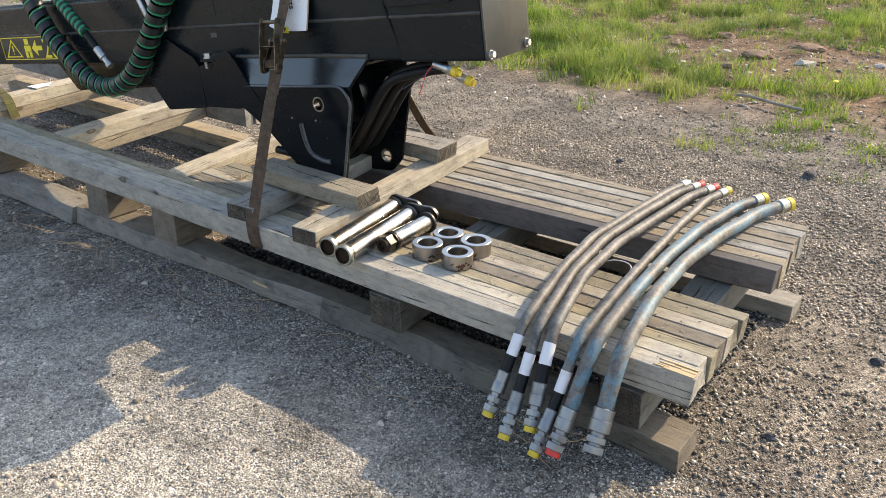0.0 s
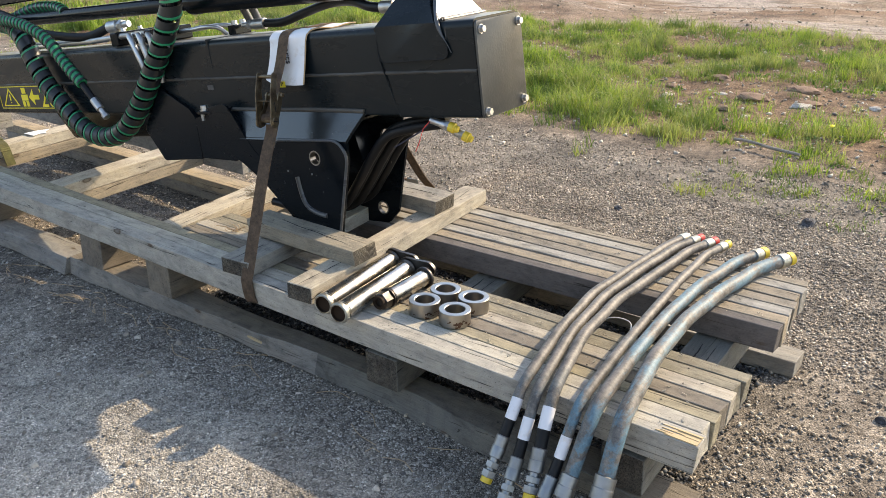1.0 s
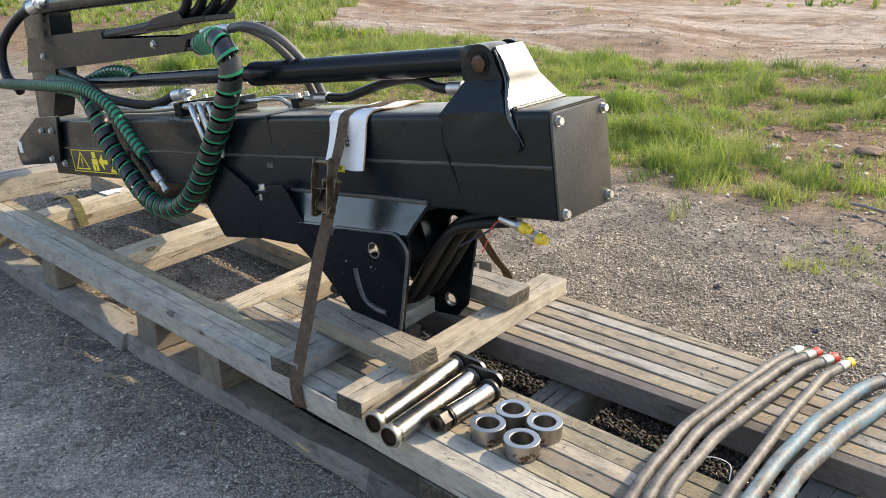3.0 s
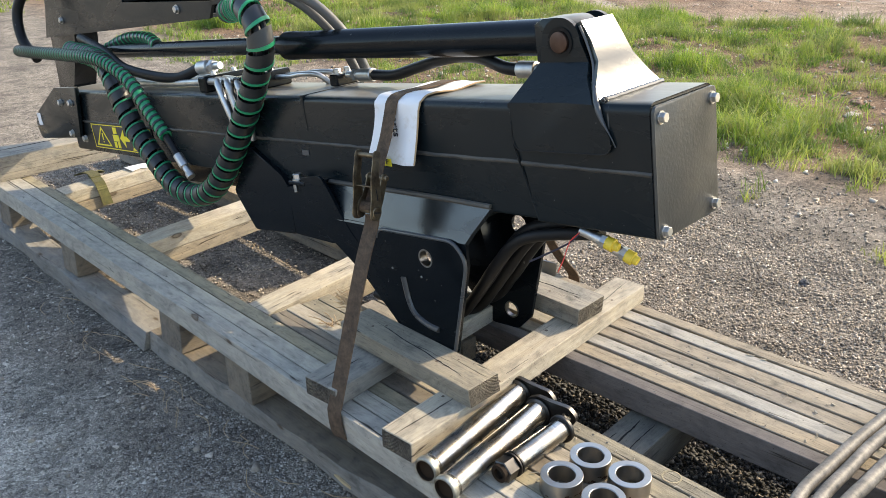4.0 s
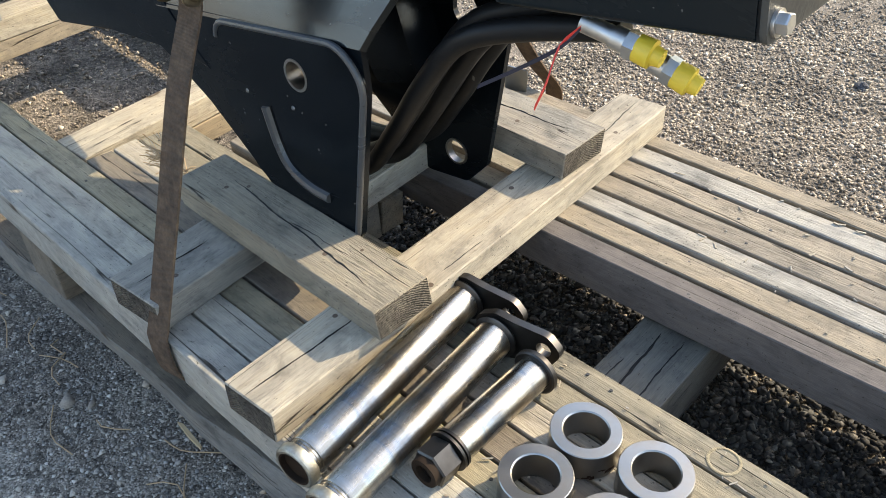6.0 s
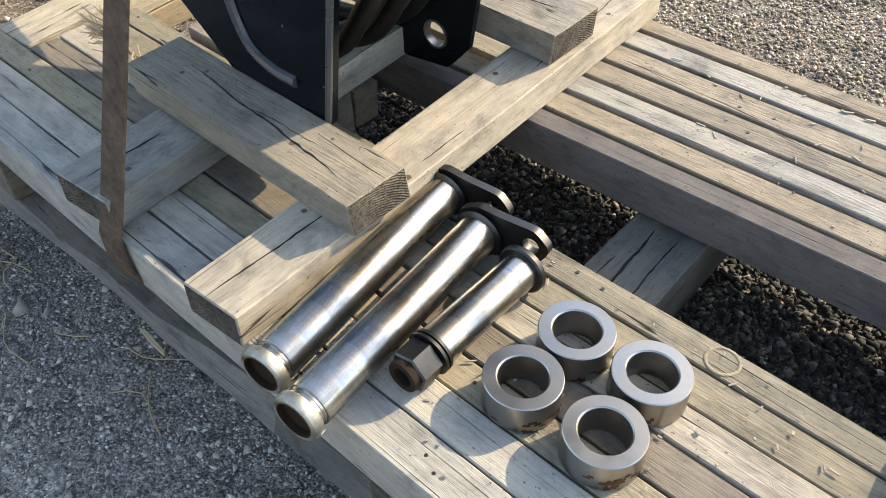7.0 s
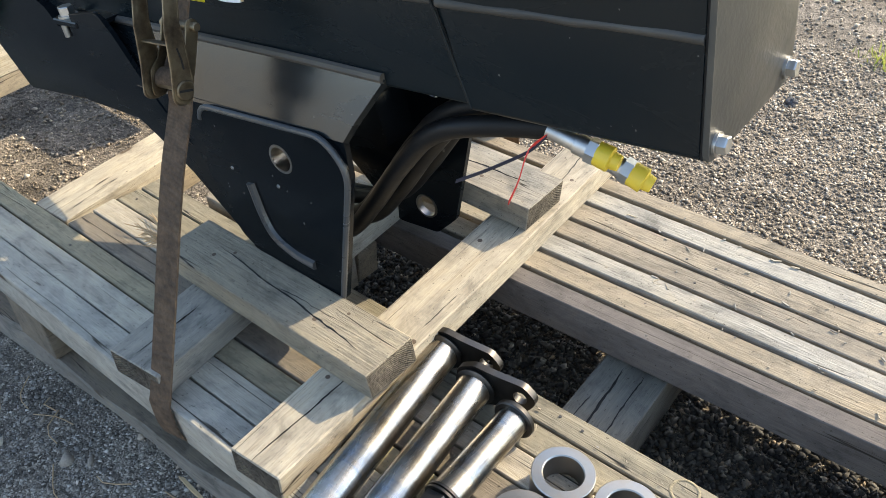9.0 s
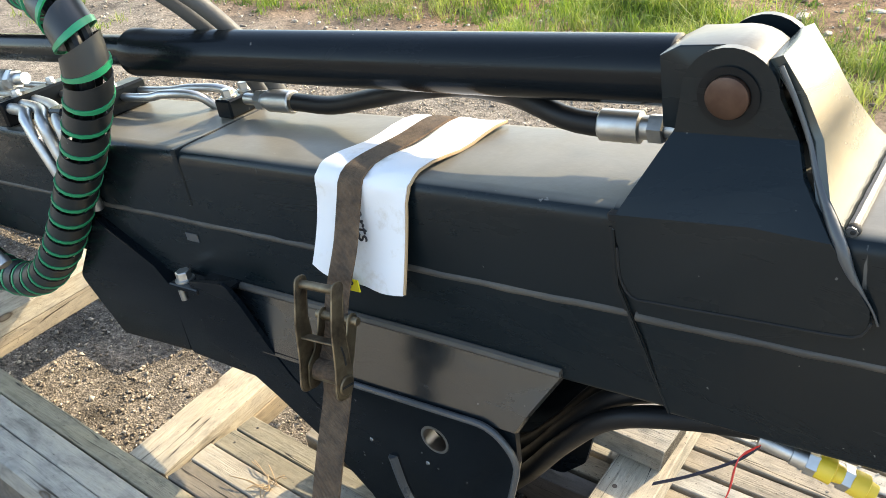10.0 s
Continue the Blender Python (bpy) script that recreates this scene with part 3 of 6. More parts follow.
# Unseen wall added behind the camera: cuts low sky, bounces sun as fill.
def build_bounce_wall():
    bm = bmesh.new()
    add_box(bm, -40, 40, -8.3, -8.0, -0.1, 2.0)
    for k in range(400):
        add_box(bm, -40 + k * 0.2, -40 + k * 0.2 + 0.186, -8.0, -7.975, 0.05, 2.0)
    m = painted("grey_boards", (0.27, 0.262, 0.25), 0.75, 0.3, 0.2)
    return tagged(part("bounce_wall", bm, m, None, "", None, 0), "unseen grey board wall added behind the camera to bounce light", "wall", kind="structure")


build_bounce_wall()


def scatter_stones(name, count, x0, x1, y0, y1, small, large, material, label, seed, power=3.0, sink=0.25):
    rng = np.random.default_rng(seed)
    base = np.array([(1.3, 0, 0), (-1.3, 0, 0), (0, 1.3, 0), (0, -1.3, 0), (0, 0, 1.3), (0, 0, -1.3)], float)
    tris = np.array([(0, 2, 4), (2, 1, 4), (1, 3, 4), (3, 0, 4), (2, 0, 5), (1, 2, 5), (3, 1, 5), (0, 3, 5)])
    x, y = rng.uniform(x0, x1, count), rng.uniform(y0, y1, count)
    size = small + (large - small) * rng.random(count) ** power
    z = np.array([ground_height(a, b) for a, b in zip(x, y)])
    verts = (base[None] * rng.uniform(0.6, 1.0, (count, 6, 1)) + rng.normal(0, 0.28, (count, 6, 3))) * rng.uniform(0.6, 1.0, (count, 1, 3))
    q = rng.normal(size=(count, 4))
    q /= np.linalg.norm(q, axis=1)[:, None]
    w, a, b, c = q.T
    turn = np.stack([1 - 2 * (b * b + c * c), 2 * (a * b - c * w), 2 * (a * c + b * w), 2 * (a * b + c * w), 1 - 2 * (a * a + c * c), 2 * (b * c - a * w), 2 * (a * c - b * w), 2 * (b * c + a * w), 1 - 2 * (a * a + b * b)], 1).reshape(-1, 3, 3)
    verts = np.einsum("nij,nkj->nki", turn, verts) * size[:, None, None] * 0.62
    verts[:, :, 2] *= 0.75
    verts += np.stack([x, y, z + size * sink], 1)[:, None]
    faces = (tris[None] + 6 * np.arange(count)[:, None, None]).reshape(-1, 3)
    me = bpy.data.meshes.new(name)
    me.vertices.add(count * 6)
    me.vertices.foreach_set("co", verts.reshape(-1))
    me.loops.add(len(faces) * 3)
    me.loops.foreach_set("vertex_index", faces.reshape(-1))
    me.polygons.add(len(faces))
    me.polygons.foreach_set("loop_start", np.arange(len(faces)) * 3)
    me.update(calc_edges=True)
    me.materials.append(material)
    return tagged(new(name, me), label, "gravel", kind="stuff")


scatter_stones("fine_gravel", 42000, -4.2, 1.0, -1.3, 0.12, 0.002, 0.012, STONES_GREY, "small grey stones pressed into the yard", 1, 3.2, 0.05)
scatter_stones("fine_gravel", 56000, -1.8, 0.3, -0.95, 0.02, 0.0022, 0.0075, STONES_GREY, "tightly packed small grey stones of the yard", 10, 1.6, 0.0)
scatter_stones("gravel", 52000, -1.8, 1.1, 0.93, 2.3, 0.003, 0.012, STONES_BROWN, "close loose gravel beside the pallet", 11, 1.6, 0.2)
# darkened stones where the decks shade the gravel
scatter_stones("crushed_stone", 23500, -1.75, -0.07, 0.10, 0.84, 0.006, 0.017, STONES_SHADED, "crushed stone under the pallet, coloured dark for the shade there", 12, 1.4, 0.35)
scatter_stones("gravel", 56000, -4.6, 1.5, 0.02, 2.9, 0.003, 0.014, STONES_BROWN, "loose brown and grey gravel round the pallet", 2, 2.0, 0.3)
scatter_stones("gravel", 14000, -0.05, 1.3, -1.2, 0.6, 0.002, 0.012, STONES_TAN, "loose brown gravel beyond the end of the pallet", 3, 2.0, 0.3)
scatter_stones("far_gravel", 5000, -14.0, 3.0, 7.6, 14.0, 0.006, 0.05, STONES_BROWN, "few stones on the sandy ground", 9, 4.0, 0.1)
scatter_stones("far_gravel", 15000, -8.0, 2.5, 2.5, 7.8, 0.005, 0.035, STONES_TAN, "scattered stones and clods on brown soil", 4, 3.5, 0.15)


def grass_cover(x, y):
    """How thickly grass grows at a place, 0 to 1."""
    n = noise.noise(Vector((x * 0.9, y * 0.9, 11.0))) + 0.5 * noise.noise(Vector((x * 2.7, y * 2.7, 5.0)))
    edge = (y - (2.65 if x < -2.0 else 2.35) + 0.3 * noise.noise(Vector((x * 1.3, 0.0, 4.0)))) / 1.0
    if y < 7.7 + 0.4 * noise.noise(Vector((x * 0.8, 2.0, 4.0))):
        bare = math.hypot((x + 0.95) / 1.45, (y - 4.65) / 0.95)
        if bare < 1.0:
            return 0.04 if bare < 0.75 or n < 0 else 0.25
        start = 2.9 if x < -2.5 else (2.9 + 0.9 * (x + 2.5) if x < -1.6 else 5.6)
        gap = noise.noise(Vector((x * 0.75, y * 1.5, 21.0))) + 0.6 * noise.noise(Vector((x * 2.2, y * 3.4, 31.0)))
        thick = max(0.0, min(1.0, (y - start + 0.5 * n) / 0.6)) * (0.72 + 0.4 * n) * max(0.04, min(1.0, 0.48 + 2.4 * gap))
        return max(thick ** 1.5, max(0.0, min(0.8, edge * 0.13 + 0.5 * n + 0.6 * noise.noise(Vector((x * 4.1, y * 4.1, 15.0))))) ** 1.5)
    if x < -10.0 - 0.88 * (y - 6.5):
        return 0.9
    if y > 16.5:
        return 0.7 if n > -0.2 else 0.2
    return 0.35 if n > 0.66 else 0.0


def build_grass(name, count, x0, x1, y0, y1, low, high, width, material, label, seed):
    rng = np.random.default_rng(seed)
    verts, faces, k = [], [], 0
    tries = 0
    while k < count and tries < count * 8:
        tries += 1
        cx, cy = rng.uniform(x0, x1), rng.uniform(y0, y1)
        cover = grass_cover(cx, cy)
        if rng.random() > cover:
            continue
        tall = low + (high - low) * min(1.0, cover + 0.15) * rng.uniform(0.25, 1.0) ** 1.5 * max(0.3, 0.8 + 1.2 * noise.noise(Vector((cx * 2.2, cy * 2.2, 8.0))))
        if cx > -1.2 and cy < 4.2:
            tall *= max(0.4, 0.4 + 0.32 * (cy - 2.4))
        for _ in range(int(rng.integers(6, 22))):
            x, y = cx + rng.normal(0, 0.028), cy + rng.normal(0, 0.028)
            z = ground_height(x, y) - 0.004
            a, h, lean = rng.uniform(0, 6.28), tall * rng.uniform(0.45, 1.15), rng.uniform(0.2, 1.15)
            b = rng.uniform(0, 6.28)
            wx, wy = math.cos(a) * width * rng.uniform(0.6, 1.3), math.sin(a) * width
            dx, dy = math.cos(b) * lean * h, math.sin(b) * lean * h
            n = len(verts)
            verts += [(x - wx, y - wy, z), (x + wx, y + wy, z), (x - wx * 0.8 + dx * 0.3, y - wy * 0.8 + dy * 0.3, z + h * 0.55), (x + wx * 0.8 + dx * 0.3, y + wy * 0.8 + dy * 0.3, z + h * 0.55), (x + dx, y + dy, z + h * (1 - 0.45 * lean * lean))]
            faces += [(n, n + 1, n + 3, n + 2), (n + 2, n + 3, n + 4)]
            k += 1
    me = bpy.data.meshes.new(name)
    me.from_pydata(verts, [], faces)
    me.materials.append(material)
    return tagged(new(name, me), label, "grass", kind="stuff")


build_grass("grass", 125000, -9.0, 4.0, 2.2, 8.0, 0.05, 0.27, 0.0021, GRASS, "fresh green grass in uneven tufts", 5)
build_grass("grass", 9000, -3.2, -0.4, 2.3, 4.4, 0.10, 0.40, 0.0024, GRASS, "taller grass tufts at the gravel edge", 25)
build_grass("grass", 24000, -6.5, 3.0, 2.2, 8.0, 0.015, 0.07, 0.0024, GRASS_DRY, "short dry straw between the grass tufts", 15)
build_grass("grass", 16000, -7.5, 2.6, 2.3, 8.0, 0.03, 0.09, 0.006, GRASS_DARK, "low broad-leaved weeds among the grass", 6)
build_grass("far_grass", 30000, -40.0, 6.0, 15.5, 34.0, 0.12, 0.4, 0.012, GRASS, "tall green grass beyond the sandy ground", 7)
build_grass("far_grass", 30000, -24.0, -9.0, 5.6, 16.0, 0.12, 0.35, 0.008, GRASS, "thick green grass at the field edge", 18)
build_grass("far_grass", 14000, -14.0, -6.0, 2.6, 7.6, 0.08, 0.25, 0.005, GRASS, "green grass behind the gravel yard", 8)


# ---- timber ----
def make_timber(bm, length, width, height, seed, bevel=0.003, warp=0.0015):
    """A sawn timber along x, centred, lightly bowed and with worn edges."""
    rng = random.Random(seed)
    add_box(bm, -length / 2, length / 2, -width / 2, width / 2, -height / 2, height / 2)
    cuts = max(2, int(length / 0.12))
    for k in range(1, cuts):
        x = -length / 2 + length * k / cuts
        bmesh.ops.bisect_plane(bm, geom=bm.verts[:] + bm.edges[:] + bm.faces[:], plane_co=(x, 0, 0), plane_no=(1, 0, 0))
    long_edges = [e for e in bm.edges if abs(e.verts[0].co.x - e.verts[1].co.x) > 1e-4] + [e for e in bm.edges if abs(abs(e.verts[0].co.x) - length / 2) < 1e-5 and abs(abs(e.verts[1].co.x) - length / 2) < 1e-5]
    bmesh.ops.bevel(bm, geom=long_edges, offset=bevel, segments=1, affect="EDGES", profile=0.5)
    o = rng.uniform(0, 100)
    tilt = [rng.uniform(-0.003, 0.003) for _ in range(2)]
    for v in bm.verts:
        t = v.co.x
        v.co.y += warp * noise.noise(Vector((t * 1.5 + o, 0, 0))) + 0.0006 * noise.noise(Vector((t * 30 + o, v.co.y * 50, v.co.z * 50)))
        v.co.z += warp * noise.noise(Vector((t * 1.5 + o, 5, 0))) + 0.0006 * noise.noise(Vector((t * 30 + o, v.co.y * 50, v.co.z * 50 + 9)))
        if abs(v.co.x) > length / 2 - 0.01:
            v.co.x += tilt[0] * v.co.y / width * 2 + tilt[1] * v.co.z / height * 2
    return bm


SEED = [100]


def roughen(ob, seed, size):
    """Makes a split, uneven timber of a straight one."""
    for v in ob.data.vertices:
        p = v.co
        v.co = (p.x, p.y + size * noise.noise(Vector((p.x * 2.3 + seed, 1.0, p.z * 9))) + size * 0.4 * noise.noise(Vector((p.x * 14 + seed, 2.0, p.z * 40))), p.z + size * 0.3 * noise.noise(Vector((p.x * 5 + seed, p.y * 12, 3.0))))
    return ob


def plank_x(parent, x0, x1, y0, y1, z0, z1, material, name="plank", label="", warp=0.0015, skew=0.0):
    SEED[0] += 1
    bm = make_timber(bmesh.new(), x1 - x0, y1 - y0, z1 - z0, SEED[0], 0.0016, warp)
    return part(name, bm, material, parent, label, pose((x0 + x1) / 2, (y0 + y1) / 2 + skew * (x0 + x1) / 2, (z0 + z1) / 2, 0, 0, math.degrees(math.atan(skew))), 28)


def plank_y(parent, x0, x1, y0, y1, z0, z1, material, name="plank", label="", turn=0.0):
    SEED[0] += 1
    bm = make_timber(bmesh.new(), y1 - y0, x1 - x0, z1 - z0, SEED[0], 0.0018)
    return part(name, bm, material, parent, label, pose((x0 + x1) / 2, (y0 + y1) / 2, (z0 + z1) / 2, 0, 0, 90 + turn), 28)


def tilted(timber, degrees, y):
    """Tips a timber up towards the back about a line along x at a given y, at its own lower edge."""
    m = timber.matrix_basis.copy()
    low = min((m @ v.co).z for v in timber.data.vertices)
    about = Matrix.Translation((0, y, low))
    timber.matrix_basis = about @ Matrix.Rotation(radians(degrees), 4, "X") @ about.inverted() @ m
    return timber


pallet = thing("wooden_pallet", pose(0, 0, 0), "long weathered grey wooden pallet of planks set on edge", "pallet")
rnd = random.Random(4)
DECK, LOW = 0.25, 0.182
MIXED = {"front": (WOOD_PALE, WOOD_PALE, WOOD_OLIVE, WOOD_BROWN, WOOD_NEW, WOOD_DUSK, WOOD_DUSK), "rear": (WOOD_PLANED, WOOD, WOOD_PALE, WOOD, WOOD, WOOD_PALE, WOOD)}
# front rail and deck: seven planks on edge, three of them running the whole length
front_ys = (0.0, 0.055, 0.106, 0.153, 0.204, 0.256, 0.307, 0.354)
for k in range(7):
    left = -4.5 if k < 3 else -1.82 + rnd.uniform(-0.008, 0.008)
    right = (0.004, -0.004, 0.002, -0.003, 0.0, -0.006, 0.001)[k]
    drop = rnd.uniform(0.0, 0.003)
    plank_x(pallet, left, right, front_ys[k] + rnd.uniform(0.0008, 0.0026), front_ys[k + 1] - rnd.uniform(0.0008, 0.0026), LOW - drop, DECK - drop, MIXED["front"][k])
# rear deck, its planks lying higher and tilted up towards the back
rear_ys = (0.541, 0.578, 0.624, 0.668, 0.711, 0.759, 0.802, 0.838)
RISE = 0.075


def rear_top(y):
    """Height of the rear deck's upper face."""
    return 0.283 + RISE * (y - 0.5)


def rear_skew(y):
    """The rear planks fan out a little."""
    return 0.040 - 0.032 * (y - 0.541) / 0.297


for k in range(7):
    drop, y_mid = rnd.uniform(0.0, 0.003), (rear_ys[k] + rear_ys[k + 1]) / 2
    top = rear_top(y_mid) - drop
    board = plank_x(pallet, -1.62 + rnd.uniform(-0.01, 0.01), rnd.uniform(-0.006, 0.006), rear_ys[k] + rnd.uniform(0.0012, 0.0026), rear_ys[k + 1] - rnd.uniform(0.0012, 0.0026), top - 0.070, top, MIXED["rear"][k], skew=rear_skew(y_mid))
    board.matrix_basis = board.matrix_basis @ pose(0, 0, 0, math.degrees(math.atan(RISE)), 0, 0)
# two short planks between the decks, under the boom's leg
for y in (0.372, 0.424):
    plank_x(pallet, -1.69 + rnd.uniform(-0.01, 0.01), -1.335, y, y + 0.049, LOW - 0.004, DECK - 0.004, WOOD)
# rear rail of the open part
for y in (0.822, 0.873):
    plank_x(pallet, -4.5, -2.31 + rnd.uniform(-0.01, 0.01), y, y + 0.048, 0.18, 0.282, WOOD_SILVER)
# cross pieces between the rails, two flat timbers on each other
for x0, x1 in ((-3.40, -3.30), (-2.668, -2.57), (-1.957, -1.857)):
    for z0, z1 in ((0.146, 0.194), (0.196, 0.245)):
        dx = rnd.uniform(-0.003, 0.003)
        tilted(plank_y(pallet, x0 + dx, x1 + dx, 0.158, 0.82 if x0 < -2.3 else 0.79, z0, z1, WOOD_NEW if z0 > 0.17 else WOOD_GOLD, "cross_piece", turn=3.0 if x0 > -2.3 else 0.0), 3.0, 0.158)
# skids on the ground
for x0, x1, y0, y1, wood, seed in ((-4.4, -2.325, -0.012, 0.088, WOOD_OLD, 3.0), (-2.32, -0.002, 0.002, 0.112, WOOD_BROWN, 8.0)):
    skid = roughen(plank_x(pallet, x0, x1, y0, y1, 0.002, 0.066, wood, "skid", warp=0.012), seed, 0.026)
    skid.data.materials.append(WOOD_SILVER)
    skid.data.materials.append(WOOD_DARK)
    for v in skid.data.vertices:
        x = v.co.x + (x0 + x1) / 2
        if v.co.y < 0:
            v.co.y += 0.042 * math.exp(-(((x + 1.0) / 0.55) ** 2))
    # front face takes paler wood to the left, darker grey to the right
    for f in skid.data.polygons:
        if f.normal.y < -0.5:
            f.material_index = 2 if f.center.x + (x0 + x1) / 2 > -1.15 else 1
plank_x(pallet, -4.4, 0.0, 0.838, 0.932, 0.004, 0.054, WOOD_OLD, "skid")
plank_x(pallet, -4.4, -1.75, 0.834, 0.928, 0.056, 0.102, WOOD_GOLD, "skid")
# unseen rail added under the back edge of the rear deck to block the sun
plank_x(pallet, -1.60, -0.09, 0.795, 0.835, 0.094, 0.228, WOOD_OLD, "rear_rail")
# spacer blocks and bearers under the decks
for x in (-3.62, -2.94, -2.165, -1.78):
    plank_y(pallet, x - 0.06, x + 0.06, 0.008, 0.15, 0.068, 0.181, WOOD_BROWN, "spacer_block")
    plank_y(pallet, x - 0.06, x + 0.06, 0.836, 0.926, 0.104, 0.178, WOOD_OLD, "spacer_block")

# loose timbers on the deck
support = thing("support_timber", pose(0, 0, 0), "thick grey timber under the far end of the boom", "timber")


def end_grain_material():
    """Sawn timber end: curved year rings in relief, checks and dirt."""
    m, nt, p = nodes_of("end_grain")
    at = nt.nodes.new("ShaderNodeMapping")
    c = nt.nodes.new("ShaderNodeTexCoord")
    at.inputs["Location"].default_value = (0.0, 0.02, 0.09)
    nt.links.new(c.outputs["Object"], at.inputs["Vector"])
    wave = nt.nodes.new("ShaderNodeTexWave")
    wave.wave_type, wave.rings_direction = "RINGS", "X"
    wave.inputs["Scale"].default_value, wave.inputs["Distortion"].default_value = 95.0, 3.5
    wave.inputs["Detail"].default_value, wave.inputs["Detail Scale"].default_value = 3.0, 1.5
    nt.links.new(at.outputs[0], wave.inputs["Vector"])
    pit = noise_tex(nt, c.outputs["Object"], 240.0, 4, 0.7)
    dirt = noise_tex(nt, c.outputs["Object"], 24.0, 5, 0.65)
    base = mix(nt, wave.outputs[1], (0.135, 0.115, 0.088), (0.225, 0.196, 0.152))
    base = mix(nt, ramp(nt, dirt, [(0.40, 0.0), (0.60, 0.85)]), base, (0.085, 0.075, 0.062))
    base = mix(nt, 1.0, base, ramp(nt, pit, [(0.36, 0.35), (0.5, 0.95), (0.68, 1.2)]), "MULTIPLY")
    nt.links.new(base, p.inputs["Base Color"])
    p.inputs["Roughness"].default_value = 0.9
    p.inputs["Specular IOR Level"].default_value = 0.2
    bump(nt, p, math_node(nt, "ADD", wave.outputs[1], math_node(nt, "MULTIPLY", pit, 2.0)), 1.0, 0.003)
    return m


END_GRAIN = end_grain_material()
KNOT = painted("knot_wood", (0.085, 0.06, 0.042), 0.75, 0.6, 0.4)


def aged(timber, cracks=(), knots=()):
    """Gives a timber its open end grain, long drying cracks and knots on top."""
    timber.data.materials.append(END_GRAIN)
    for f in timber.data.polygons:
        if abs(f.normal.x) > 0.9:
            f.material_index = 1
    tops = [v.co for v in timber.data.vertices if v.co.z > 0.015]

    def top(x, y):
        near = sorted(tops, key=lambda p: abs(p.x - x) + 0.3 * abs(p.y - y))[:4]
        return max(p.z for p in near) - 0.0003

    for x0, x1, y0, y1, wide, seed in cracks:
        rng = random.Random(seed)
        n = max(6, int(abs(x1 - x0) / 0.008))
        pts, thick = [], []
        for k in range(n + 1):
            t = k / n
            x = x0 + (x1 - x0) * t
            y = y0 + (y1 - y0) * t + 0.0035 * noise.noise(Vector((x * 14 + seed, 0, 0))) + 0.0016 * noise.noise(Vector((x * 70 + seed, 3, 0)))
            pts.append(Vector((x, y, top(x, y))))
            thick.append(wide * max(0.12, min(1.0, 5 * t, 5 * (1 - t))) * rng.uniform(0.6, 1.15))
        part("crack", add_tube(bmesh.new(), pts, thick, 6), GAP, timber)
    for x, y, r in knots:
        part("knot", add_lathe(bmesh.new(), [(0.0, 0.0), (0.0005, r * 0.2), (0.0003, r * 0.5), (-0.001, r * 0.62)], (x, y, top(x, y) + 0.0002), (0.0, 0.0, 1.0), 12), KNOT, timber)
    return timber


# bearers in a darker grey wood than the decks
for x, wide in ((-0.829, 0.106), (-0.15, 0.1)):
    aged(tilted(plank_y(pallet, x - wide / 2, x + wide / 2, 0.012, 0.86, 0.072, 0.168, WOOD_DARK, "bearer"), 4.2, 0.012), [(-0.10, 0.09, 0.006, 0.016, 0.0024, 61), (-0.06, 0.10, -0.022, -0.018, 0.0013, 62), (-0.09, 0.02, 0.034, 0.030, 0.001, 63)])
aged(plank_y(support, -3.82, -3.64, -0.03, 0.52, DECK, 0.352, WOOD_OLD, "timber"), [(-0.27, 0.2, 0.02, 0.035, 0.002, 3)])
cross = thing("cross_timber", pose(0, 0, 0), "pale sawn timber laid flat across the pallet deck", "timber")
aged(tilted(plank_y(cross, -1.148, -1.061, -0.006, 0.838, 0.248, 0.296, WOOD_NEW, "timber", turn=0.2), 4.2, -0.006), [(-0.43, -0.19, 0.006, -0.004, 0.0013, 11), (0.10, 0.42, -0.02, 0.006, 0.0011, 14), (-0.12, -0.02, -0.026, -0.03, 0.0009, 17)], [(-0.262, 0.022, 0.007), (-0.142, -0.034, 0.009), (0.09, 0.018, 0.008), (0.31, -0.02, 0.007)])
short = thing("timber_block", pose(0, 0, 0), "short grey timber laid across the deck under the strap", "timber", "loose timber blocks")
aged(plank_y(short, -1.440, -1.336, -0.002, 0.235, DECK, 0.298, WOOD_OLD, "timber", turn=7.0), [(-0.11, 0.02, 0.012, 0.004, 0.0015, 21)], [(-0.06, -0.02, 0.008)])
chock = thing("timber_block", pose(0, 0, 0), "grey timber chock with cracked end grain beside the boom leg", "timber", "loose timber blocks")
aged(tilted(plank_x(chock, -1.49, -1.048, 0.157, 0.248, 0.3075, 0.3535, WOOD_RIDGED, "timber"), 4.2, 0.157), [(-0.17, 0.19, 0.014, -0.016, 0.0015, 31), (-0.02, 0.13, 0.002, 0.008, 0.0007, 34)], [(-0.145, -0.006, 0.007), (-0.12, 0.016, 0.006), (0.085, -0.010, 0.008), (0.118, 0.026, 0.005)])
inner_block = thing("timber_block", pose(0, 0, 0), "pale timber lying on the deck between the boom legs", "timber", "loose timber blocks")
aged(tilted(plank_y(inner_block, -1.405, -1.307, 0.285, 0.515, 0.264, 0.312, WOOD_NEW, "timber"), 5.5, 0.285), [(-0.09, 0.05, 0.01, 0.015, 0.001, 51)])
chock_far = thing("timber_block", pose(0, 0, 0), "grey timber chock lying on the cross timber", "timber", "loose timber blocks")
aged(tilted(plank_x(chock_far, -1.42, -1.070, 0.562, 0.660, 0.339, 0.387, WOOD_OLD, "timber"), 4.2, 0.562), [(-0.14, 0.16, -0.008, 0.012, 0.0013, 41)], [(0.06, -0.02, 0.007)])

# ---- the loader boom, in its own axes: u along it, v across, w up ----
BOOM = pose(-0.7127, 0.2942, 0.7582, 1.28, -7.59, 0.93)
boom = thing("loader_boom", BOOM, "black painted steel loader boom strapped on the pallet", "crane boom")
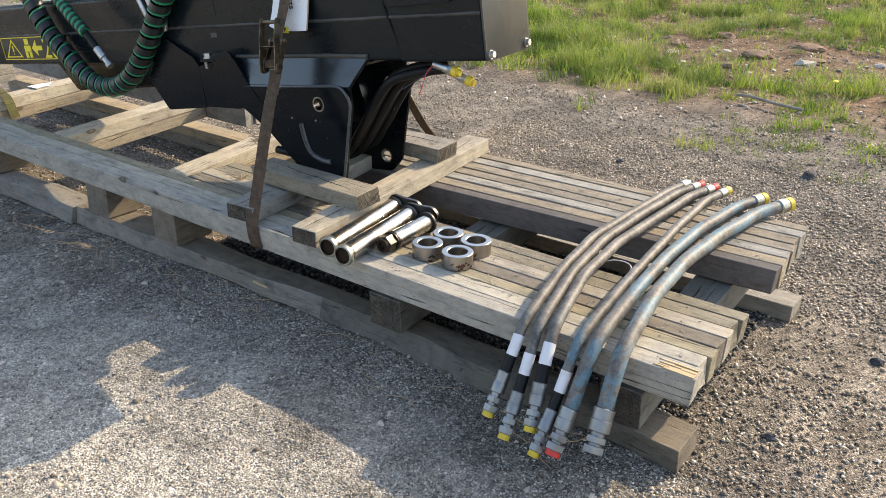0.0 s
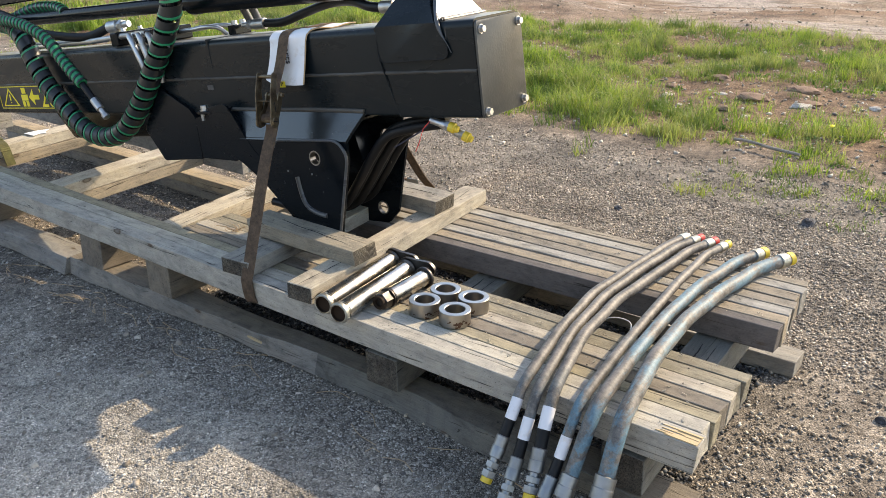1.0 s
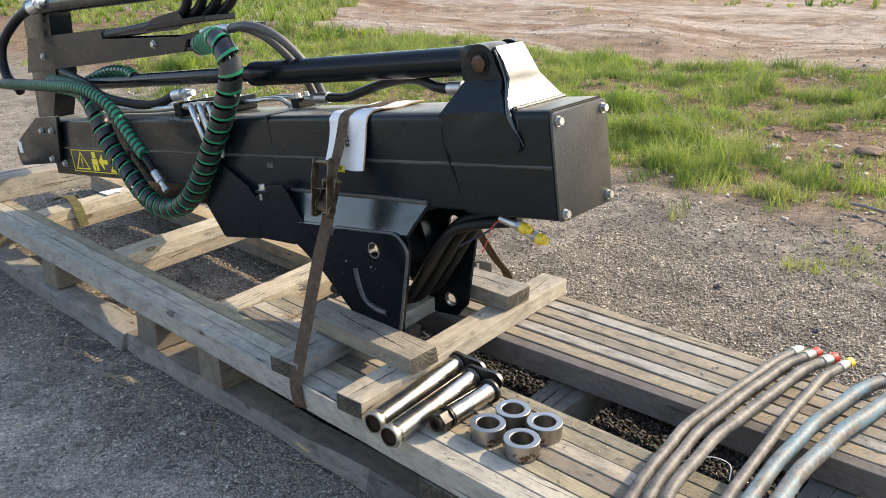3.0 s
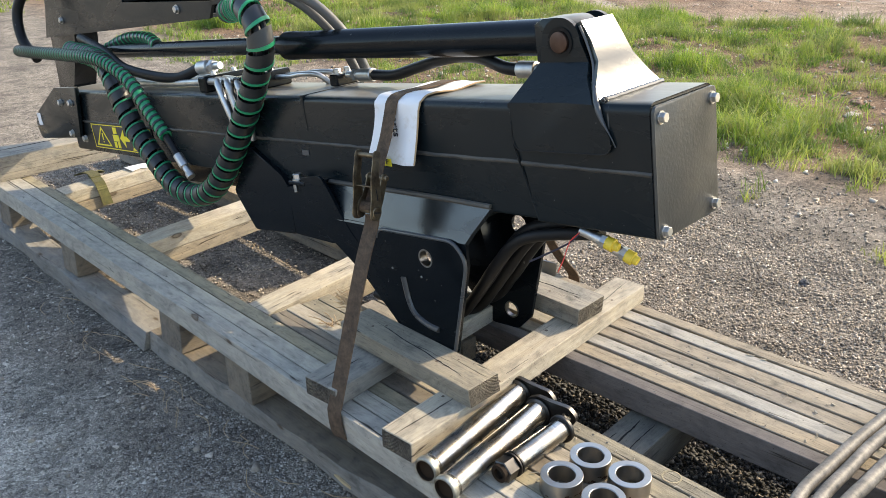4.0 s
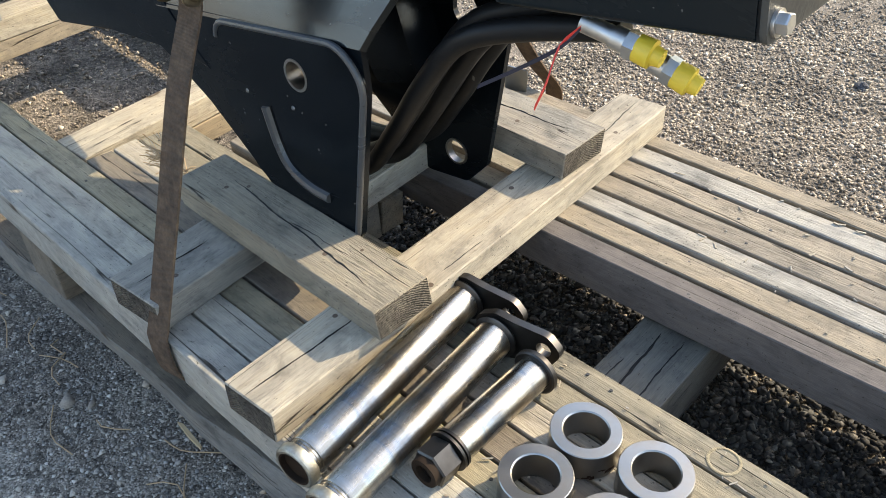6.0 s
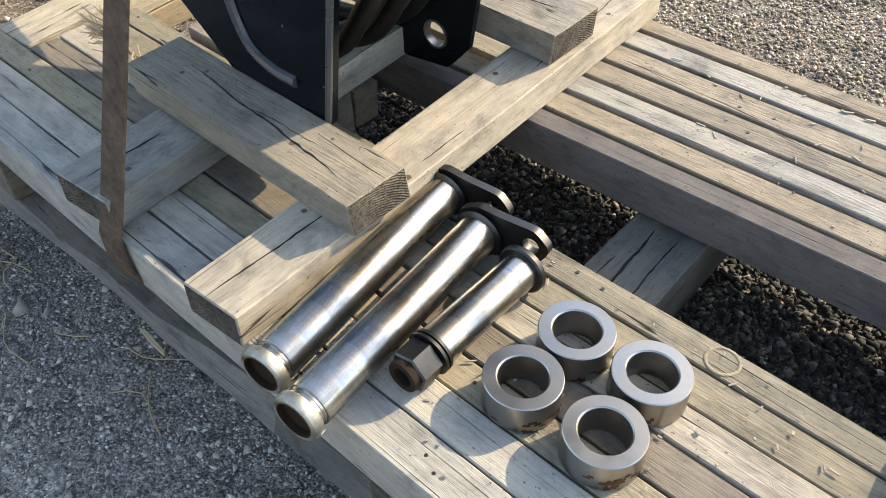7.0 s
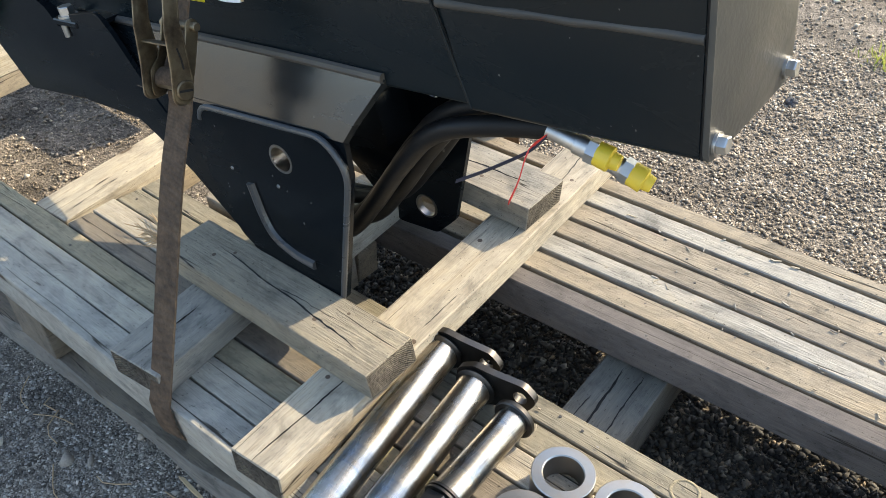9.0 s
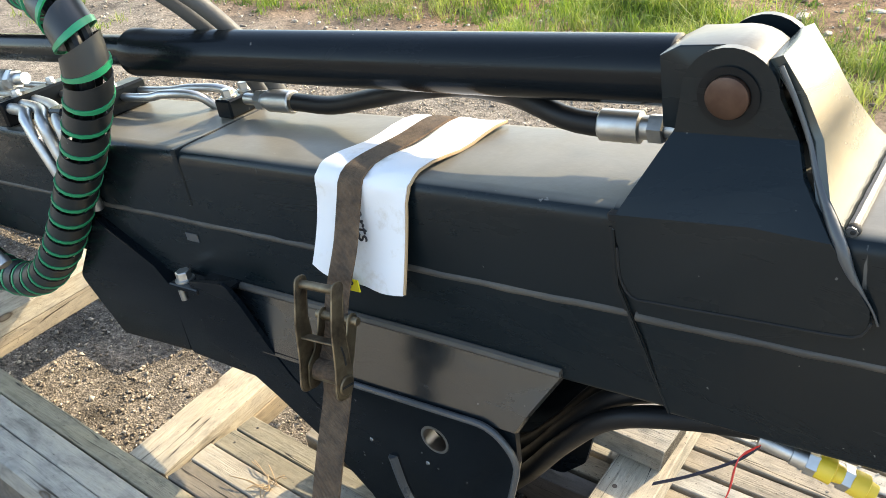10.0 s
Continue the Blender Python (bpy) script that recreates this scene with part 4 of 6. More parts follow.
WIDE, HIGH = 0.203, 0.235


def boom_part(name, build, material, label="", parent=None, smooth=35.0):
    bm = bmesh.new()
    build(bm)
    return part(name, bm, material, parent or boom, label, smooth=smooth)


def box_section(u0, u1, slant=None, grow=0.0):
    """A folded box section with rounded upper and lower edges."""
    def build(bm):
        prof = rounded([(-grow, -grow), (WIDE + grow, -grow), (WIDE + grow, HIGH + grow), (-grow, HIGH + grow)], [0.008, 0.008, 0.022, 0.022], 6)
        add_prism(bm, prof, u0, u1, "x")
        if slant:
            for v in bm.verts:
                if abs(v.co.x - u0) < 1e-5:
                    v.co.x += slant(v.co.z)
    return build


def sleeve_edge(w):
    return 0.0 if w > 0.15 else (0.15 - w) * 0.32


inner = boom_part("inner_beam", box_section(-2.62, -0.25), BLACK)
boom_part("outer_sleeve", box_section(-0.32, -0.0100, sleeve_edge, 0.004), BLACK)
boom_part("sleeve_gap", lambda bm: add_prism(bm, [(-0.3255, HIGH - 0.02), (-0.3255, 0.15), (-0.3255 + 0.048, 0.004), (-0.318 + 0.048, 0.004), (-0.318, 0.15), (-0.318, HIGH - 0.02)], -0.0012, WIDE + 0.0012), GAP)
boom_part("sleeve_edge", lambda bm: add_tube(bm, [(-0.319, -0.004, HIGH - 0.02), (-0.319, -0.004, 0.15), (-0.319 + 0.048, -0.004, 0.0)], 0.0016, 8), BLACK)
plate = boom_part("end_plate", lambda bm: add_prism(bm, rounded([(-0.0035, -0.006), (WIDE + 0.0035, -0.006), (WIDE + 0.0035, HIGH - 0.002), (-0.0035, HIGH - 0.002)], 0.012, 4), -0.007, -0.001, "x", 0.0012), SCUFFED, "satin black end plate with scuffs")
for v, w in ((0.013, 0.01), (0.015, 0.212), (0.190, 0.212), (0.188, 0.012)):
    bolt("bolt", plate, (-0.001, v, w), (1, 0, 0), 0.0165, 0.009)
boom_part("plate_gap", lambda bm: add_box(bm, -0.0115, -0.0065, -0.0015, WIDE + 0.0015, -0.0025, HIGH - 0.004), GAP)
# weld seams along the sides
seam_rng = random.Random(77)


def seam(start, stop, v):
    """A low, slightly uneven ridge along the side, its ends dying into the plate."""
    def build(bm):
        n = int((stop - start) / 0.03)
        pts = [(start + (stop - start) * k / n, v, 0.1148 + seam_rng.uniform(-0.0008, 0.0008)) for k in range(n + 1)]
        add_tube(bm, pts, [0.0058 + seam_rng.uniform(-0.0007, 0.0007) for k in pts], 10)
    return build


for v in (0.0034, WIDE - 0.0034):
    boom_part("weld_seam", seam(-2.6, -0.31, v), SEAM, smooth=60)
for v in (-0.0005, WIDE + 0.0005):
    boom_part("weld_seam", seam(-0.302, -0.010, v), SEAM, smooth=60)
# folded joint in the inner beam
boom_part("lap_joint", lambda bm: add_box(bm, -1.026, -1.016, -0.002, WIDE + 0.002, 0.145, HIGH + 0.002, 0.0015), BLACK)
boom_part("latch", lambda bm: add_box(bm, -0.324, -0.310, -0.007, 0.003, 0.223, 0.234, 0.002), GAP)

# clevis for the cylinder: two cheek plates, a bright web between them, and the pin
CHEEK = rounded([(-0.310, 0.165), (-0.298, 0.144), (-0.094, 0.148), (-0.083, 0.172), (-0.118, 0.235), (-0.150, 0.275), (-0.160, 0.30)] + [(-0.221 + 0.044 * math.cos(radians(a)), 0.339 + 0.044 * math.sin(radians(a))) for a in range(0, 181, 12)] + [(-0.272, 0.305), (-0.312, 0.236)], [0.012, 0.014, 0.02, 0.022, 0.03, 0.02, 0.01] + [0.0] * 16 + [0.012, 0.02], 4)
LEAN_IN = 0.056


def lean_at(w):
    """How far the cheek plates lean in above the boom's top."""
    return max(0.0, min(1.0, (w - 0.236) / 0.066)) * LEAN_IN


def cheek(side):
    def build(bm):
        n = len(CHEEK)
        rows = []
        for t in (0.0, 0.010):
            row = []
            for p in CHEEK:
                lean = lean_at(p[1])
                v = -0.004 - 0.009 + t + lean
                row.append(bm.verts.new((p[0], v if side < 0 else WIDE - v, p[1])))
            rows.append(row)
        for a, b in ((0, 1),):
            for k in range(n):
                bm.faces.new((rows[a][k], rows[a][(k + 1) % n], rows[b][(k + 1) % n], rows[b][k]))
        for row in rows:
            bmesh.ops.triangle_fill(bm, use_beauty=True, edges=[e for e in {x for v in row for x in v.link_edges} if e.verts[0] in row and e.verts[1] in row])
        cut = [(0, 0, 0.236), (0, 0, 0.269), (0, 0, 0.302)]
        for c in cut:
            bmesh.ops.bisect_plane(bm, geom=bm.verts[:] + bm.edges[:] + bm.faces[:], plane_co=c, plane_no=(0, 0, 1))
        for v in bm.verts:
            lean = lean_at(v.co.z)
            off = -0.013 if (v.co.y if side < 0 else WIDE - v.co.y) < (-0.008 + lean) else -0.003
            off += lean
            v.co.y = off if side < 0 else WIDE - off
    return build


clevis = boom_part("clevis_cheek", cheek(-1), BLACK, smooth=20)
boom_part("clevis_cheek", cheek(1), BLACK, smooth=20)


def web(bm):
    rows = []
    for u, w, half in ((-0.110, 0.239, 0.102), (-0.127, 0.263, 0.088), (-0.141, 0.303, 0.056), (-0.158, 0.340, 0.050), (-0.178, 0.374, 0.049)):
        rows.append([(u, WIDE / 2 - half, w), (u, WIDE / 2 + half, w), (u - 0.011, WIDE / 2 + half, w - 0.004), (u - 0.011, WIDE / 2 - half, w - 0.004)])
    made = [[bm.verts.new(p) for p in r] for r in rows]
    for a, b in zip(made, made[1:]):
        for k in range(4):
            bm.faces.new((a[k], a[(k + 1) % 4], b[(k + 1) % 4], b[k]))
    bm.faces.new(made[0])
    bm.faces.new(made[-1][::-1])


boom_part("clevis_web", web, DUSTY_BLACK, "dusty sloping web plate lit by the sun", smooth=60)
boom_part("weld_bead", lambda bm: add_tube(bm, [(-0.107, 0.003 + 0.197 * k / 12, 0.2405 + 0.001 * (k % 2)) for k in range(13)], 0.005, 8), SHEEN_GREY)


def fillet_weld(bm):
    path = [Vector(p) for p in smooth_path([(-0.080, -0.006, 0.160), (-0.086, -0.009, 0.178), (-0.103, -0.010, 0.209), (-0.117, -0.003, 0.239), (-0.139, 0.026, 0.272), (-0.152, 0.043, 0.302), (-0.166, 0.047, 0.338), (-0.178, 0.047, 0.366)], 0.005)]
    add_tube(bm, path, [0.0012 + 0.0048 * max(0.0, min(1.0, (p.z - 0.185) / 0.04)) - 0.0036 * max(0.0, min(1.0, (p.z - 0.235) / 0.06)) for p in path], 14)


boom_part("weld_bead", fillet_weld, SHEEN_GREY, smooth=80)
boom_part("weld_gap", lambda bm: add_lathe(bm, [(-0.007, 0.001), (-0.004, 0.005), (0.0, 0.0065), (0.004, 0.005), (0.007, 0.001)], (-0.1065, 0.009, 0.2405), (0.2, -1, 0.1), 14), GAP, smooth=60)
for side in (-0.0134, WIDE + 0.0134):
    boom_part("cheek_groove", lambda bm: add_tube(bm, smooth_path([(-0.312, side, 0.20), (-0.311, side, 0.166), (-0.300, side, 0.145), (-0.276, side, 0.1438), (-0.19, side, 0.1455), (-0.108, side, 0.1472), (-0.091, side, 0.152), (-0.084, side, 0.166)], 0.008), 0.0014, 6), GAP)
boom_part("clevis_pin", lambda bm: add_lathe(bm, [(0, 0.016), (0.002, 0.0195), (0.012, 0.0195), (0.118, 0.0188), (0.12, 0.017)], (-0.221, 0.034, 0.339), (0, 1, 0), 28), RUSTY, "rusty pin end")
boom_part("pin_seat", lambda bm: add_lathe(bm, [(0, 0.021), (0, 0.028), (0.006, 0.028), (0.006, 0.021)], (-0.221, 0.0405, 0.339), (0, 1, 0), 28, True), BLACK_SATIN)

# tilt cylinder over the boom
cylinder = boom_part("cylinder_barrel", lambda bm: add_lathe(bm, [(0, 0.03), (0.004, 0.036), (0.86, 0.036), (0.864, 0.038), (0.90, 0.038), (0.904, 0.03)], (-0.285, 0.102, 0.342), (-1, 0, 0.008), 32), BLACK_SATIN)
boom_part("cylinder_rod", lambda bm: add_lathe(bm, [(0, 0.025), (1.4, 0.025)], (-1.15, 0.102, 0.351), (-1, 0, 0.008), 24), BLACK_SATIN, parent=cylinder)
EYE = [(-0.288, 0.302), (-0.288, 0.372), (-0.268, 0.3815)] + [(-0.224 + 0.045 * math.cos(radians(a)), 0.339 + 0.0435 * math.sin(radians(a))) for a in range(92, -100, -12)]
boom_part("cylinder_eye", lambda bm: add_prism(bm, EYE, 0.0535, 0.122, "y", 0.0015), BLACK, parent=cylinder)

# bracket and legs under the boom
LEG = rounded([(-0.453, -0.062), (-0.456, -0.12), (-0.525, -0.345), (-0.57, -0.385), (-0.66, -0.385), (-0.735, -0.300), (-0.83, -0.205), (-0.90, -0.155), (-0.97, -0.11), (-0.955, -0.062)], [0.0, 0.02, 0.02, 0.02, 0.03, 0.03, 0.05, 0.04, 0.02, 0.0], 4)
PAD = rounded([(-0.738, -0.066), (-0.482, -0.062), (-0.448, -0.105), (-0.522, -0.34), (-0.61, -0.372), (-0.728, -0.285), (-0.765, -0.18)], [0.03, 0.05, 0.05, 0.02, 0.03, 0.03, 0.04], 5)


def leg_side(front):
    """One leg with its doubler plate, hole and slot."""
    def v(x):
        x += 0.012 * min(1.0, max(0.0, -x / 0.04))
        return x if front else WIDE - x - 0.018

    name_leg = boom_part("leg_plate", lambda bm: add_holed_plate(bm, LEG if front else [(p[0] + 0.012, p[1] - (0.008 if p[1] < -0.1 else 0.0)) for p in LEG], ([(-0.578, -0.116, 0.021)] if front else [(-0.522, -0.108, 0.023), (-0.574, -0.343, 0.023)]), v(-0.050), v(-0.041)), BLACK_SATIN, smooth=30)
    if front:
        boom_part("doubler_plate", lambda bm: add_holed_plate(bm, PAD, [(-0.578, -0.116, 0.0225)], v(-0.060), v(-0.0505)), BLACK_SATIN, parent=name_leg, smooth=30)
        # pale bead drawn along the top and right edge as its highlight
        boom_part("plate_edge", lambda bm: add_tube(bm, [(p[0], v(-0.0585), p[1]) for p in PAD[:next(k for k, q in enumerate(PAD) if q[1] < -0.345)]], 0.0045, 10), SHEEN_GREY, "pale line along the plate edge, its sheen put into colour", parent=name_leg)
        boom_part("hole_rim", lambda bm: add_lathe(bm, [(0, 0.0185), (0, 0.0222), (0.022, 0.0222), (0.022, 0.0185)], (-0.578, v(-0.0605), -0.116), (0, 1, 0), 28, True), STEEL, "bare machined steel rim", parent=name_leg)
    else:
        boom_part("hole_rim", lambda bm: add_lathe(bm, [(0, 0.019), (0, 0.0225), (0.012, 0.0225), (0.012, 0.019)], (-0.574, v(-0.051), -0.343), (0, -1, 0), 28, True), STEEL, "bare machined steel rim", parent=name_leg)
    if front:
        boom_part("slot", lambda bm: add_tube(bm, smooth_path([(-0.664, -0.0475, -0.176), (-0.656, -0.0475, -0.233), (-0.640, -0.0475, -0.266), (-0.602, -0.0475, -0.285), (-0.564, -0.0475, -0.291)], 0.008), 0.008, 8), SHEEN_GREY, "pressed groove", parent=name_leg)
        for u, w in ((-0.60, -0.165), (-0.70, -0.16)):
            boom_part("plug", lambda bm: add_lathe(bm, [(0, 0.0032), (0.0015, 0.0025)], (u, -0.048, w), (0, -1, 0), 12), FITTING, parent=name_leg)

    def flange(bm):
        rows = [[(-0.985, v(-0.004), 0.018), (-0.86, v(-0.004), 0.018), (-0.398, v(-0.004), 0.012)], [(-0.955, v(-0.038), -0.042), (-0.86, v(-0.042), -0.045), (-0.44, v(-0.042), -0.045)], [(-0.900, v(-0.052), -0.068), (-0.86, v(-0.052), -0.068), (-0.453, v(-0.052), -0.066)]]
        made = [[bm.verts.new(p) for p in r] for r in rows]
        back = [[bm.verts.new((p[0], p[1] + (0.008 if front else -0.008), p[2] - 0.006)) for p in r] for r in rows]
        for grid, flip in ((made, 1), (back, -1)):
            for i in range(2):
                for j in range(2):
                    bm.faces.new((grid[i][j], grid[i][j + 1], grid[i + 1][j + 1], grid[i + 1][j])[::flip])
        ring = [(0, 0), (0, 1), (0, 2), (1, 2), (2, 2), (2, 1), (2, 0), (1, 0)]
        for (a, b), (c, d) in zip(ring, ring[1:] + ring[:1]):
            bm.faces.new((made[a][b], made[c][d], back[c][d], back[a][b]))

    boom_part("flange", flange, FLANGE, parent=name_leg, smooth=60)
    boom_part("leg_edge_weld", lambda bm: add_tube(bm, smooth_path([(-0.97, v(-0.004), 0.018), (-0.6, v(-0.004), 0.017), (-0.40, v(-0.004), 0.013)], 0.02), 0.0065, 8), DUSTY_WELD, parent=name_leg)


leg_side(True)
leg_side(False)
boom_part("bracket_top", lambda bm: add_box(bm, -0.95, -0.42, 0.0, WIDE, -0.016, -0.006, 0.002), BLACK_SATIN)
boom_part("leg_web", lambda bm: add_box(bm, -0.905, -0.895, -0.015, WIDE + 0.015, -0.15, -0.03, 0.002), BLACK_SATIN)
GUSSET = rounded([(-1.035, 0.030), (-0.948, 0.042), (-0.922, 0.010), (-0.888, -0.048), (-0.85, -0.10), (-0.80, -0.15), (-0.91, -0.12), (-1.036, -0.086)], [0.0, 0.025, 0.03, 0.04, 0.03, 0.0, 0.02, 0.0], 4)


def gusset(bm):
    add_prism(bm, GUSSET, -0.0395, -0.0315, "y", 0.0015)


boom_part("gusset_web", lambda bm: add_box(bm, -1.03, -0.955, -0.0315, 0.004, 0.018, 0.026, 0.001), BLACK_SATIN)
boom_part("gusset", gusset, BLACK_SATIN, smooth=0)
boom_part("leg_web", lambda bm: add_prism(bm, rounded([(-0.72, -0.05), (-0.60, -0.05), (-0.57, -0.20), (-0.66, -0.22)], 0.02), 0.15, 0.24), BLACK_SATIN)
# side skirt with its bolt, and the wedge housing beyond it
SKIRT = rounded([(-1.128, -0.008), (-0.98, 0.018), (-0.94, -0.05), (-0.93, -0.12), (-0.955, -0.146), (-1.128, -0.142)], [0.004, 0.02, 0.04, 0.01, 0.02, 0.004], 4)
boom_part("skirt", lambda bm: add_prism(bm, SKIRT, -0.022, -0.012, "y", 0.0015), BLACK_SATIN, smooth=0)
boom_part("skirt", lambda bm: add_prism(bm, SKIRT, WIDE + 0.012, WIDE + 0.022, "y", 0.0015), BLACK_SATIN)
WEDGE = rounded([(-1.30, 0.092), (-1.16, 0.02), (-1.136, -0.01), (-1.14, -0.148), (-1.35, -0.160), (-1.432, -0.05)], [0.01, 0.02, 0.01, 0.01, 0.01, 0.02], 3)
boom_part("wedge_housing", lambda bm: add_prism(bm, WEDGE, -0.016, WIDE + 0.016, "y", 0.003), BLACK_SATIN, smooth=0)
# unseen block added behind the boom to shade the rails and cross pieces
boom_part("rear_housing", lambda bm: add_prism(bm, rounded([(-1.40, 0.06), (-1.36, -0.12), (-2.30, -0.15), (-2.42, -0.02), (-2.40, 0.08)], 0.03, 3), WIDE + 0.001, WIDE + 0.055, "y", 0.003), BLACK_SATIN)
clip = boom_part("bolt_bracket", lambda bm: add_box(bm, -1.090, -1.018, -0.042, -0.002, 0.008, 0.018, 0.002), BLACK_SATIN)
bolt("bolt", clip, (-1.068, -0.024, 0.018), (0, 0, 1), 0.022, 0.014)
boom_part("bolt_shank", lambda bm: add_lathe(bm, [(0, 0.006), (0.020, 0.006)], (-1.068, -0.036, 0.008), (0, 0, -1), 14), FITTING, parent=clip)

# hoses between the legs and the capped unions under the end
for k, (dv, dw) in enumerate(((0.03, 0.0), (0.06, 0.014), (0.09, -0.006), (0.125, 0.012), (0.155, -0.002))):
    pts = [(-0.16 - 0.02 * k, dv + 0.02, -0.030 + dw * 0.5), (-0.27, dv + 0.01, -0.042 + dw), (-0.36, dv, -0.066 + dw), (-0.43, dv, -0.130 + dw), (-0.50, dv, -0.212 + dw), (-0.585, dv + 0.01, -0.290 + dw), (-0.70, dv + 0.01, -0.315 + dw), (-0.88, dv, -0.29 + dw)]
    boom_part("boom_hose", lambda bm: add_tube(bm, smooth_path(pts, 0.02), 0.0135, 12), RUBBER)


def union(place, way, size=1.0):
    place, way = Vector(place), Vector(way).normalized()
    body = boom_part("hose_union", lambda bm: (add_lathe(bm, [(0, 0.013 * size), (0.045 * size, 0.013 * size), (0.046 * size, 0.016 * size), (0.066 * size, 0.016 * size)], place, way, 20), add_hex(bm, place + way * 0.066 * size, way, 0.034 * size, 0.016 * size)), ZINC, "zinc-plated hose union")
    boom_part("cap", lambda bm: add_lathe(bm, [(0, 0.0185 * size), (0.022 * size, 0.0195 * size), (0.024 * size, 0.014 * size), (0.036 * size, 0.012 * size)], place + way * 0.08 * size, way, 12), YELLOW, "yellow plastic cap", parent=body)


union((-0.180, 0.008, -0.012), (1, 0.10, -0.33), 0.72)
union((-0.150, 0.028, -0.034), (1, 0.12, -0.46), 0.72)
boom_part("cable_tie", lambda bm: add_ribbon(bm, smooth_path([(-0.176, 0.0, -0.014), (-0.196, -0.008, -0.033), (-0.200, -0.026, -0.063), (-0.208, -0.036, -0.086)], 0.01), (0.002, 0.0, 0.006), 0.0014), RED, "red cable tie")
boom_part("cable_tie", lambda bm: add_ribbon(bm, smooth_path([(-0.176, 0.0, -0.014), (-0.196, -0.008, -0.034), (-0.240, -0.026, -0.058), (-0.280, -0.036, -0.078)], 0.01), (0.002, 0.0, 0.005), 0.0014), BLUE, "dark blue cable tie")

# pipes, clamp and hoses on top
for k in range(3):
    v = 0.02 + 0.035 * k
    pts = [(-2.25, v + 0.02, 0.257), (-1.75, v + 0.01, 0.258), (-1.47 + 0.02 * k, v * 0.5 + 0.005, 0.268), (-1.41 + 0.055 * k, -0.008, 0.262), (-1.385 + 0.05 * k, -0.014, 0.225), (-1.355 + 0.04 * k, -0.012, 0.15), (-1.34 + 0.03 * k, -0.010, 0.11)]
    boom_part("steel_pipe", lambda bm: add_tube(bm, smooth_path(pts, 0.012), 0.0105, 12), ZINC, "bent zinc-plated hydraulic pipe")
for k in range(2):
    pts = [(-1.9, 0.12 + 0.035 * k, 0.257), (-1.30, 0.12 + 0.035 * k, 0.262), (-1.20 + 0.03 * k, 0.13 + 0.035 * k, 0.268), (-1.14 + 0.03 * k, 0.15 + 0.035 * k, 0.262), (-1.12 + 0.03 * k, 0.17 + 0.035 * k, 0.236)]
    boom_part("steel_pipe", lambda bm: add_tube(bm, smooth_path(pts, 0.012), 0.0075, 12), ZINC, "bent zinc-plated hydraulic pipe")
for u in (-1.52, -1.32):
    block = boom_part("pipe_clamp", lambda bm: add_box(bm, u - 0.02, u + 0.02, 0.0, 0.17, 0.236, 0.282, 0.004), BLACK_SATIN)
    for v in (0.045, 0.115):
        bolt("bolt", block, (u, v, 0.282), (0, 0, 1), 0.014, 0.008)
block = boom_part("pipe_clamp", lambda bm: add_box(bm, -1.062, -1.026, 0.125, 0.195, 0.236, 0.266, 0.003), BLACK_SATIN)
for v in (0.142, 0.178):
    bolt("bolt", block, (-1.044, v, 0.266), (0, 0, 1), 0.018, 0.011)


def hose_line(name, pts, r, ends, material=RUBBER):
    line = boom_part(name, lambda bm: add_tube(bm, smooth_path(pts, 0.015), r, 14), material)
    for place, way, size in ends:
        place, way = Vector(place), Vector(way).normalized()
        boom_part("ferrule", lambda bm: (add_lathe(bm, [(0, r * 1.15), (0.002, r * 1.3), (0.05 * size, r * 1.3), (0.052 * size, r * 0.95), (0.062 * size, r * 0.95)], place, way, 20), add_hex(bm, place + way * 0.062 * size, way, r * 2.1, 0.016), add_lathe(bm, [(0, r * 0.7), (0.03, r * 0.7)], place + way * (0.062 * size + 0.014), way, 14)), ZINC, "zinc-plated ferrule and nut", parent=line)


hose_line("boom_hose", [(-0.90, 0.150, 0.262), (-0.82, 0.148, 0.262), (-0.72, 0.142, 0.282), (-0.6, 0.135, 0.303), (-0.5, 0.12, 0.303), (-0.42, 0.102, 0.285), (-0.375, 0.102, 0.279)], 0.0135, [((-0.905, 0.150, 0.262), (-1, 0, 0), 1.0), ((-0.378, 0.102, 0.28), (1, 0.05, -0.03), 0.9)])
hose_line("boom_hose", [(-1.62, 0.06, 0.30), (-1.75, 0.03, 0.275), (-2.0, 0.0, 0.31), (-2.2, 0.02, 0.37), (-2.45, 0.05, 0.42)], 0.016, [((-1.62, 0.06, 0.30), (1, 0.1, 0.06), 1.0)])
for k in range(2):
    o = 0.05 * k
    hose_line("boom_hose", [(-1.20 + o, 0.02, 0.49), (-1.13 + o, 0.03, 0.494), (-1.07 + o, 0.055, 0.472), (-1.03 + o, 0.09, 0.425), (-1.005 + o * 0.9, 0.14, 0.345), (-0.99 + o * 0.8, 0.17, 0.26)], 0.0125, [((-1.20 + o, 0.02, 0.49), (-1, -0.1, 0.05), 0.8)], GREY_HOSE)

# folded arm, post and hose carriers at the far end
POST = [(-3.0, 0.10), (-2.86, 0.10), (-2.806, 0.23), (-2.68, 0.394), (-2.60, 0.645), (-2.59, 0.72), (-2.85, 0.72), (-2.868, 0.66), (-2.93, 0.397)]
post = boom_part("slewing_post", lambda bm: add_prism(bm, rounded(POST, 0.015, 3), 0.113, 0.207, "y", 0.003), BLACK_SATIN)
ARM = [(-2.936, 0.429), (-1.572, 0.440), (-1.535, 0.488), (-2.14, 0.522), (-2.146, 0.560), (-2.842, 0.573)]
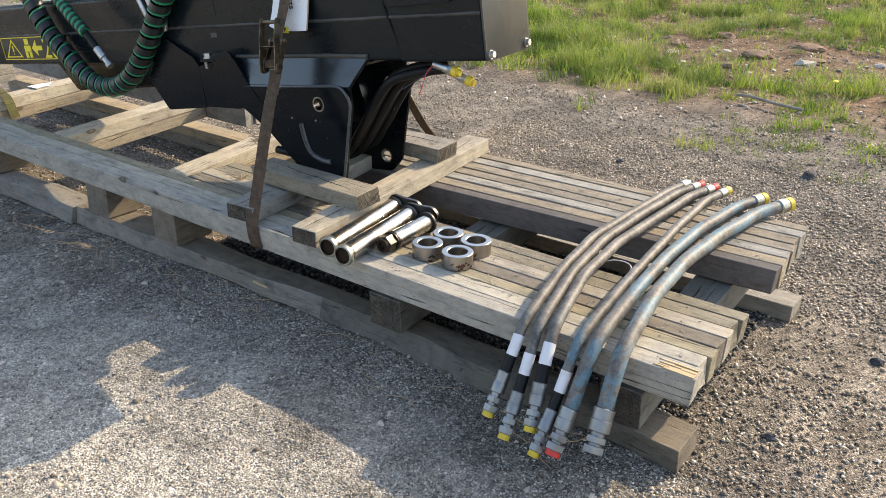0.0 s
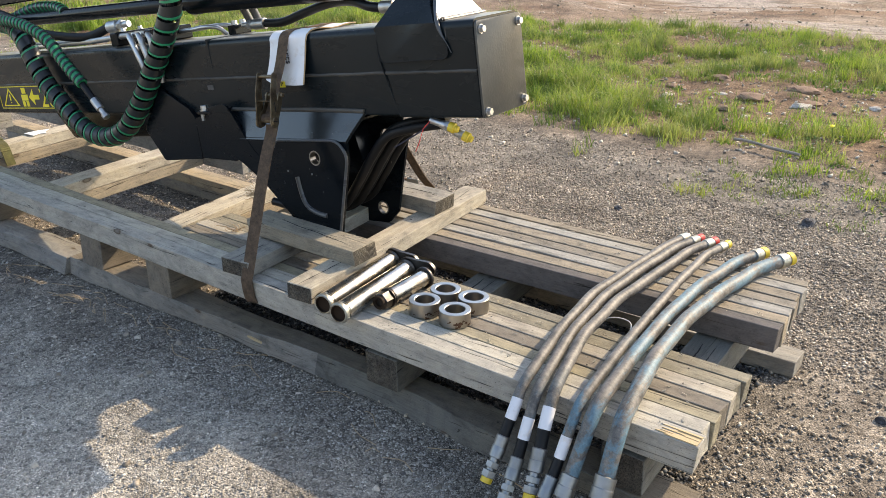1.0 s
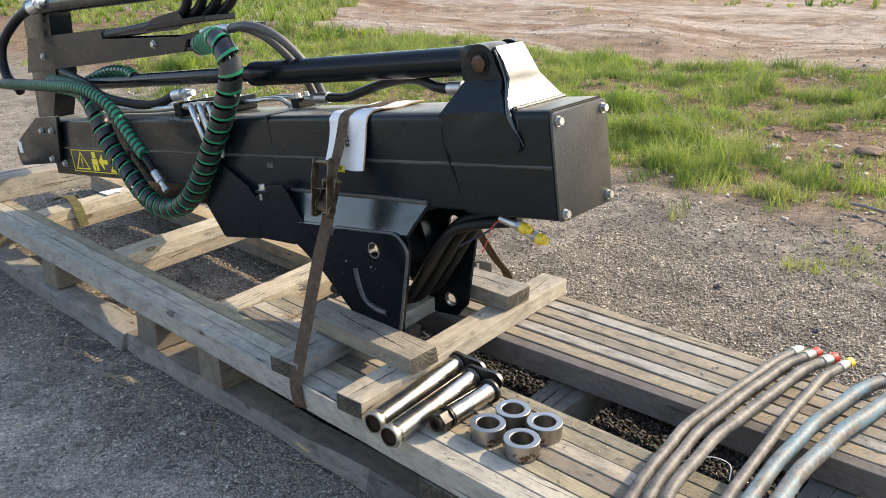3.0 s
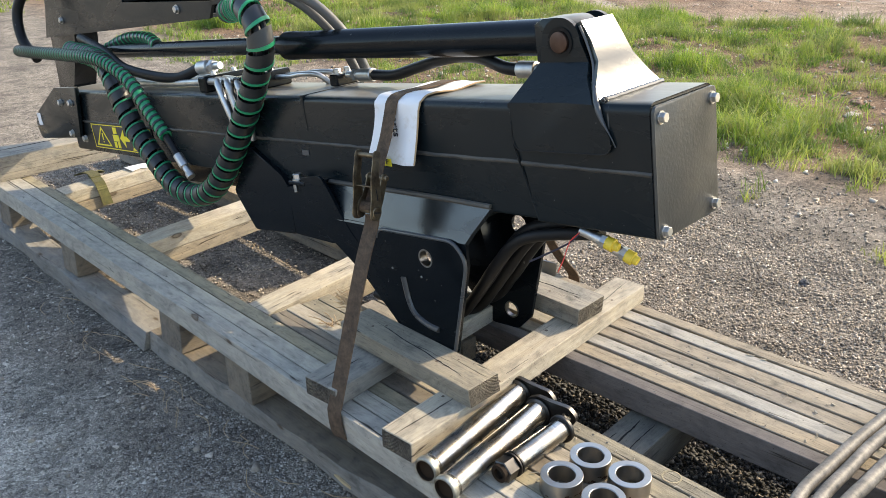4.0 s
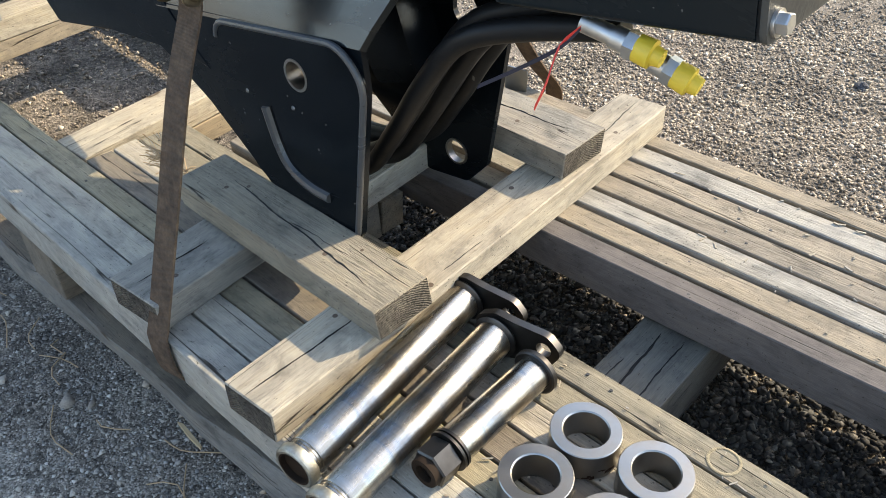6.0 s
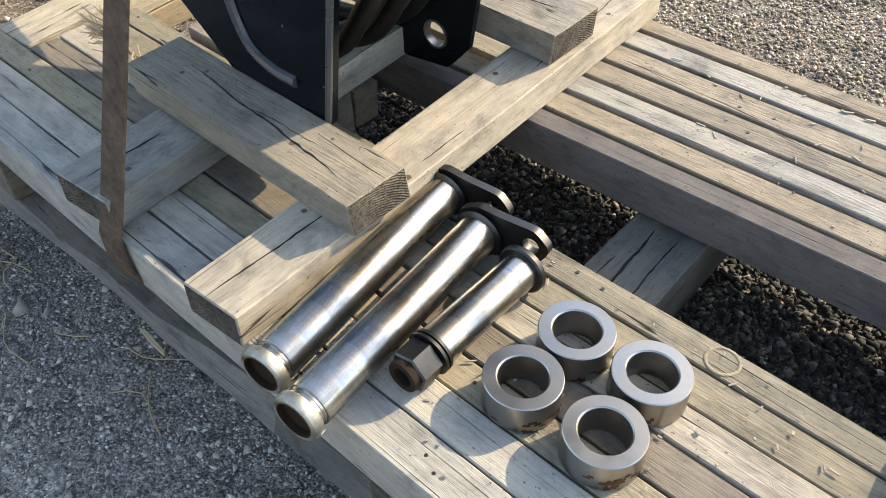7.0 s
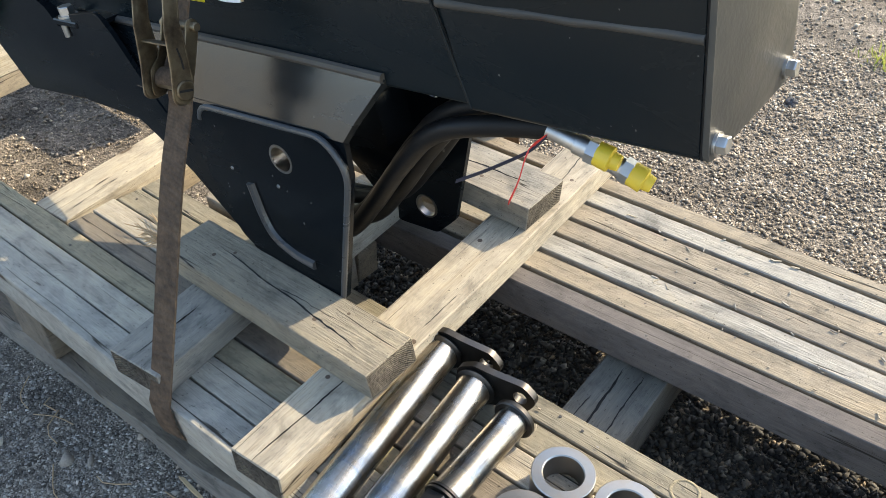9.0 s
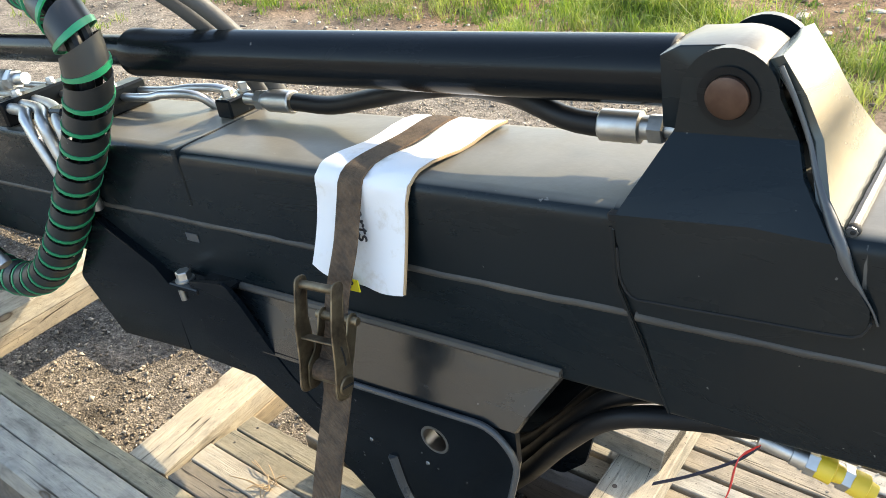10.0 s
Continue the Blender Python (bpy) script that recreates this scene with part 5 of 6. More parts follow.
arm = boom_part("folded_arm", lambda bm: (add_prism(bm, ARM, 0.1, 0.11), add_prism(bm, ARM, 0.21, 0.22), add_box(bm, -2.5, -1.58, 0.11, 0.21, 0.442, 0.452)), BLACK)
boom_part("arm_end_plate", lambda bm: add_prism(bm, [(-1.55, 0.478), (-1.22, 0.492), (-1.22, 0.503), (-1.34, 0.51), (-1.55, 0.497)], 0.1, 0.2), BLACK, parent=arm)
for u, w in ((-2.72, 0.49), (-1.76, 0.478)):
    bolt("bolt", arm, (u, 0.1, w), (0, -1, 0), 0.02, 0.008)
boom_part("hose_tray", lambda bm: add_prism(bm, rounded([(-2.1, 0.528), (-1.80, 0.535), (-1.735, 0.565), (-1.56, 0.575), (-1.53, 0.53), (-1.60, 0.515)], 0.012, 3), 0.1, 0.106, "y"), BLACK, parent=arm)
for k in range(4):
    u = -1.55 + 0.058 * k
    v = 0.12 + 0.022 * k
    pts = [(-2.4, v, 0.535), (-1.95, v, 0.538), (u - 0.14, v, 0.548), (u - 0.03, v, 0.562), (u + 0.035, v, 0.61), (u + 0.05, v, 0.72), (u + 0.02, v, 0.95)]
    hose_line("arm_hose", pts, 0.017, [])
hose_line("arm_hose", [(-2.75, -0.02, 0.36), (-2.86, -0.02, 0.44), (-2.87, -0.0, 0.56), (-2.75, 0.05, 0.66), (-2.6, 0.09, 0.70)], 0.02, [((-2.66, 0.07, 0.685), (1, 0.3, 0.2), 1.0)])
boom_part("upper_tube", lambda bm: add_lathe(bm, [(0, 0.035), (1.3, 0.035)], (-2.80, 0.13, 0.70), (1, 0, -0.04), 20), BLACK)
boom_part("hose_saddle", lambda bm: add_box(bm, -1.79, -1.40, 0.095, 0.215, 0.526, 0.546, 0.003), BLACK_SATIN, parent=arm)
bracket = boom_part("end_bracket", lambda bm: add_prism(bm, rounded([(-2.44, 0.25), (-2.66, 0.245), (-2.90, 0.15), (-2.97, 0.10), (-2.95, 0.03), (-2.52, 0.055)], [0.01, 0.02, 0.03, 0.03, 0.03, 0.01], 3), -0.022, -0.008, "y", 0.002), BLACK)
for u, w in ((-2.62, 0.19), (-2.52, 0.19), (-2.58, 0.07), (-2.46, 0.055)):
    bolt("bolt", bracket, (u, -0.022, w), (0, -1, 0), 0.02, 0.01)
# spiral-wrapped hose bundles
loop = smooth_path([(-1.46, 0.10, 0.455), (-1.36, 0.07, 0.462), (-1.26, 0.02, 0.468), (-1.17, -0.02, 0.464), (-1.115, -0.032, 0.43), (-1.10, -0.036, 0.385), (-1.115, -0.038, 0.338), (-1.147, -0.039, 0.295), (-1.195, -0.039, 0.235), (-1.265, -0.039, 0.163), (-1.345, -0.04, 0.08), (-1.43, -0.041, 0.005), (-1.51, -0.043, -0.048), (-1.60, -0.045, -0.075), (-1.70, -0.046, -0.07), (-1.79, -0.047, -0.028), (-1.865, -0.048, 0.046), (-1.94, -0.048, 0.115), (-1.99, -0.048, 0.197), (-2.03, -0.045, 0.283), (-2.11, -0.03, 0.335), (-2.25, -0.01, 0.36), (-2.45, 0.0, 0.38)], 0.008)
wrap = boom_part("spiral_wrap", lambda bm: add_helix(bm, loop, 0.0345, 0.047, 0.033), SHEATH, "black spiral wrap round a hose bundle")
for a in (0.3, 2.4, 4.4):
    boom_part("wrapped_hose", lambda bm: add_tube(bm, [p + Vector((0.010 * math.cos(a + k * 0.02), 0.012 * math.sin(a + k * 0.02), 0.006 * math.cos(a))) for k, p in enumerate(loop)], 0.011, 10), RUBBER, parent=wrap)
boom_part("spiral_edge", lambda bm: add_helix(bm, loop, 0.0362, 0.047, 0.0066, 0.0165, thick=0.0035), GREEN, "bright green edge of the spiral wrap", parent=wrap)
thin = smooth_path([(-2.72, -0.09, 0.40), (-2.47, -0.105, 0.390), (-2.2, -0.105, 0.376), (-1.97, -0.105, 0.36), (-1.824, -0.105, 0.317), (-1.748, -0.105, 0.272), (-1.703, -0.105, 0.22), (-1.655, -0.105, 0.171), (-1.606, -0.105, 0.126)], 0.006)
wrap2 = boom_part("wrapped_hose", lambda bm: add_tube(bm, thin, 0.0195, 12), GREEN, "thin hose in green and black spiral guard")
boom_part("spiral_wrap", lambda bm: add_helix(bm, thin, 0.0222, 0.022, 0.0075), SHEATH, parent=wrap2)
boom_part("hose_tail", lambda bm: add_tube(bm, smooth_path([(-1.62, -0.105, 0.14), (-1.587, -0.105, 0.105), (-1.552, -0.105, 0.062)], 0.01), 0.012, 12), RUBBER, parent=wrap2)
boom_part("ferrule", lambda bm: add_lathe(bm, [(0, 0.0125), (0.002, 0.0145), (0.045, 0.0145), (0.047, 0.01), (0.07, 0.01), (0.07, 0.013), (0.085, 0.013)], (-1.560, -0.105, 0.072), (0.52, 0, -0.58), 18), ZINC, parent=wrap2)
small = smooth_path([(-1.95, 0.10, 0.37), (-2.05, 0.12, 0.395), (-2.2, 0.12, 0.40), (-2.35, 0.1, 0.37)], 0.006)
wrap3 = boom_part("wrapped_hose", lambda bm: add_tube(bm, small, 0.02, 12), SHEATH)
boom_part("spiral_edge", lambda bm: add_helix(bm, small, 0.022, 0.03, 0.006, thick=0.003), GREEN, parent=wrap3)

# warning sign on the boom side
sign = boom_part("warning_sign", lambda bm: add_box(bm, -2.435, -1.93, -0.0035, -0.0015, 0.018, 0.112), SIGN_BLACK, "black warning sign with yellow border and figures")


SIGN_Y = (-0.0046, -0.0036)


def sign_border(bm):
    for u0, u1, w0, w1 in ((-2.43, -1.935, 0.107, 0.110), (-2.43, -1.935, 0.020, 0.023), (-2.43, -2.427, 0.023, 0.107), (-1.938, -1.935, 0.023, 0.107)):
        add_box(bm, u0, u1, *SIGN_Y, w0, w1)


def sign_triangle(bm):
    tri = [Vector((-2.41, 0.030)), Vector((-2.28, 0.030)), Vector((-2.345, 0.103))]
    mid = sum(tri, Vector((0, 0))) / 3
    for k in range(3):
        a, b = tri[k], tri[(k + 1) % 3]
        add_prism(bm, [a, b, mid + (b - mid) * 0.8, mid + (a - mid) * 0.8], *SIGN_Y)
    add_box(bm, -2.349, -2.341, *SIGN_Y, 0.052, 0.077)
    add_box(bm, -2.349, -2.341, *SIGN_Y, 0.042, 0.047)


def sign_figure(bm):
    for u0, u1, w0, w1 in ((-2.242, -2.212, 0.08, 0.103), (-2.252, -2.202, 0.052, 0.076), (-2.252, -2.232, 0.028, 0.05), (-2.222, -2.202, 0.028, 0.05)):
        add_box(bm, u0, u1, *SIGN_Y, w0, w1)


def sign_arrow(bm):
    add_prism(bm, [(-2.192, 0.065), (-2.155, 0.097), (-2.155, 0.074), (-2.115, 0.074), (-2.115, 0.056), (-2.155, 0.056), (-2.155, 0.033)], *SIGN_Y)


def sign_number(bm):
    add_text(bm, "20", 0.112, Matrix.Translation((-2.108, -0.004, 0.026)) @ Matrix.Rotation(radians(90), 4, "X"), 0.0005)


for mark, build in (("sign_border", sign_border), ("warning_triangle", sign_triangle), ("plain_symbol", sign_figure), ("arrow", sign_arrow), ("number", sign_number)):
    boom_part(mark, build, SIGN_YELLOW, parent=sign, smooth=0)
boom_part("maker_label", lambda bm: add_box(bm, -2.93, -2.89, -0.0235, -0.0222, 0.09, 0.14), PAPER, "small white label")
boom_part("maker_label", lambda bm: add_box(bm, -1.06, -1.03, -0.0015, -0.0005, 0.08, 0.094), SHEEN_GREY, "small grey rating plate")


# ---- cardboard pad and lashing strap over the boom ----
pad = thing("cardboard_pad", BOOM, "white cardboard sheet folded over the boom under the strap", "cardboard")


PAD_EDGE = []


def pad_sheet(thick, inset):
    def build(bm):
        rows, n = [], 14
        edge = []
        for k in range(8):
            v = 0.185 - 0.165 * k / 7
            edge.append((v, HIGH + 0.0035 + 0.002 * math.sin(k * 1.3)))
        for k in range(1, 6):
            a = radians(90 * k / 6)
            edge.append((0.020 - 0.024 * math.sin(a), HIGH + 0.0035 - 0.024 * (1 - math.cos(a))))
        for k in range(8):
            edge.append((-0.0045 - 0.024 * (k / 7) ** 1.5, HIGH - 0.024 - 0.118 * k / 7))
        for i, (v, w) in enumerate(edge):
            row = []
            for j in range(n + 1):
                u = -0.727 + 0.15 * j / n
                top = max(0, min(1, v / 0.18))
                u += 0.022 * top - (0.018 if i > 12 else 0) * (i - 12) / 8
                short = 0.0 if i < 13 else 0.05 * max(0, 0.35 - j / n) * (i - 12) / 8
                bulge = 0.004 * math.sin(j * 0.7 + i * 0.3) if i > 10 else 0.001 * math.sin(j + i)
                row.append((u, v + bulge * (-1 if i > 12 else 0), w + short + (bulge if i <= 12 else 0)))
            rows.append(row)
        PAD_EDGE.extend((r[-1][0] + 0.0008, r[-1][1], r[-1][2] + 0.0008) for r in rows)
        lo = [[bm.verts.new(p) for p in r] for r in rows]
        hi = [[bm.verts.new((p[0], p[1] - (0.003 if i > 10 else 0), p[2] + (0.003 if i <= 12 else 0))) for p in r] for i, r in enumerate(rows)]
        for grid, flip in ((lo, 1), (hi, -1)):
            for a, b in zip(grid, grid[1:]):
                for j in range(n):
                    bm.faces.new((a[j], a[j + 1], b[j + 1], b[j])[::flip])
        for j in range(n):
            bm.faces.new((lo[0][j], lo[0][j + 1], hi[0][j + 1], hi[0][j]))
            bm.faces.new((lo[-1][j], lo[-1][j + 1], hi[-1][j + 1], hi[-1][j]))
        for a, b, c, d in zip(lo, lo[1:], hi, hi[1:]):
            bm.faces.new((a[0], b[0], d[0], c[0]))
            bm.faces.new((a[n], b[n], d[n], c[n]))
    return build


pbm = bmesh.new()
pad_sheet(0.003, 0)(pbm)
sheet = part("sheet", pbm, PAPER, pad, smooth=60)
part("corrugated_edge", add_tube(bmesh.new(), PAD_EDGE, 0.0021, 6), CARDBOARD, pad, "torn brown corrugated edge")
wbm = add_text(bmesh.new(), "arts", 0.030, Matrix.Translation((-0.6595, -0.0185, 0.1985)) @ Matrix.Rotation(radians(90), 4, "X") @ Matrix.Rotation(radians(-90), 4, "Z"), 0.0008)
part("writing", wbm, INK, pad, "black handwriting", smooth=0)
ybm = add_box(bmesh.new(), -0.692, -0.660, -0.0385, -0.0365, 0.089, 0.106)
mark = part("yellow_mark", ybm, SIGN_YELLOW, pad, "yellow printed patch")
part("letter", add_text(bmesh.new(), "P", 0.017, Matrix.Translation((-0.676, -0.0389, 0.0935)) @ Matrix.Rotation(radians(90), 4, "X"), 0.0006), INK, mark, smooth=0)


def to_world(u, v, w):
    return BOOM @ Vector((u, v, w))


strap = thing("lashing_strap", pose(0, 0, 0), "dirty brown ratchet lashing strap over the boom", "strap")
top_line = [Vector((-1.310, 0.858, 0.200)), Vector((-1.311, 0.861, 0.275)), Vector((-1.315, 0.853, 0.312)), Vector((-1.338, 0.80, 0.392)), to_world(-0.649, WIDE + 0.10, 0.050), to_world(-0.648, WIDE + 0.014, 0.195), to_world(-0.648, WIDE - 0.02, HIGH + 0.007), to_world(-0.652, 0.10, HIGH + 0.009), to_world(-0.660, 0.024, HIGH + 0.0085), to_world(-0.663, -0.004, HIGH - 0.002), to_world(-0.665, -0.016, HIGH - 0.03), to_world(-0.666, -0.038, 0.155), to_world(-0.674, -0.062, 0.10), to_world(-0.675, -0.085, 0.05), to_world(-0.675, -0.108, 0.02)]
part("upper_webbing", add_ribbon(bmesh.new(), smooth_path(top_line, 0.012), (0.038, 0.0, 0.005), 0.003), STRAP, strap, smooth=60)
low_line = [to_world(-0.662, -0.112, -0.004), to_world(-0.662, -0.119, -0.025), Vector((-1.348, 0.118, 0.56)), Vector((-1.333, 0.052, 0.395)), Vector((-1.320, 0.000, 0.268)), Vector((-1.318, -0.007, 0.25)), Vector((-1.309, -0.007, 0.200)), Vector((-1.306, 0.012, 0.179)), Vector((-1.306, 0.12, 0.1785))]
part("lower_webbing", add_ribbon(bmesh.new(), smooth_path(low_line, 0.012), (0.040, 0.006, 0.004), 0.0035), STRAP, strap, smooth=60)
fr = bmesh.new()
rr = random.Random(8)
for k in range(34):
    b = Vector((-1.360, 0.088 + rr.uniform(-0.012, 0.012), 0.478 + rr.uniform(-0.012, 0.012)))
    e = b + Vector((-rr.uniform(0.012, 0.045), rr.uniform(-0.015, 0.01), rr.uniform(-0.015, 0.015)))
    add_tube(fr, [b, (b + e) / 2 + Vector((0, 0, rr.uniform(-0.004, 0.004))), e], 0.0007, 4)
part("frayed_threads", fr, CARDBOARD, strap, "frayed brown threads")
# ratchet: two cheek plates, handle frame, spindle and release bar
RAT = BOOM @ pose(-0.668, -0.096, 0.056, -17, 0, 0) @ pose(0, 0, 0, 0, 0, 6) @ Matrix.Diagonal((0.76, 0.76, 0.70, 1.0))
ratchet = part("ratchet", add_lathe(bmesh.new(), [(0, 0.020), (0.052, 0.020)], (-0.026, 0, -0.065), (1, 0, 0), 18), STRAP, strap, "spool of brown webbing", RAT)
cheek_poly = rounded([(-0.022, -0.100), (0.006, -0.100), (0.020, -0.04), (0.028, 0.012), (0.030, 0.044), (0.006, 0.046), (0.002, 0.004), (-0.008, -0.03), (-0.024, -0.05)], [0.016, 0.016, 0.01, 0.01, 0.011, 0.011, 0.01, 0.012, 0.01], 4)
for u in (-0.031, 0.028):
    part("cheek_plate", add_prism(bmesh.new(), cheek_poly, u, u + 0.003, "x", 0.0006), RATCHET, ratchet)
hand_poly = rounded([(-0.034, -0.102), (0.004, -0.104), (0.006, -0.06), (-0.006, 0.0), (-0.016, 0.04), (-0.016, 0.114), (-0.042, 0.114), (-0.044, 0.03), (-0.036, -0.04)], [0.018, 0.018, 0.01, 0.01, 0.012, 0.012, 0.012, 0.012, 0.012], 5)
for u in (-0.038, 0.035):
    plate_side = part("handle_plate", add_prism(bmesh.new(), hand_poly, u, u + 0.003, "x", 0.0006), RATCHET, ratchet)
    edge_line = [(u + 0.0015, y, w) for y, w in hand_poly]
    part("plate_rim", add_tube(bmesh.new(), edge_line + edge_line[:1], 0.0022, 6, False), RATCHET, ratchet)
part("slot", add_tube(bmesh.new(), [(0.0385, -0.024, -0.002), (0.0385, -0.016, -0.022), (0.0385, -0.012, -0.040)], 0.0016, 6), GAP, ratchet, "dark slot in the side plate")
part("pivot_head", add_lathe(bmesh.new(), [(0, 0.0), (0, 0.0175), (0.003, 0.0185), (0.005, 0.016), (0.005, 0.0)], (0.037, -0.012, -0.078), (1, 0, 0), 20), RATCHET, ratchet)
part("slot", add_box(bmesh.new(), 0.0415, 0.0428, -0.026, 0.002, -0.080, -0.076), GAP, ratchet)
part("handle_grip", add_tube(bmesh.new(), [(-0.037, -0.029, 0.100), (0.037, -0.029, 0.100)], 0.008, 12), RATCHET, ratchet)
part("release_bar", add_box(bmesh.new(), -0.045, 0.034, -0.034, -0.012, 0.0, 0.004, 0.001), RATCHET, ratchet)
for y, w, r in ((-0.006, -0.072, 0.012), (0.018, 0.031, 0.0085)):
    part("spindle", add_lathe(bmesh.new(), [(0, r * 0.8), (0.002, r), (0.082, r), (0.084, r * 0.8)], (-0.042, y, w), (1, 0, 0), 18), RATCHET, ratchet)

olive = thing("lashing_strap", pose(0, 0, 0), "faded olive lashing strap tied round a cross bearer", "strap")
part("webbing", add_ribbon(bmesh.new(), smooth_path([(-3.62, 0.43, 0.20), (-3.46, 0.345, 0.262), (-3.40, 0.315, 0.268), (-3.315, 0.302, 0.264), (-3.292, 0.303, 0.24), (-3.289, 0.315, 0.165)], 0.02), (0.0, 0.042, 0.0), 0.003), STRAP_OLIVE, olive)
part("webbing", add_ribbon(bmesh.new(), smooth_path([(-3.63, 0.335, 0.21), (-3.5, 0.325, 0.256), (-3.40, 0.315, 0.274), (-3.35, 0.308, 0.272)], 0.02), (0.0, 0.042, 0.0), 0.003), STRAP_OLIVE, olive)
scrap = add_prism(bmesh.new(), [(-3.398, 0.45), (-3.325, 0.455), (-3.34, 0.495), (-3.325, 0.52), (-3.36, 0.53), (-3.385, 0.565), (-3.40, 0.52)], 0.266, 0.268, "z")
tagged(part("paper_scrap", scrap, PAPER), "torn scrap of white paper on a cross bearer", "paper")
hook = thing("strap_hook", pose(-1.355, 0.795, rear_top(0.795), 4, 0, 20), "dull steel claw hook lying by the strap on the rear planks", "hook")
part("hook_plate", add_prism(bmesh.new(), rounded([(-0.022, 0.0), (0.022, 0.0), (0.024, 0.045), (-0.018, 0.05)], 0.006, 3), -0.002, 0.002, "y", 0.0006), FITTING, hook)
part("hook_bar", add_tube(bmesh.new(), smooth_path([(-0.02, -0.002, 0.046), (-0.024, -0.02, 0.05), (-0.02, -0.034, 0.03), (-0.016, -0.036, 0.006)], 0.006), 0.004, 8), RUSTY, hook)

# ---- pins, nut and bushings on the deck ----
def pin_with_lug(place_a, place_b, name, label, radius=0.0262, lug_way=(0.8, 0.3)):
    a, b = Vector(place_a), Vector(place_b)
    way = (b - a).normalized()
    th = thing(name, Matrix.Translation(a) @ way.to_track_quat("X", "Z").to_matrix().to_4x4(), label, "pin", "boom pins")
    length = (b - a).length
    bm = add_lathe(bmesh.new(), [(0.004, radius * 0.9), (0.013, radius * 0.9), (0.0135, radius * 0.93), (0.0165, radius * 0.93), (0.017, radius * 0.985), (0.019, radius), (length, radius)], (0, 0, 0), (1, 0, 0), 40)
    part("shaft", bm, PIN_STEEL, th, smooth=30)
    part("end_face", add_lathe(bmesh.new(), [(0.0, radius * 0.80), (0.003, radius * 0.82)], (0.0015, 0, 0), (1, 0, 0), 32), BORE, th, "dark hollow pin end")
    part("bore", add_lathe(bmesh.new(), [(-0.0058, radius * 0.79), (-0.0062, radius * 0.845), (0.004, radius * 0.845), (0.004, radius * 0.79)], (0, 0, 0), (1, 0, 0), 32, True), BORE, th)
    ring = part("collar", add_lathe(bmesh.new(), [(-0.006, radius * 0.86), (-0.0062, radius * 0.98), (-0.0045, radius * 1.06), (-0.0015, radius * 1.09), (0.0062, radius * 1.09), (0.0082, radius * 1.04), (0.0085, radius * 0.86)], (0, 0, 0), (1, 0, 0), 40, True), COLLAR, th, "dull steel retaining collar with worn notches")
    for k in range(3):
        ang = 2.0 + 0.35 * k
        nb = add_box(bmesh.new(), 0.001, 0.009, -0.004, 0.004, radius * 1.085, radius * 1.125, 0.0008)
        part("notch_tab", nb, FITTING, ring, m=pose(0, 0, 0, math.degrees(ang), 0, 0))
    return th, length


def lug_plate(th, length, turn, radius=0.0262):
    """A flat eared plate on the pin's far end, standing across it."""
    out = rounded([(-0.032, -0.024), (0.0, -0.036), (0.032, -0.029), (0.078, -0.023), (0.098, 0.0), (0.078, 0.023), (0.032, 0.029), (0.0, 0.036), (-0.032, 0.024)], 0.02, 4)
    bm = add_holed_plate(bmesh.new(), out, [(0.070, 0.0, 0.011)], 0.0, 0.011, "x")
    part("lug", bm, OXIDE, th, "blackened steel eared plate", pose(length - 0.002, 0, 0, turn, 0, 0), 30)
    part("weld_ring", add_lathe(bmesh.new(), [(0, radius), (0.004, radius * 1.22), (0.012, radius * 1.05)], (length - 0.012, 0, 0), (1, 0, 0), 28), OXIDE, th)


p1, n1 = pin_with_lug((-0.997, -0.020, 0.2766), (-1.049, 0.318, 0.2766), "steel_pin", "long worn steel pin with an eared plate, lying on the planks")
lug_plate(p1, n1, 176)
p2, n2 = pin_with_lug((-0.929, -0.034, 0.2766), (-0.969, 0.292, 0.2766), "steel_pin", "long polished steel pin with zinc collar and eared plate")
lug_plate(p2, n2, 170)
p3 = thing("pin_bolt", pose(-0.885, 0.063, 0.2785, 0, 0, 91.5), "short steel pin with flange head, washer and large nut", "bolt")
part("shaft", add_lathe(bmesh.new(), [(0.013, 0.013), (0.05, 0.013), (0.052, 0.0236), (0.205, 0.0236)], (0, 0, 0), (1, 0, 0), 36), PIN_STEEL, p3, smooth=30)
part("flange_head", add_lathe(bmesh.new(), [(0, 0.020), (0.0, 0.029), (0.002, 0.031), (0.008, 0.031), (0.010, 0.029)], (0.203, 0, 0), (1, 0, 0), 36), OXIDE, p3)
for d in (0.044, 0.050):
    part("washer", add_lathe(bmesh.new(), [(0, 0.0135), (0, 0.0268), (0.0035, 0.0268), (0.0035, 0.0135)], (d, 0, 0), (1, 0, 0.04), 32, True), OXIDE, p3)
nut = part("nut", add_lathe(bmesh.new(), [(0.0, 0.0225), (0.002, 0.0248), (0.028, 0.0248), (0.030, 0.0225)], (0.012, 0, 0), (1, 0, 0), 6), OXIDE, p3, "heavy dark hexagon nut", smooth=20)
part("lock_insert", add_lathe(bmesh.new(), [(0.0, 0.0115), (0.0, 0.0185), (0.006, 0.0195), (0.013, 0.0195), (0.013, 0.0115)], (0.004, 0, 0), (1, 0, 0), 28, True), BORE, nut, "dark locking insert")

RING_H, RING_R, RING_B = 0.038, 0.0415, 0.0262


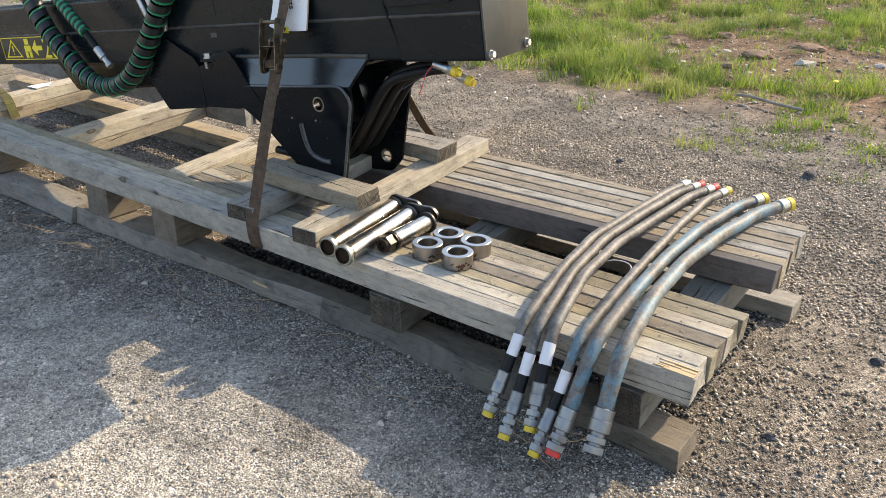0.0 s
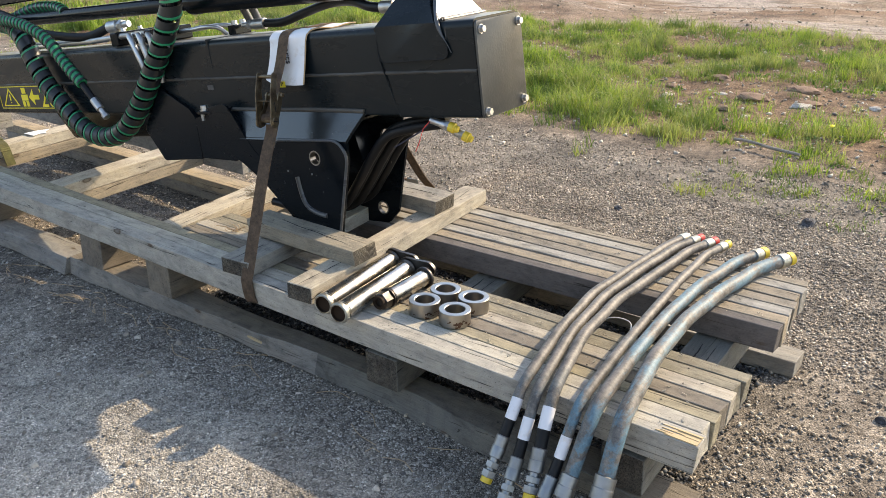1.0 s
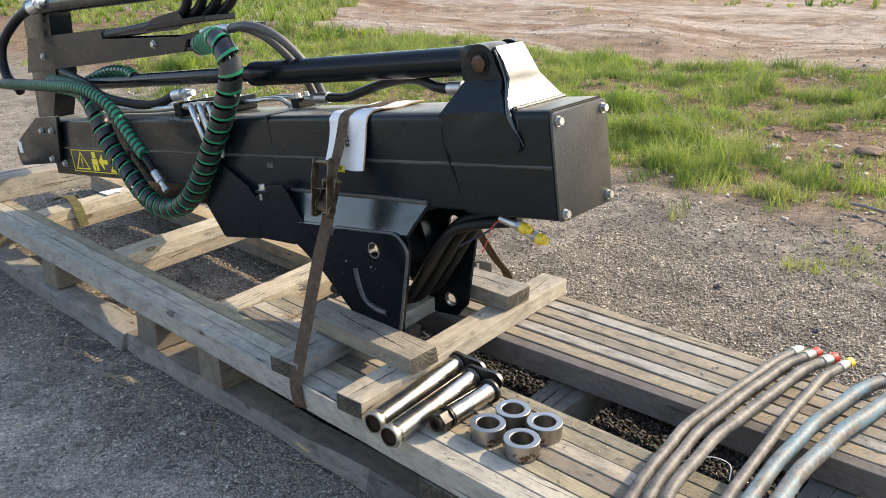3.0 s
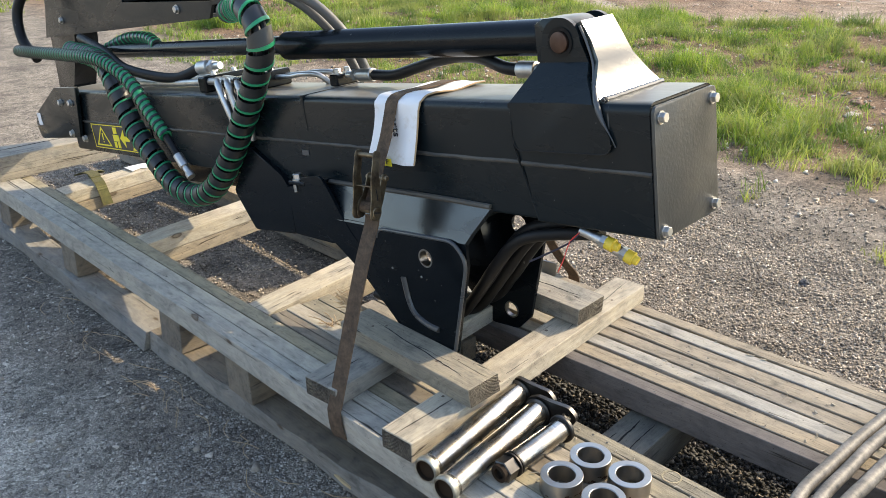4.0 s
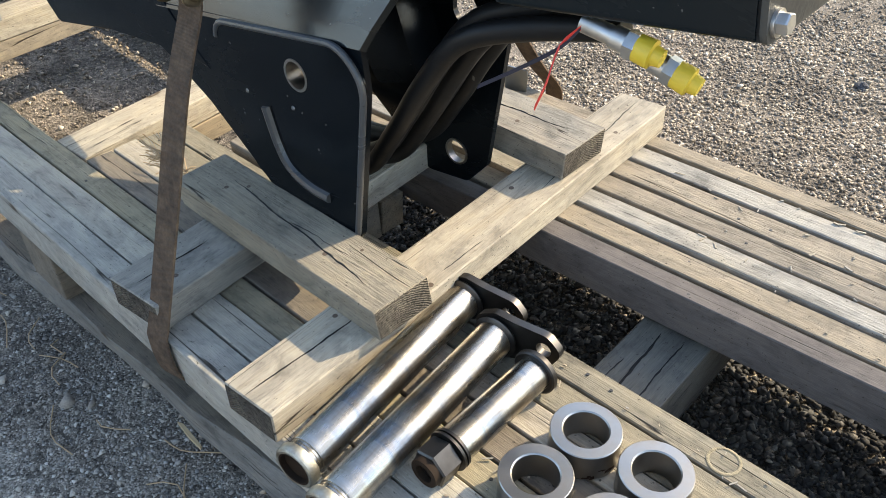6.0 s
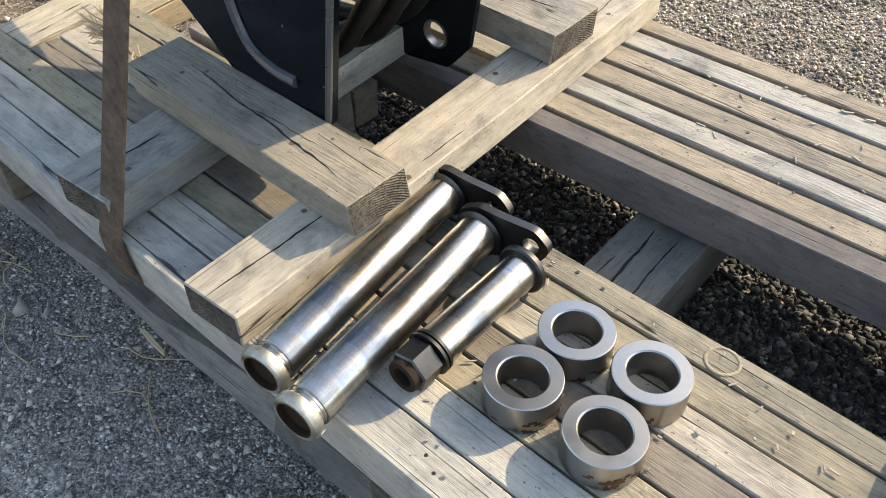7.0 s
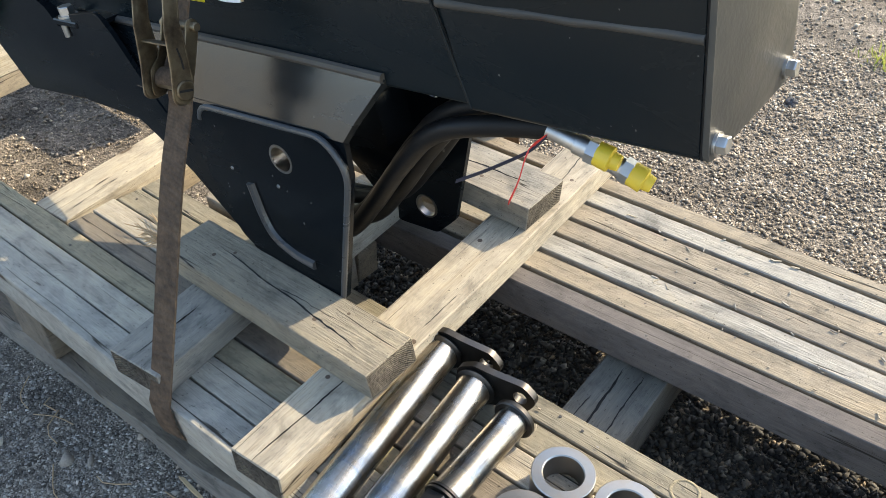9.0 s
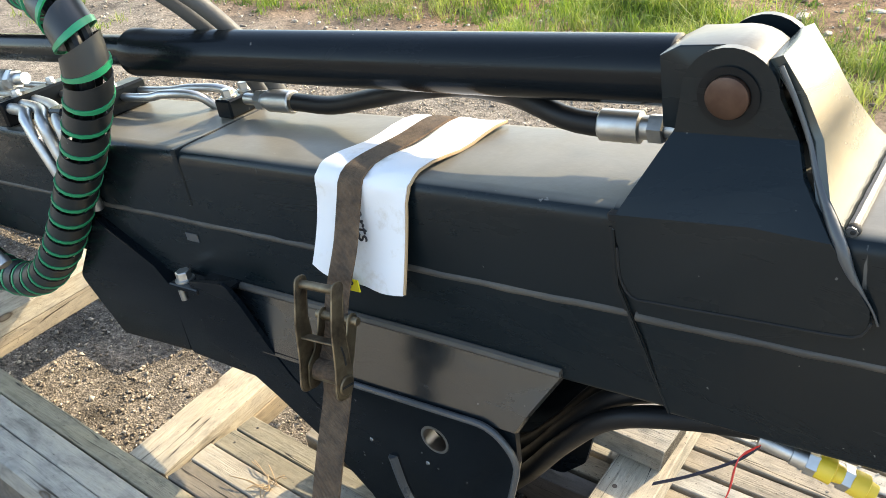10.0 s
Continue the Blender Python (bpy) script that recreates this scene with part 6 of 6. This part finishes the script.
def bushing(x, y, turn, label):
    th = thing("steel_bushing", pose(x, y, DECK, 0, 0, turn), label, "bushing", "steel bushings")
    prof = [(0.0, RING_B), (0.0, RING_R - 0.001), (0.001, RING_R), (RING_H - 0.001, RING_R), (RING_H, RING_R - 0.001), (RING_H, RING_B + 0.0015), (RING_H - 0.0015, RING_B)]
    part("ring", add_lathe(bmesh.new(), prof, (0, 0, 0.0005), (0, 0, 1), 56, True), STEEL, th, smooth=30)
    rr2 = random.Random(int(turn))
    bm = bmesh.new()
    patchy = {11: 0.5, 35: 0.5, 60: 0.2, 83: 1.0}[int(turn)]
    for k in range(int(20 * patchy)):
        a, z = rr2.uniform(-1.3, 1.3) - 1.57, rr2.uniform(0.003, 0.017)
        for j in range(rr2.randint(1, 3)):
            a2 = a + j * 0.09
            p = Vector((math.cos(a2) * (RING_R + 0.0002), math.sin(a2) * (RING_R + 0.0002), z + rr2.uniform(-0.003, 0.003)))
            t = Vector((-math.sin(a2), math.cos(a2), 0)) * rr2.uniform(0.002, 0.006)
            s = Vector((0, 0, rr2.uniform(0.001, 0.0035)))
            bm.faces.new([bm.verts.new(q) for q in (p - t - s, p + t - s * 0.6, p + t * 0.8 + s, p - t * 0.7 + s * 0.8)])
    part("rust_marks", bm, RUSTY, th, "brown rust marks", smooth=0)["kind"] = "stuff"
    return th


bushing(-0.787, 0.232, 11, "turned steel bushing ring touching the others on the planks")
bushing(-0.791, 0.145, 35, "turned steel bushing ring with a dented rim")
bushing(-0.698, 0.237, 60, "turned steel bushing ring, bright and clean")
bushing(-0.694, 0.147, 83, "turned steel bushing ring with brown rust marks")

# ---- hydraulic hoses laid over the end of the pallet ----
def hydraulic_hose(pts, radius, material, cap_low, cap_high, label, sleeve=True):
    line = smooth_path(pts, 0.012)
    th = thing("hydraulic_hose", pose(0, 0, 0), label, "hose", "hydraulic hoses")
    part("hose", add_tube(bmesh.new(), line, radius, 16), material, th, smooth=60)
    if sleeve:
        part("paper_tag", add_tube(bmesh.new(), line[7:12], radius * 1.06, 16, False), PAPER, th, "white paper tag wrapped round the hose")
        part("dark_sleeve", add_tube(bmesh.new(), line[3:8], radius * 1.03, 16, False), RUBBER, th)
    for end, way, cap in ((line[0], (line[0] - line[3]).normalized(), cap_low), (line[-1], (line[-1] - line[-4]).normalized(), cap_high)):
        r, big = radius, end == line[0]
        if not big:
            bm = add_lathe(bmesh.new(), [(-0.028, r * 1.04), (-0.026, r * 1.16), (0.0, r * 1.14), (0.002, r * 0.95), (0.008, r * 0.95)], end, way, 20)
            part("ferrule", bm, COLLAR, th, "dull tan ferrule", smooth=28)
            if cap:
                part("cap", add_lathe(bmesh.new(), [(0, r * 1.04), (0.016, r * 1.08), (0.018, r * 0.85)], end + way * 0.006, way, 18), cap, th, "plastic end cap")
            continue
        bm = add_lathe(bmesh.new(), [(-0.045, r * 1.05), (-0.043, r * 1.28), (-0.02, r * 1.22), (-0.018, r * 1.3), (0.005, r * 1.28), (0.007, r * 0.85), (0.016, r * 0.85)], end, way, 20)
        add_hex(bm, end + way * 0.016, way, r * 2.15, 0.014)
        add_lathe(bm, [(0, r * 0.8), (0.006, r * 0.8)], end + way * 0.03, way, 18)
        add_hex(bm, end + way * 0.036, way, r * 2.3, 0.016)
        part("fitting", bm, FITTING, th, "zinc-plated swaged fitting", smooth=28)
        if cap:
            part("cap", add_lathe(bmesh.new(), [(0, r * 1.02), (0.014, r * 1.06), (0.015, r * 0.8)], end + way * 0.05, way, 18), cap, th, "plastic end cap")
    return th


SAG = ((-0.20, 0.030), (-0.122, 0.118), (-0.10, 0.150), (-0.06, 0.215), (-0.02, 0.258), (0.03, 0.277), (0.18, 0.302), (0.36, 0.312), (0.54, 0.316), (0.70, 0.321), (0.835, 0.327), (0.95, 0.333))
ACROSS = (-0.15, -0.06, 0.03, 0.20, 0.40, 0.60, 0.80, 0.90)


def over_pallet(xs, start):
    """A stiff hose bent over the decks and hanging past the front edge; xs are its places at the steps of ACROSS."""
    ys = [start, start * 0.75, -0.06, -0.02, 0.03, 0.11, 0.20, 0.30, 0.40, 0.50, 0.60, 0.70, 0.80, 0.895]
    return [(float(np.interp(y, ACROSS, xs)), y, float(np.interp(y, [p[0] for p in SAG], [p[1] for p in SAG]))) for y in ys]


HOSES = (((-0.392, -0.383, -0.389, -0.413, -0.432, -0.420, -0.400, -0.376), -0.116, 0.0125, HOSE, YELLOW, None, "grey dusty hydraulic hose with white tag and yellow cap"),
         ((-0.335, -0.342, -0.354, -0.383, -0.401, -0.394, -0.374, -0.342), -0.136, 0.0125, HOSE, YELLOW, RED, "grey dusty hydraulic hose with white tag and red cap"),
         ((-0.283, -0.302, -0.320, -0.352, -0.363, -0.350, -0.332, -0.299), -0.113, 0.0135, HOSE, YELLOW, RED, "grey dusty hydraulic hose lying across both decks"),
         ((-0.252, -0.246, -0.247, -0.253, -0.266, -0.280, -0.282, -0.260), -0.141, 0.0120, HOSE_LOW, YELLOW, YELLOW, "thin hydraulic hose with blue marks and yellow caps"),
         ((-0.215, -0.209, -0.211, -0.218, -0.228, -0.224, -0.195, -0.156), -0.129, 0.0160, HOSE_BLUE, RED, YELLOW, "hydraulic hose with faded blue paint and red cap"),
         ((-0.135, -0.143, -0.153, -0.173, -0.181, -0.167, -0.130, -0.084), -0.113, 0.0180, HOSE_BLUE, None, YELLOW, "thick hydraulic hose with faded blue paint"))
for xs, start, r, mt, cl, ch, lab in HOSES:
    hydraulic_hose(over_pallet(xs, start), r, mt, cl, ch, lab, r < 0.015)


# ---- small litter on the decks ----
def deck_chips(count, seed, material, label):
    rng2 = random.Random(seed)
    bm = bmesh.new()
    for k in range(count):
        front = rng2.random() < 0.6
        x = rng2.uniform(-1.0, -0.05) if front else rng2.uniform(-1.0, -0.05)
        y = rng2.uniform(0.02, 0.34) if front else rng2.uniform(0.56, 0.80)
        a, l, w = rng2.uniform(0, 6.28), rng2.uniform(0.0015, 0.0015) + 0.007 * rng2.random() ** 2.5, rng2.uniform(0.0006, 0.0020)
        d, n = Vector((math.cos(a), math.sin(a), 0)) * l, Vector((-math.sin(a), math.cos(a), 0)) * w
        c = Vector((x, y, DECK + 0.0004 if front else rear_top(y) + 0.001))
        add_prism(bm, [(q.x, q.y) for q in (c - d - n * 0.4, c + d * 0.9 - n, c + d + n * 0.5, c - d * 0.8 + n)], c.z, c.z + rng2.uniform(0.0008, 0.002), "z")
    ob = part("wood_chips", bm, material, None, "", None, 0)
    return tagged(ob, label, "wood chips", kind="stuff")


deck_chips(120, 12, WOOD_NEW, "small pale wood splinters lying on the planks")
deck_chips(130, 19, WOOD_OLD, "dark bark crumbs and dirt lying on the planks")
nails = bmesh.new()
nr = random.Random(21)
for ys, xs in ((front_ys, (-0.83, -0.15, -1.78, -0.80)), (rear_ys, (-0.83, -0.15, -0.80))):
    for k in range(7):
        for x in xs:
            if nr.random() < 0.8:
                add_lathe(nails, [(0, 0.0025), (0.0008, 0.0023)], (x + nr.uniform(-0.03, 0.03), (ys[k] + ys[k + 1]) / 2 + nr.uniform(-0.012, 0.012) + (rear_skew(ys[k]) * x if ys is rear_ys else 0.0), (rear_top((ys[k] + ys[k + 1]) / 2) if ys is rear_ys else DECK) - 0.0016), (0, 0, 1), 8)
part("nail_heads", nails, OXIDE, pallet, "dark nail heads")["kind"] = "stuff"


# ---- stones, twig, flower and wire on the ground ----
def rock(x, y, size, flat, material, label, seed):
    bm = bmesh.new()
    bmesh.ops.create_icosphere(bm, subdivisions=3, radius=1.0)
    for v in bm.verts:
        d = v.co.normalized()
        r = 1.0 + 0.35 * noise.noise(d * 1.3 + Vector((seed, 0, 0))) + 0.16 * noise.noise(d * 4 + Vector((0, seed, 0))) + 0.07 * noise.noise(d * 11)
        v.co = Vector((d.x * r * size, d.y * r * size * 0.7, d.z * r * size * flat))
    ob = part("rock", bm, material, None, "", pose(x, y, ground_height(x, y) + size * flat * 0.25, 0, 0, seed * 47), 25)
    return tagged(ob, label, "rock", "loose rocks")


def crumbled(name, low, high):
    m, nt, p = nodes_of(name)
    v = coords(nt)
    n, f = noise_tex(nt, v, 14.0, 6, 0.7), noise_tex(nt, v, 120.0, 4, 0.7)
    nt.links.new(mix(nt, 1.0, mix(nt, ramp(nt, n, [(0.3, 0.0), (0.7, 1.0)]), low, high), ramp(nt, f, [(0.3, 0.6), (0.7, 1.3)]), "MULTIPLY"), p.inputs["Base Color"])
    p.inputs["Roughness"].default_value = 0.95
    bump(nt, p, math_node(nt, "ADD", n, f), 0.8, 0.006)
    return m


CLOD = crumbled("reddish_soil", (0.10, 0.06, 0.04), (0.27, 0.17, 0.11))
PALE_ROCK = crumbled("pale_stone", (0.34, 0.29, 0.24), (0.56, 0.50, 0.43))
DARK_ROCK = crumbled("dark_stone", (0.04, 0.04, 0.045), (0.10, 0.10, 0.105))
for k, (x, y, size, flat) in enumerate(((-0.92, 3.82, 0.17, 0.4), (-0.99, 3.42, 0.10, 0.5), (-0.55, 3.9, 0.13, 0.35), (-0.2, 3.6, 0.09, 0.45), (-1.35, 4.4, 0.14, 0.5), (-0.7, 4.3, 0.16, 0.4), (0.3, 4.1, 0.14, 0.4), (-1.6, 4.0, 0.08, 0.5))):
    rock(x - 0.4, y + 0.85, size * 0.75, flat * 0.6, CLOD, "clod of reddish-brown soil on bare ground", 3 + k)
for k, (x, y, size) in enumerate(((-0.519, 3.683, 0.07), (-1.455, 3.566, 0.05), (-0.1, 3.95, 0.05), (-1.1, 3.75, 0.035), (-0.75, 3.2, 0.03), (-1.25, 3.3, 0.03))):
    rock(x - 0.45, y + 0.95, size, 0.4, PALE_ROCK, "pale flat stone half sunk in the soil", 20 + k)
for k, (x, y, size) in enumerate(((-0.31, 2.22, 0.035), (-1.05, 1.9, 0.022), (0.25, 0.75, 0.018), (0.12, 0.25, 0.016), (-0.6, 1.75, 0.016), (0.2, 1.4, 0.02))):
    rock(x, y, size, 0.7, DARK_ROCK, "dark lump of asphalt lying on the gravel", 40 + k)
twig = bmesh.new()
add_tube(twig, smooth_path([(-0.99, 3.28, 0.05), (-0.90, 3.24, 0.06), (-0.76, 3.21, 0.05), (-0.60, 3.16, 0.05)], 0.03), 0.009, 8)
tagged(part("twig", twig, WOOD_OLD), "dry grey twig lying in the grass edge", "twig")
for x, y in ((-0.55, 3.59), (0.1, 3.5)):
    flower = thing("dandelion", pose(x, y, ground_height(x, y)), "small yellow dandelion flower in the grass", "flower", "dandelions")
    part("stem", add_tube(bmesh.new(), [(0, 0, 0), (0.01, 0, 0.06), (0.0, 0.0, 0.12)], 0.003, 6), GRASS_DARK, flower)
    part("flower_head", add_lathe(bmesh.new(), [(0, 0.004), (0.004, 0.011), (0.009, 0.014), (0.012, 0.007)], (0, 0, 0.118), (0, -0.3, 1), 14), SIGN_YELLOW, flower)
wire = bmesh.new()
add_tube(wire, smooth_path([(-0.42, -0.05, 0.02), (-0.253, -0.055, 0.012), (-0.194, 0.029, 0.015), (-0.167, 0.11, 0.02), (-0.176, 0.183, 0.03)], 0.01), 0.0013, 6)
tagged(part("wire", wire, CARDBOARD), "thin tan wire lying on the ground at the pallet end", "wire", "loose wires")
wire = bmesh.new()
add_tube(wire, smooth_path([(-0.42, 0.34, 0.252), (-0.39, 0.37, 0.262), (-0.36, 0.40, 0.264), (-0.325, 0.405, 0.258), (-0.305, 0.36, 0.251)], 0.008), 0.0016, 6)
tagged(part("wire", wire, PAPER), "short white wire curled on the deck edge", "wire", "loose wires")
scatter_stones("pebbles", 420, -2.6, 0.9, -1.2, -0.05, 0.008, 0.024, STONES_TAN, "scattered larger pebbles on the yard", 31, 2.5, 0.1)
sliver = bmesh.new()
sr = random.Random(77)
for k in range(46):
    x, y = sr.choice((sr.uniform(-3.2, -1.9), sr.uniform(-2.2, -0.3))), sr.uniform(-0.16, -0.02)
    ang, l = sr.uniform(-0.6, 0.6), sr.uniform(0.03, 0.13)
    p0 = Vector((x, y, ground_height(x, y) + 0.004))
    d = Vector((math.cos(ang), math.sin(ang), 0)) * l
    add_tube(sliver, smooth_path([p0, p0 + d * 0.5 + Vector((0, sr.uniform(-0.02, 0.02), sr.uniform(0.0, 0.012))), p0 + d], 0.02), 0.0011, 5)
tagged(part("dry_stems", sliver, CARDBOARD, None, "", None, 60), "thin dry stems and wood slivers along the skid", "litter", kind="stuff")
part("knot_ring", add_lathe(bmesh.new(), [(0.0, 0.0165), (0.0006, 0.0175), (0.0006, 0.0195), (0.0, 0.0205)], (-0.66, 0.331, DECK - 0.0016), (0, 0, 1), 24, True), WOOD_OLIVE, pallet, "pale knot ring")
tuft = bmesh.new()
tr = random.Random(5)
for k in range(16):
    p0 = Vector((-1.65 + tr.uniform(-0.012, 0.012), 0.24 + tr.uniform(-0.01, 0.01), 0.252))
    d = Vector((tr.uniform(-0.075, 0.03), tr.uniform(-0.03, 0.025), tr.uniform(0.0, 0.012)))
    add_tube(tuft, [p0, p0 + d * 0.6 + Vector((0, 0, 0.006)), p0 + d], 0.0009, 5)
tagged(part("straw_tuft", tuft, CARDBOARD, None, "", None, 60), "small tuft of dry straw caught on the planks", "straw", kind="stuff")
fresh = painted("fresh_split_wood", (0.42, 0.31, 0.17), 0.8, 0.4, 0.2)
split = bmesh.new()
for k in range(9):
    y, l = 0.006 + 0.004 * k, sr.uniform(0.03, 0.09)
    add_prism(split, [(-l, y - 0.002), (0.003, y - 0.003), (0.004, y + 0.003), (-l * 0.9, y + 0.001)], DECK - 0.004, DECK + sr.uniform(0.0005, 0.0035), "z")
part("splintered_end", split, fresh, pallet, "freshly split yellow wood at a plank end", smooth=0)
chip = bmesh.new()
add_prism(chip, [(-1.335, -0.010), (-1.30, -0.014), (-1.268, -0.014), (-1.272, -0.010), (-1.325, -0.006)], 0.064, 0.070, "z")
part("splinter", chip, fresh, pallet, "fresh yellow splinter torn from the skid", smooth=0)
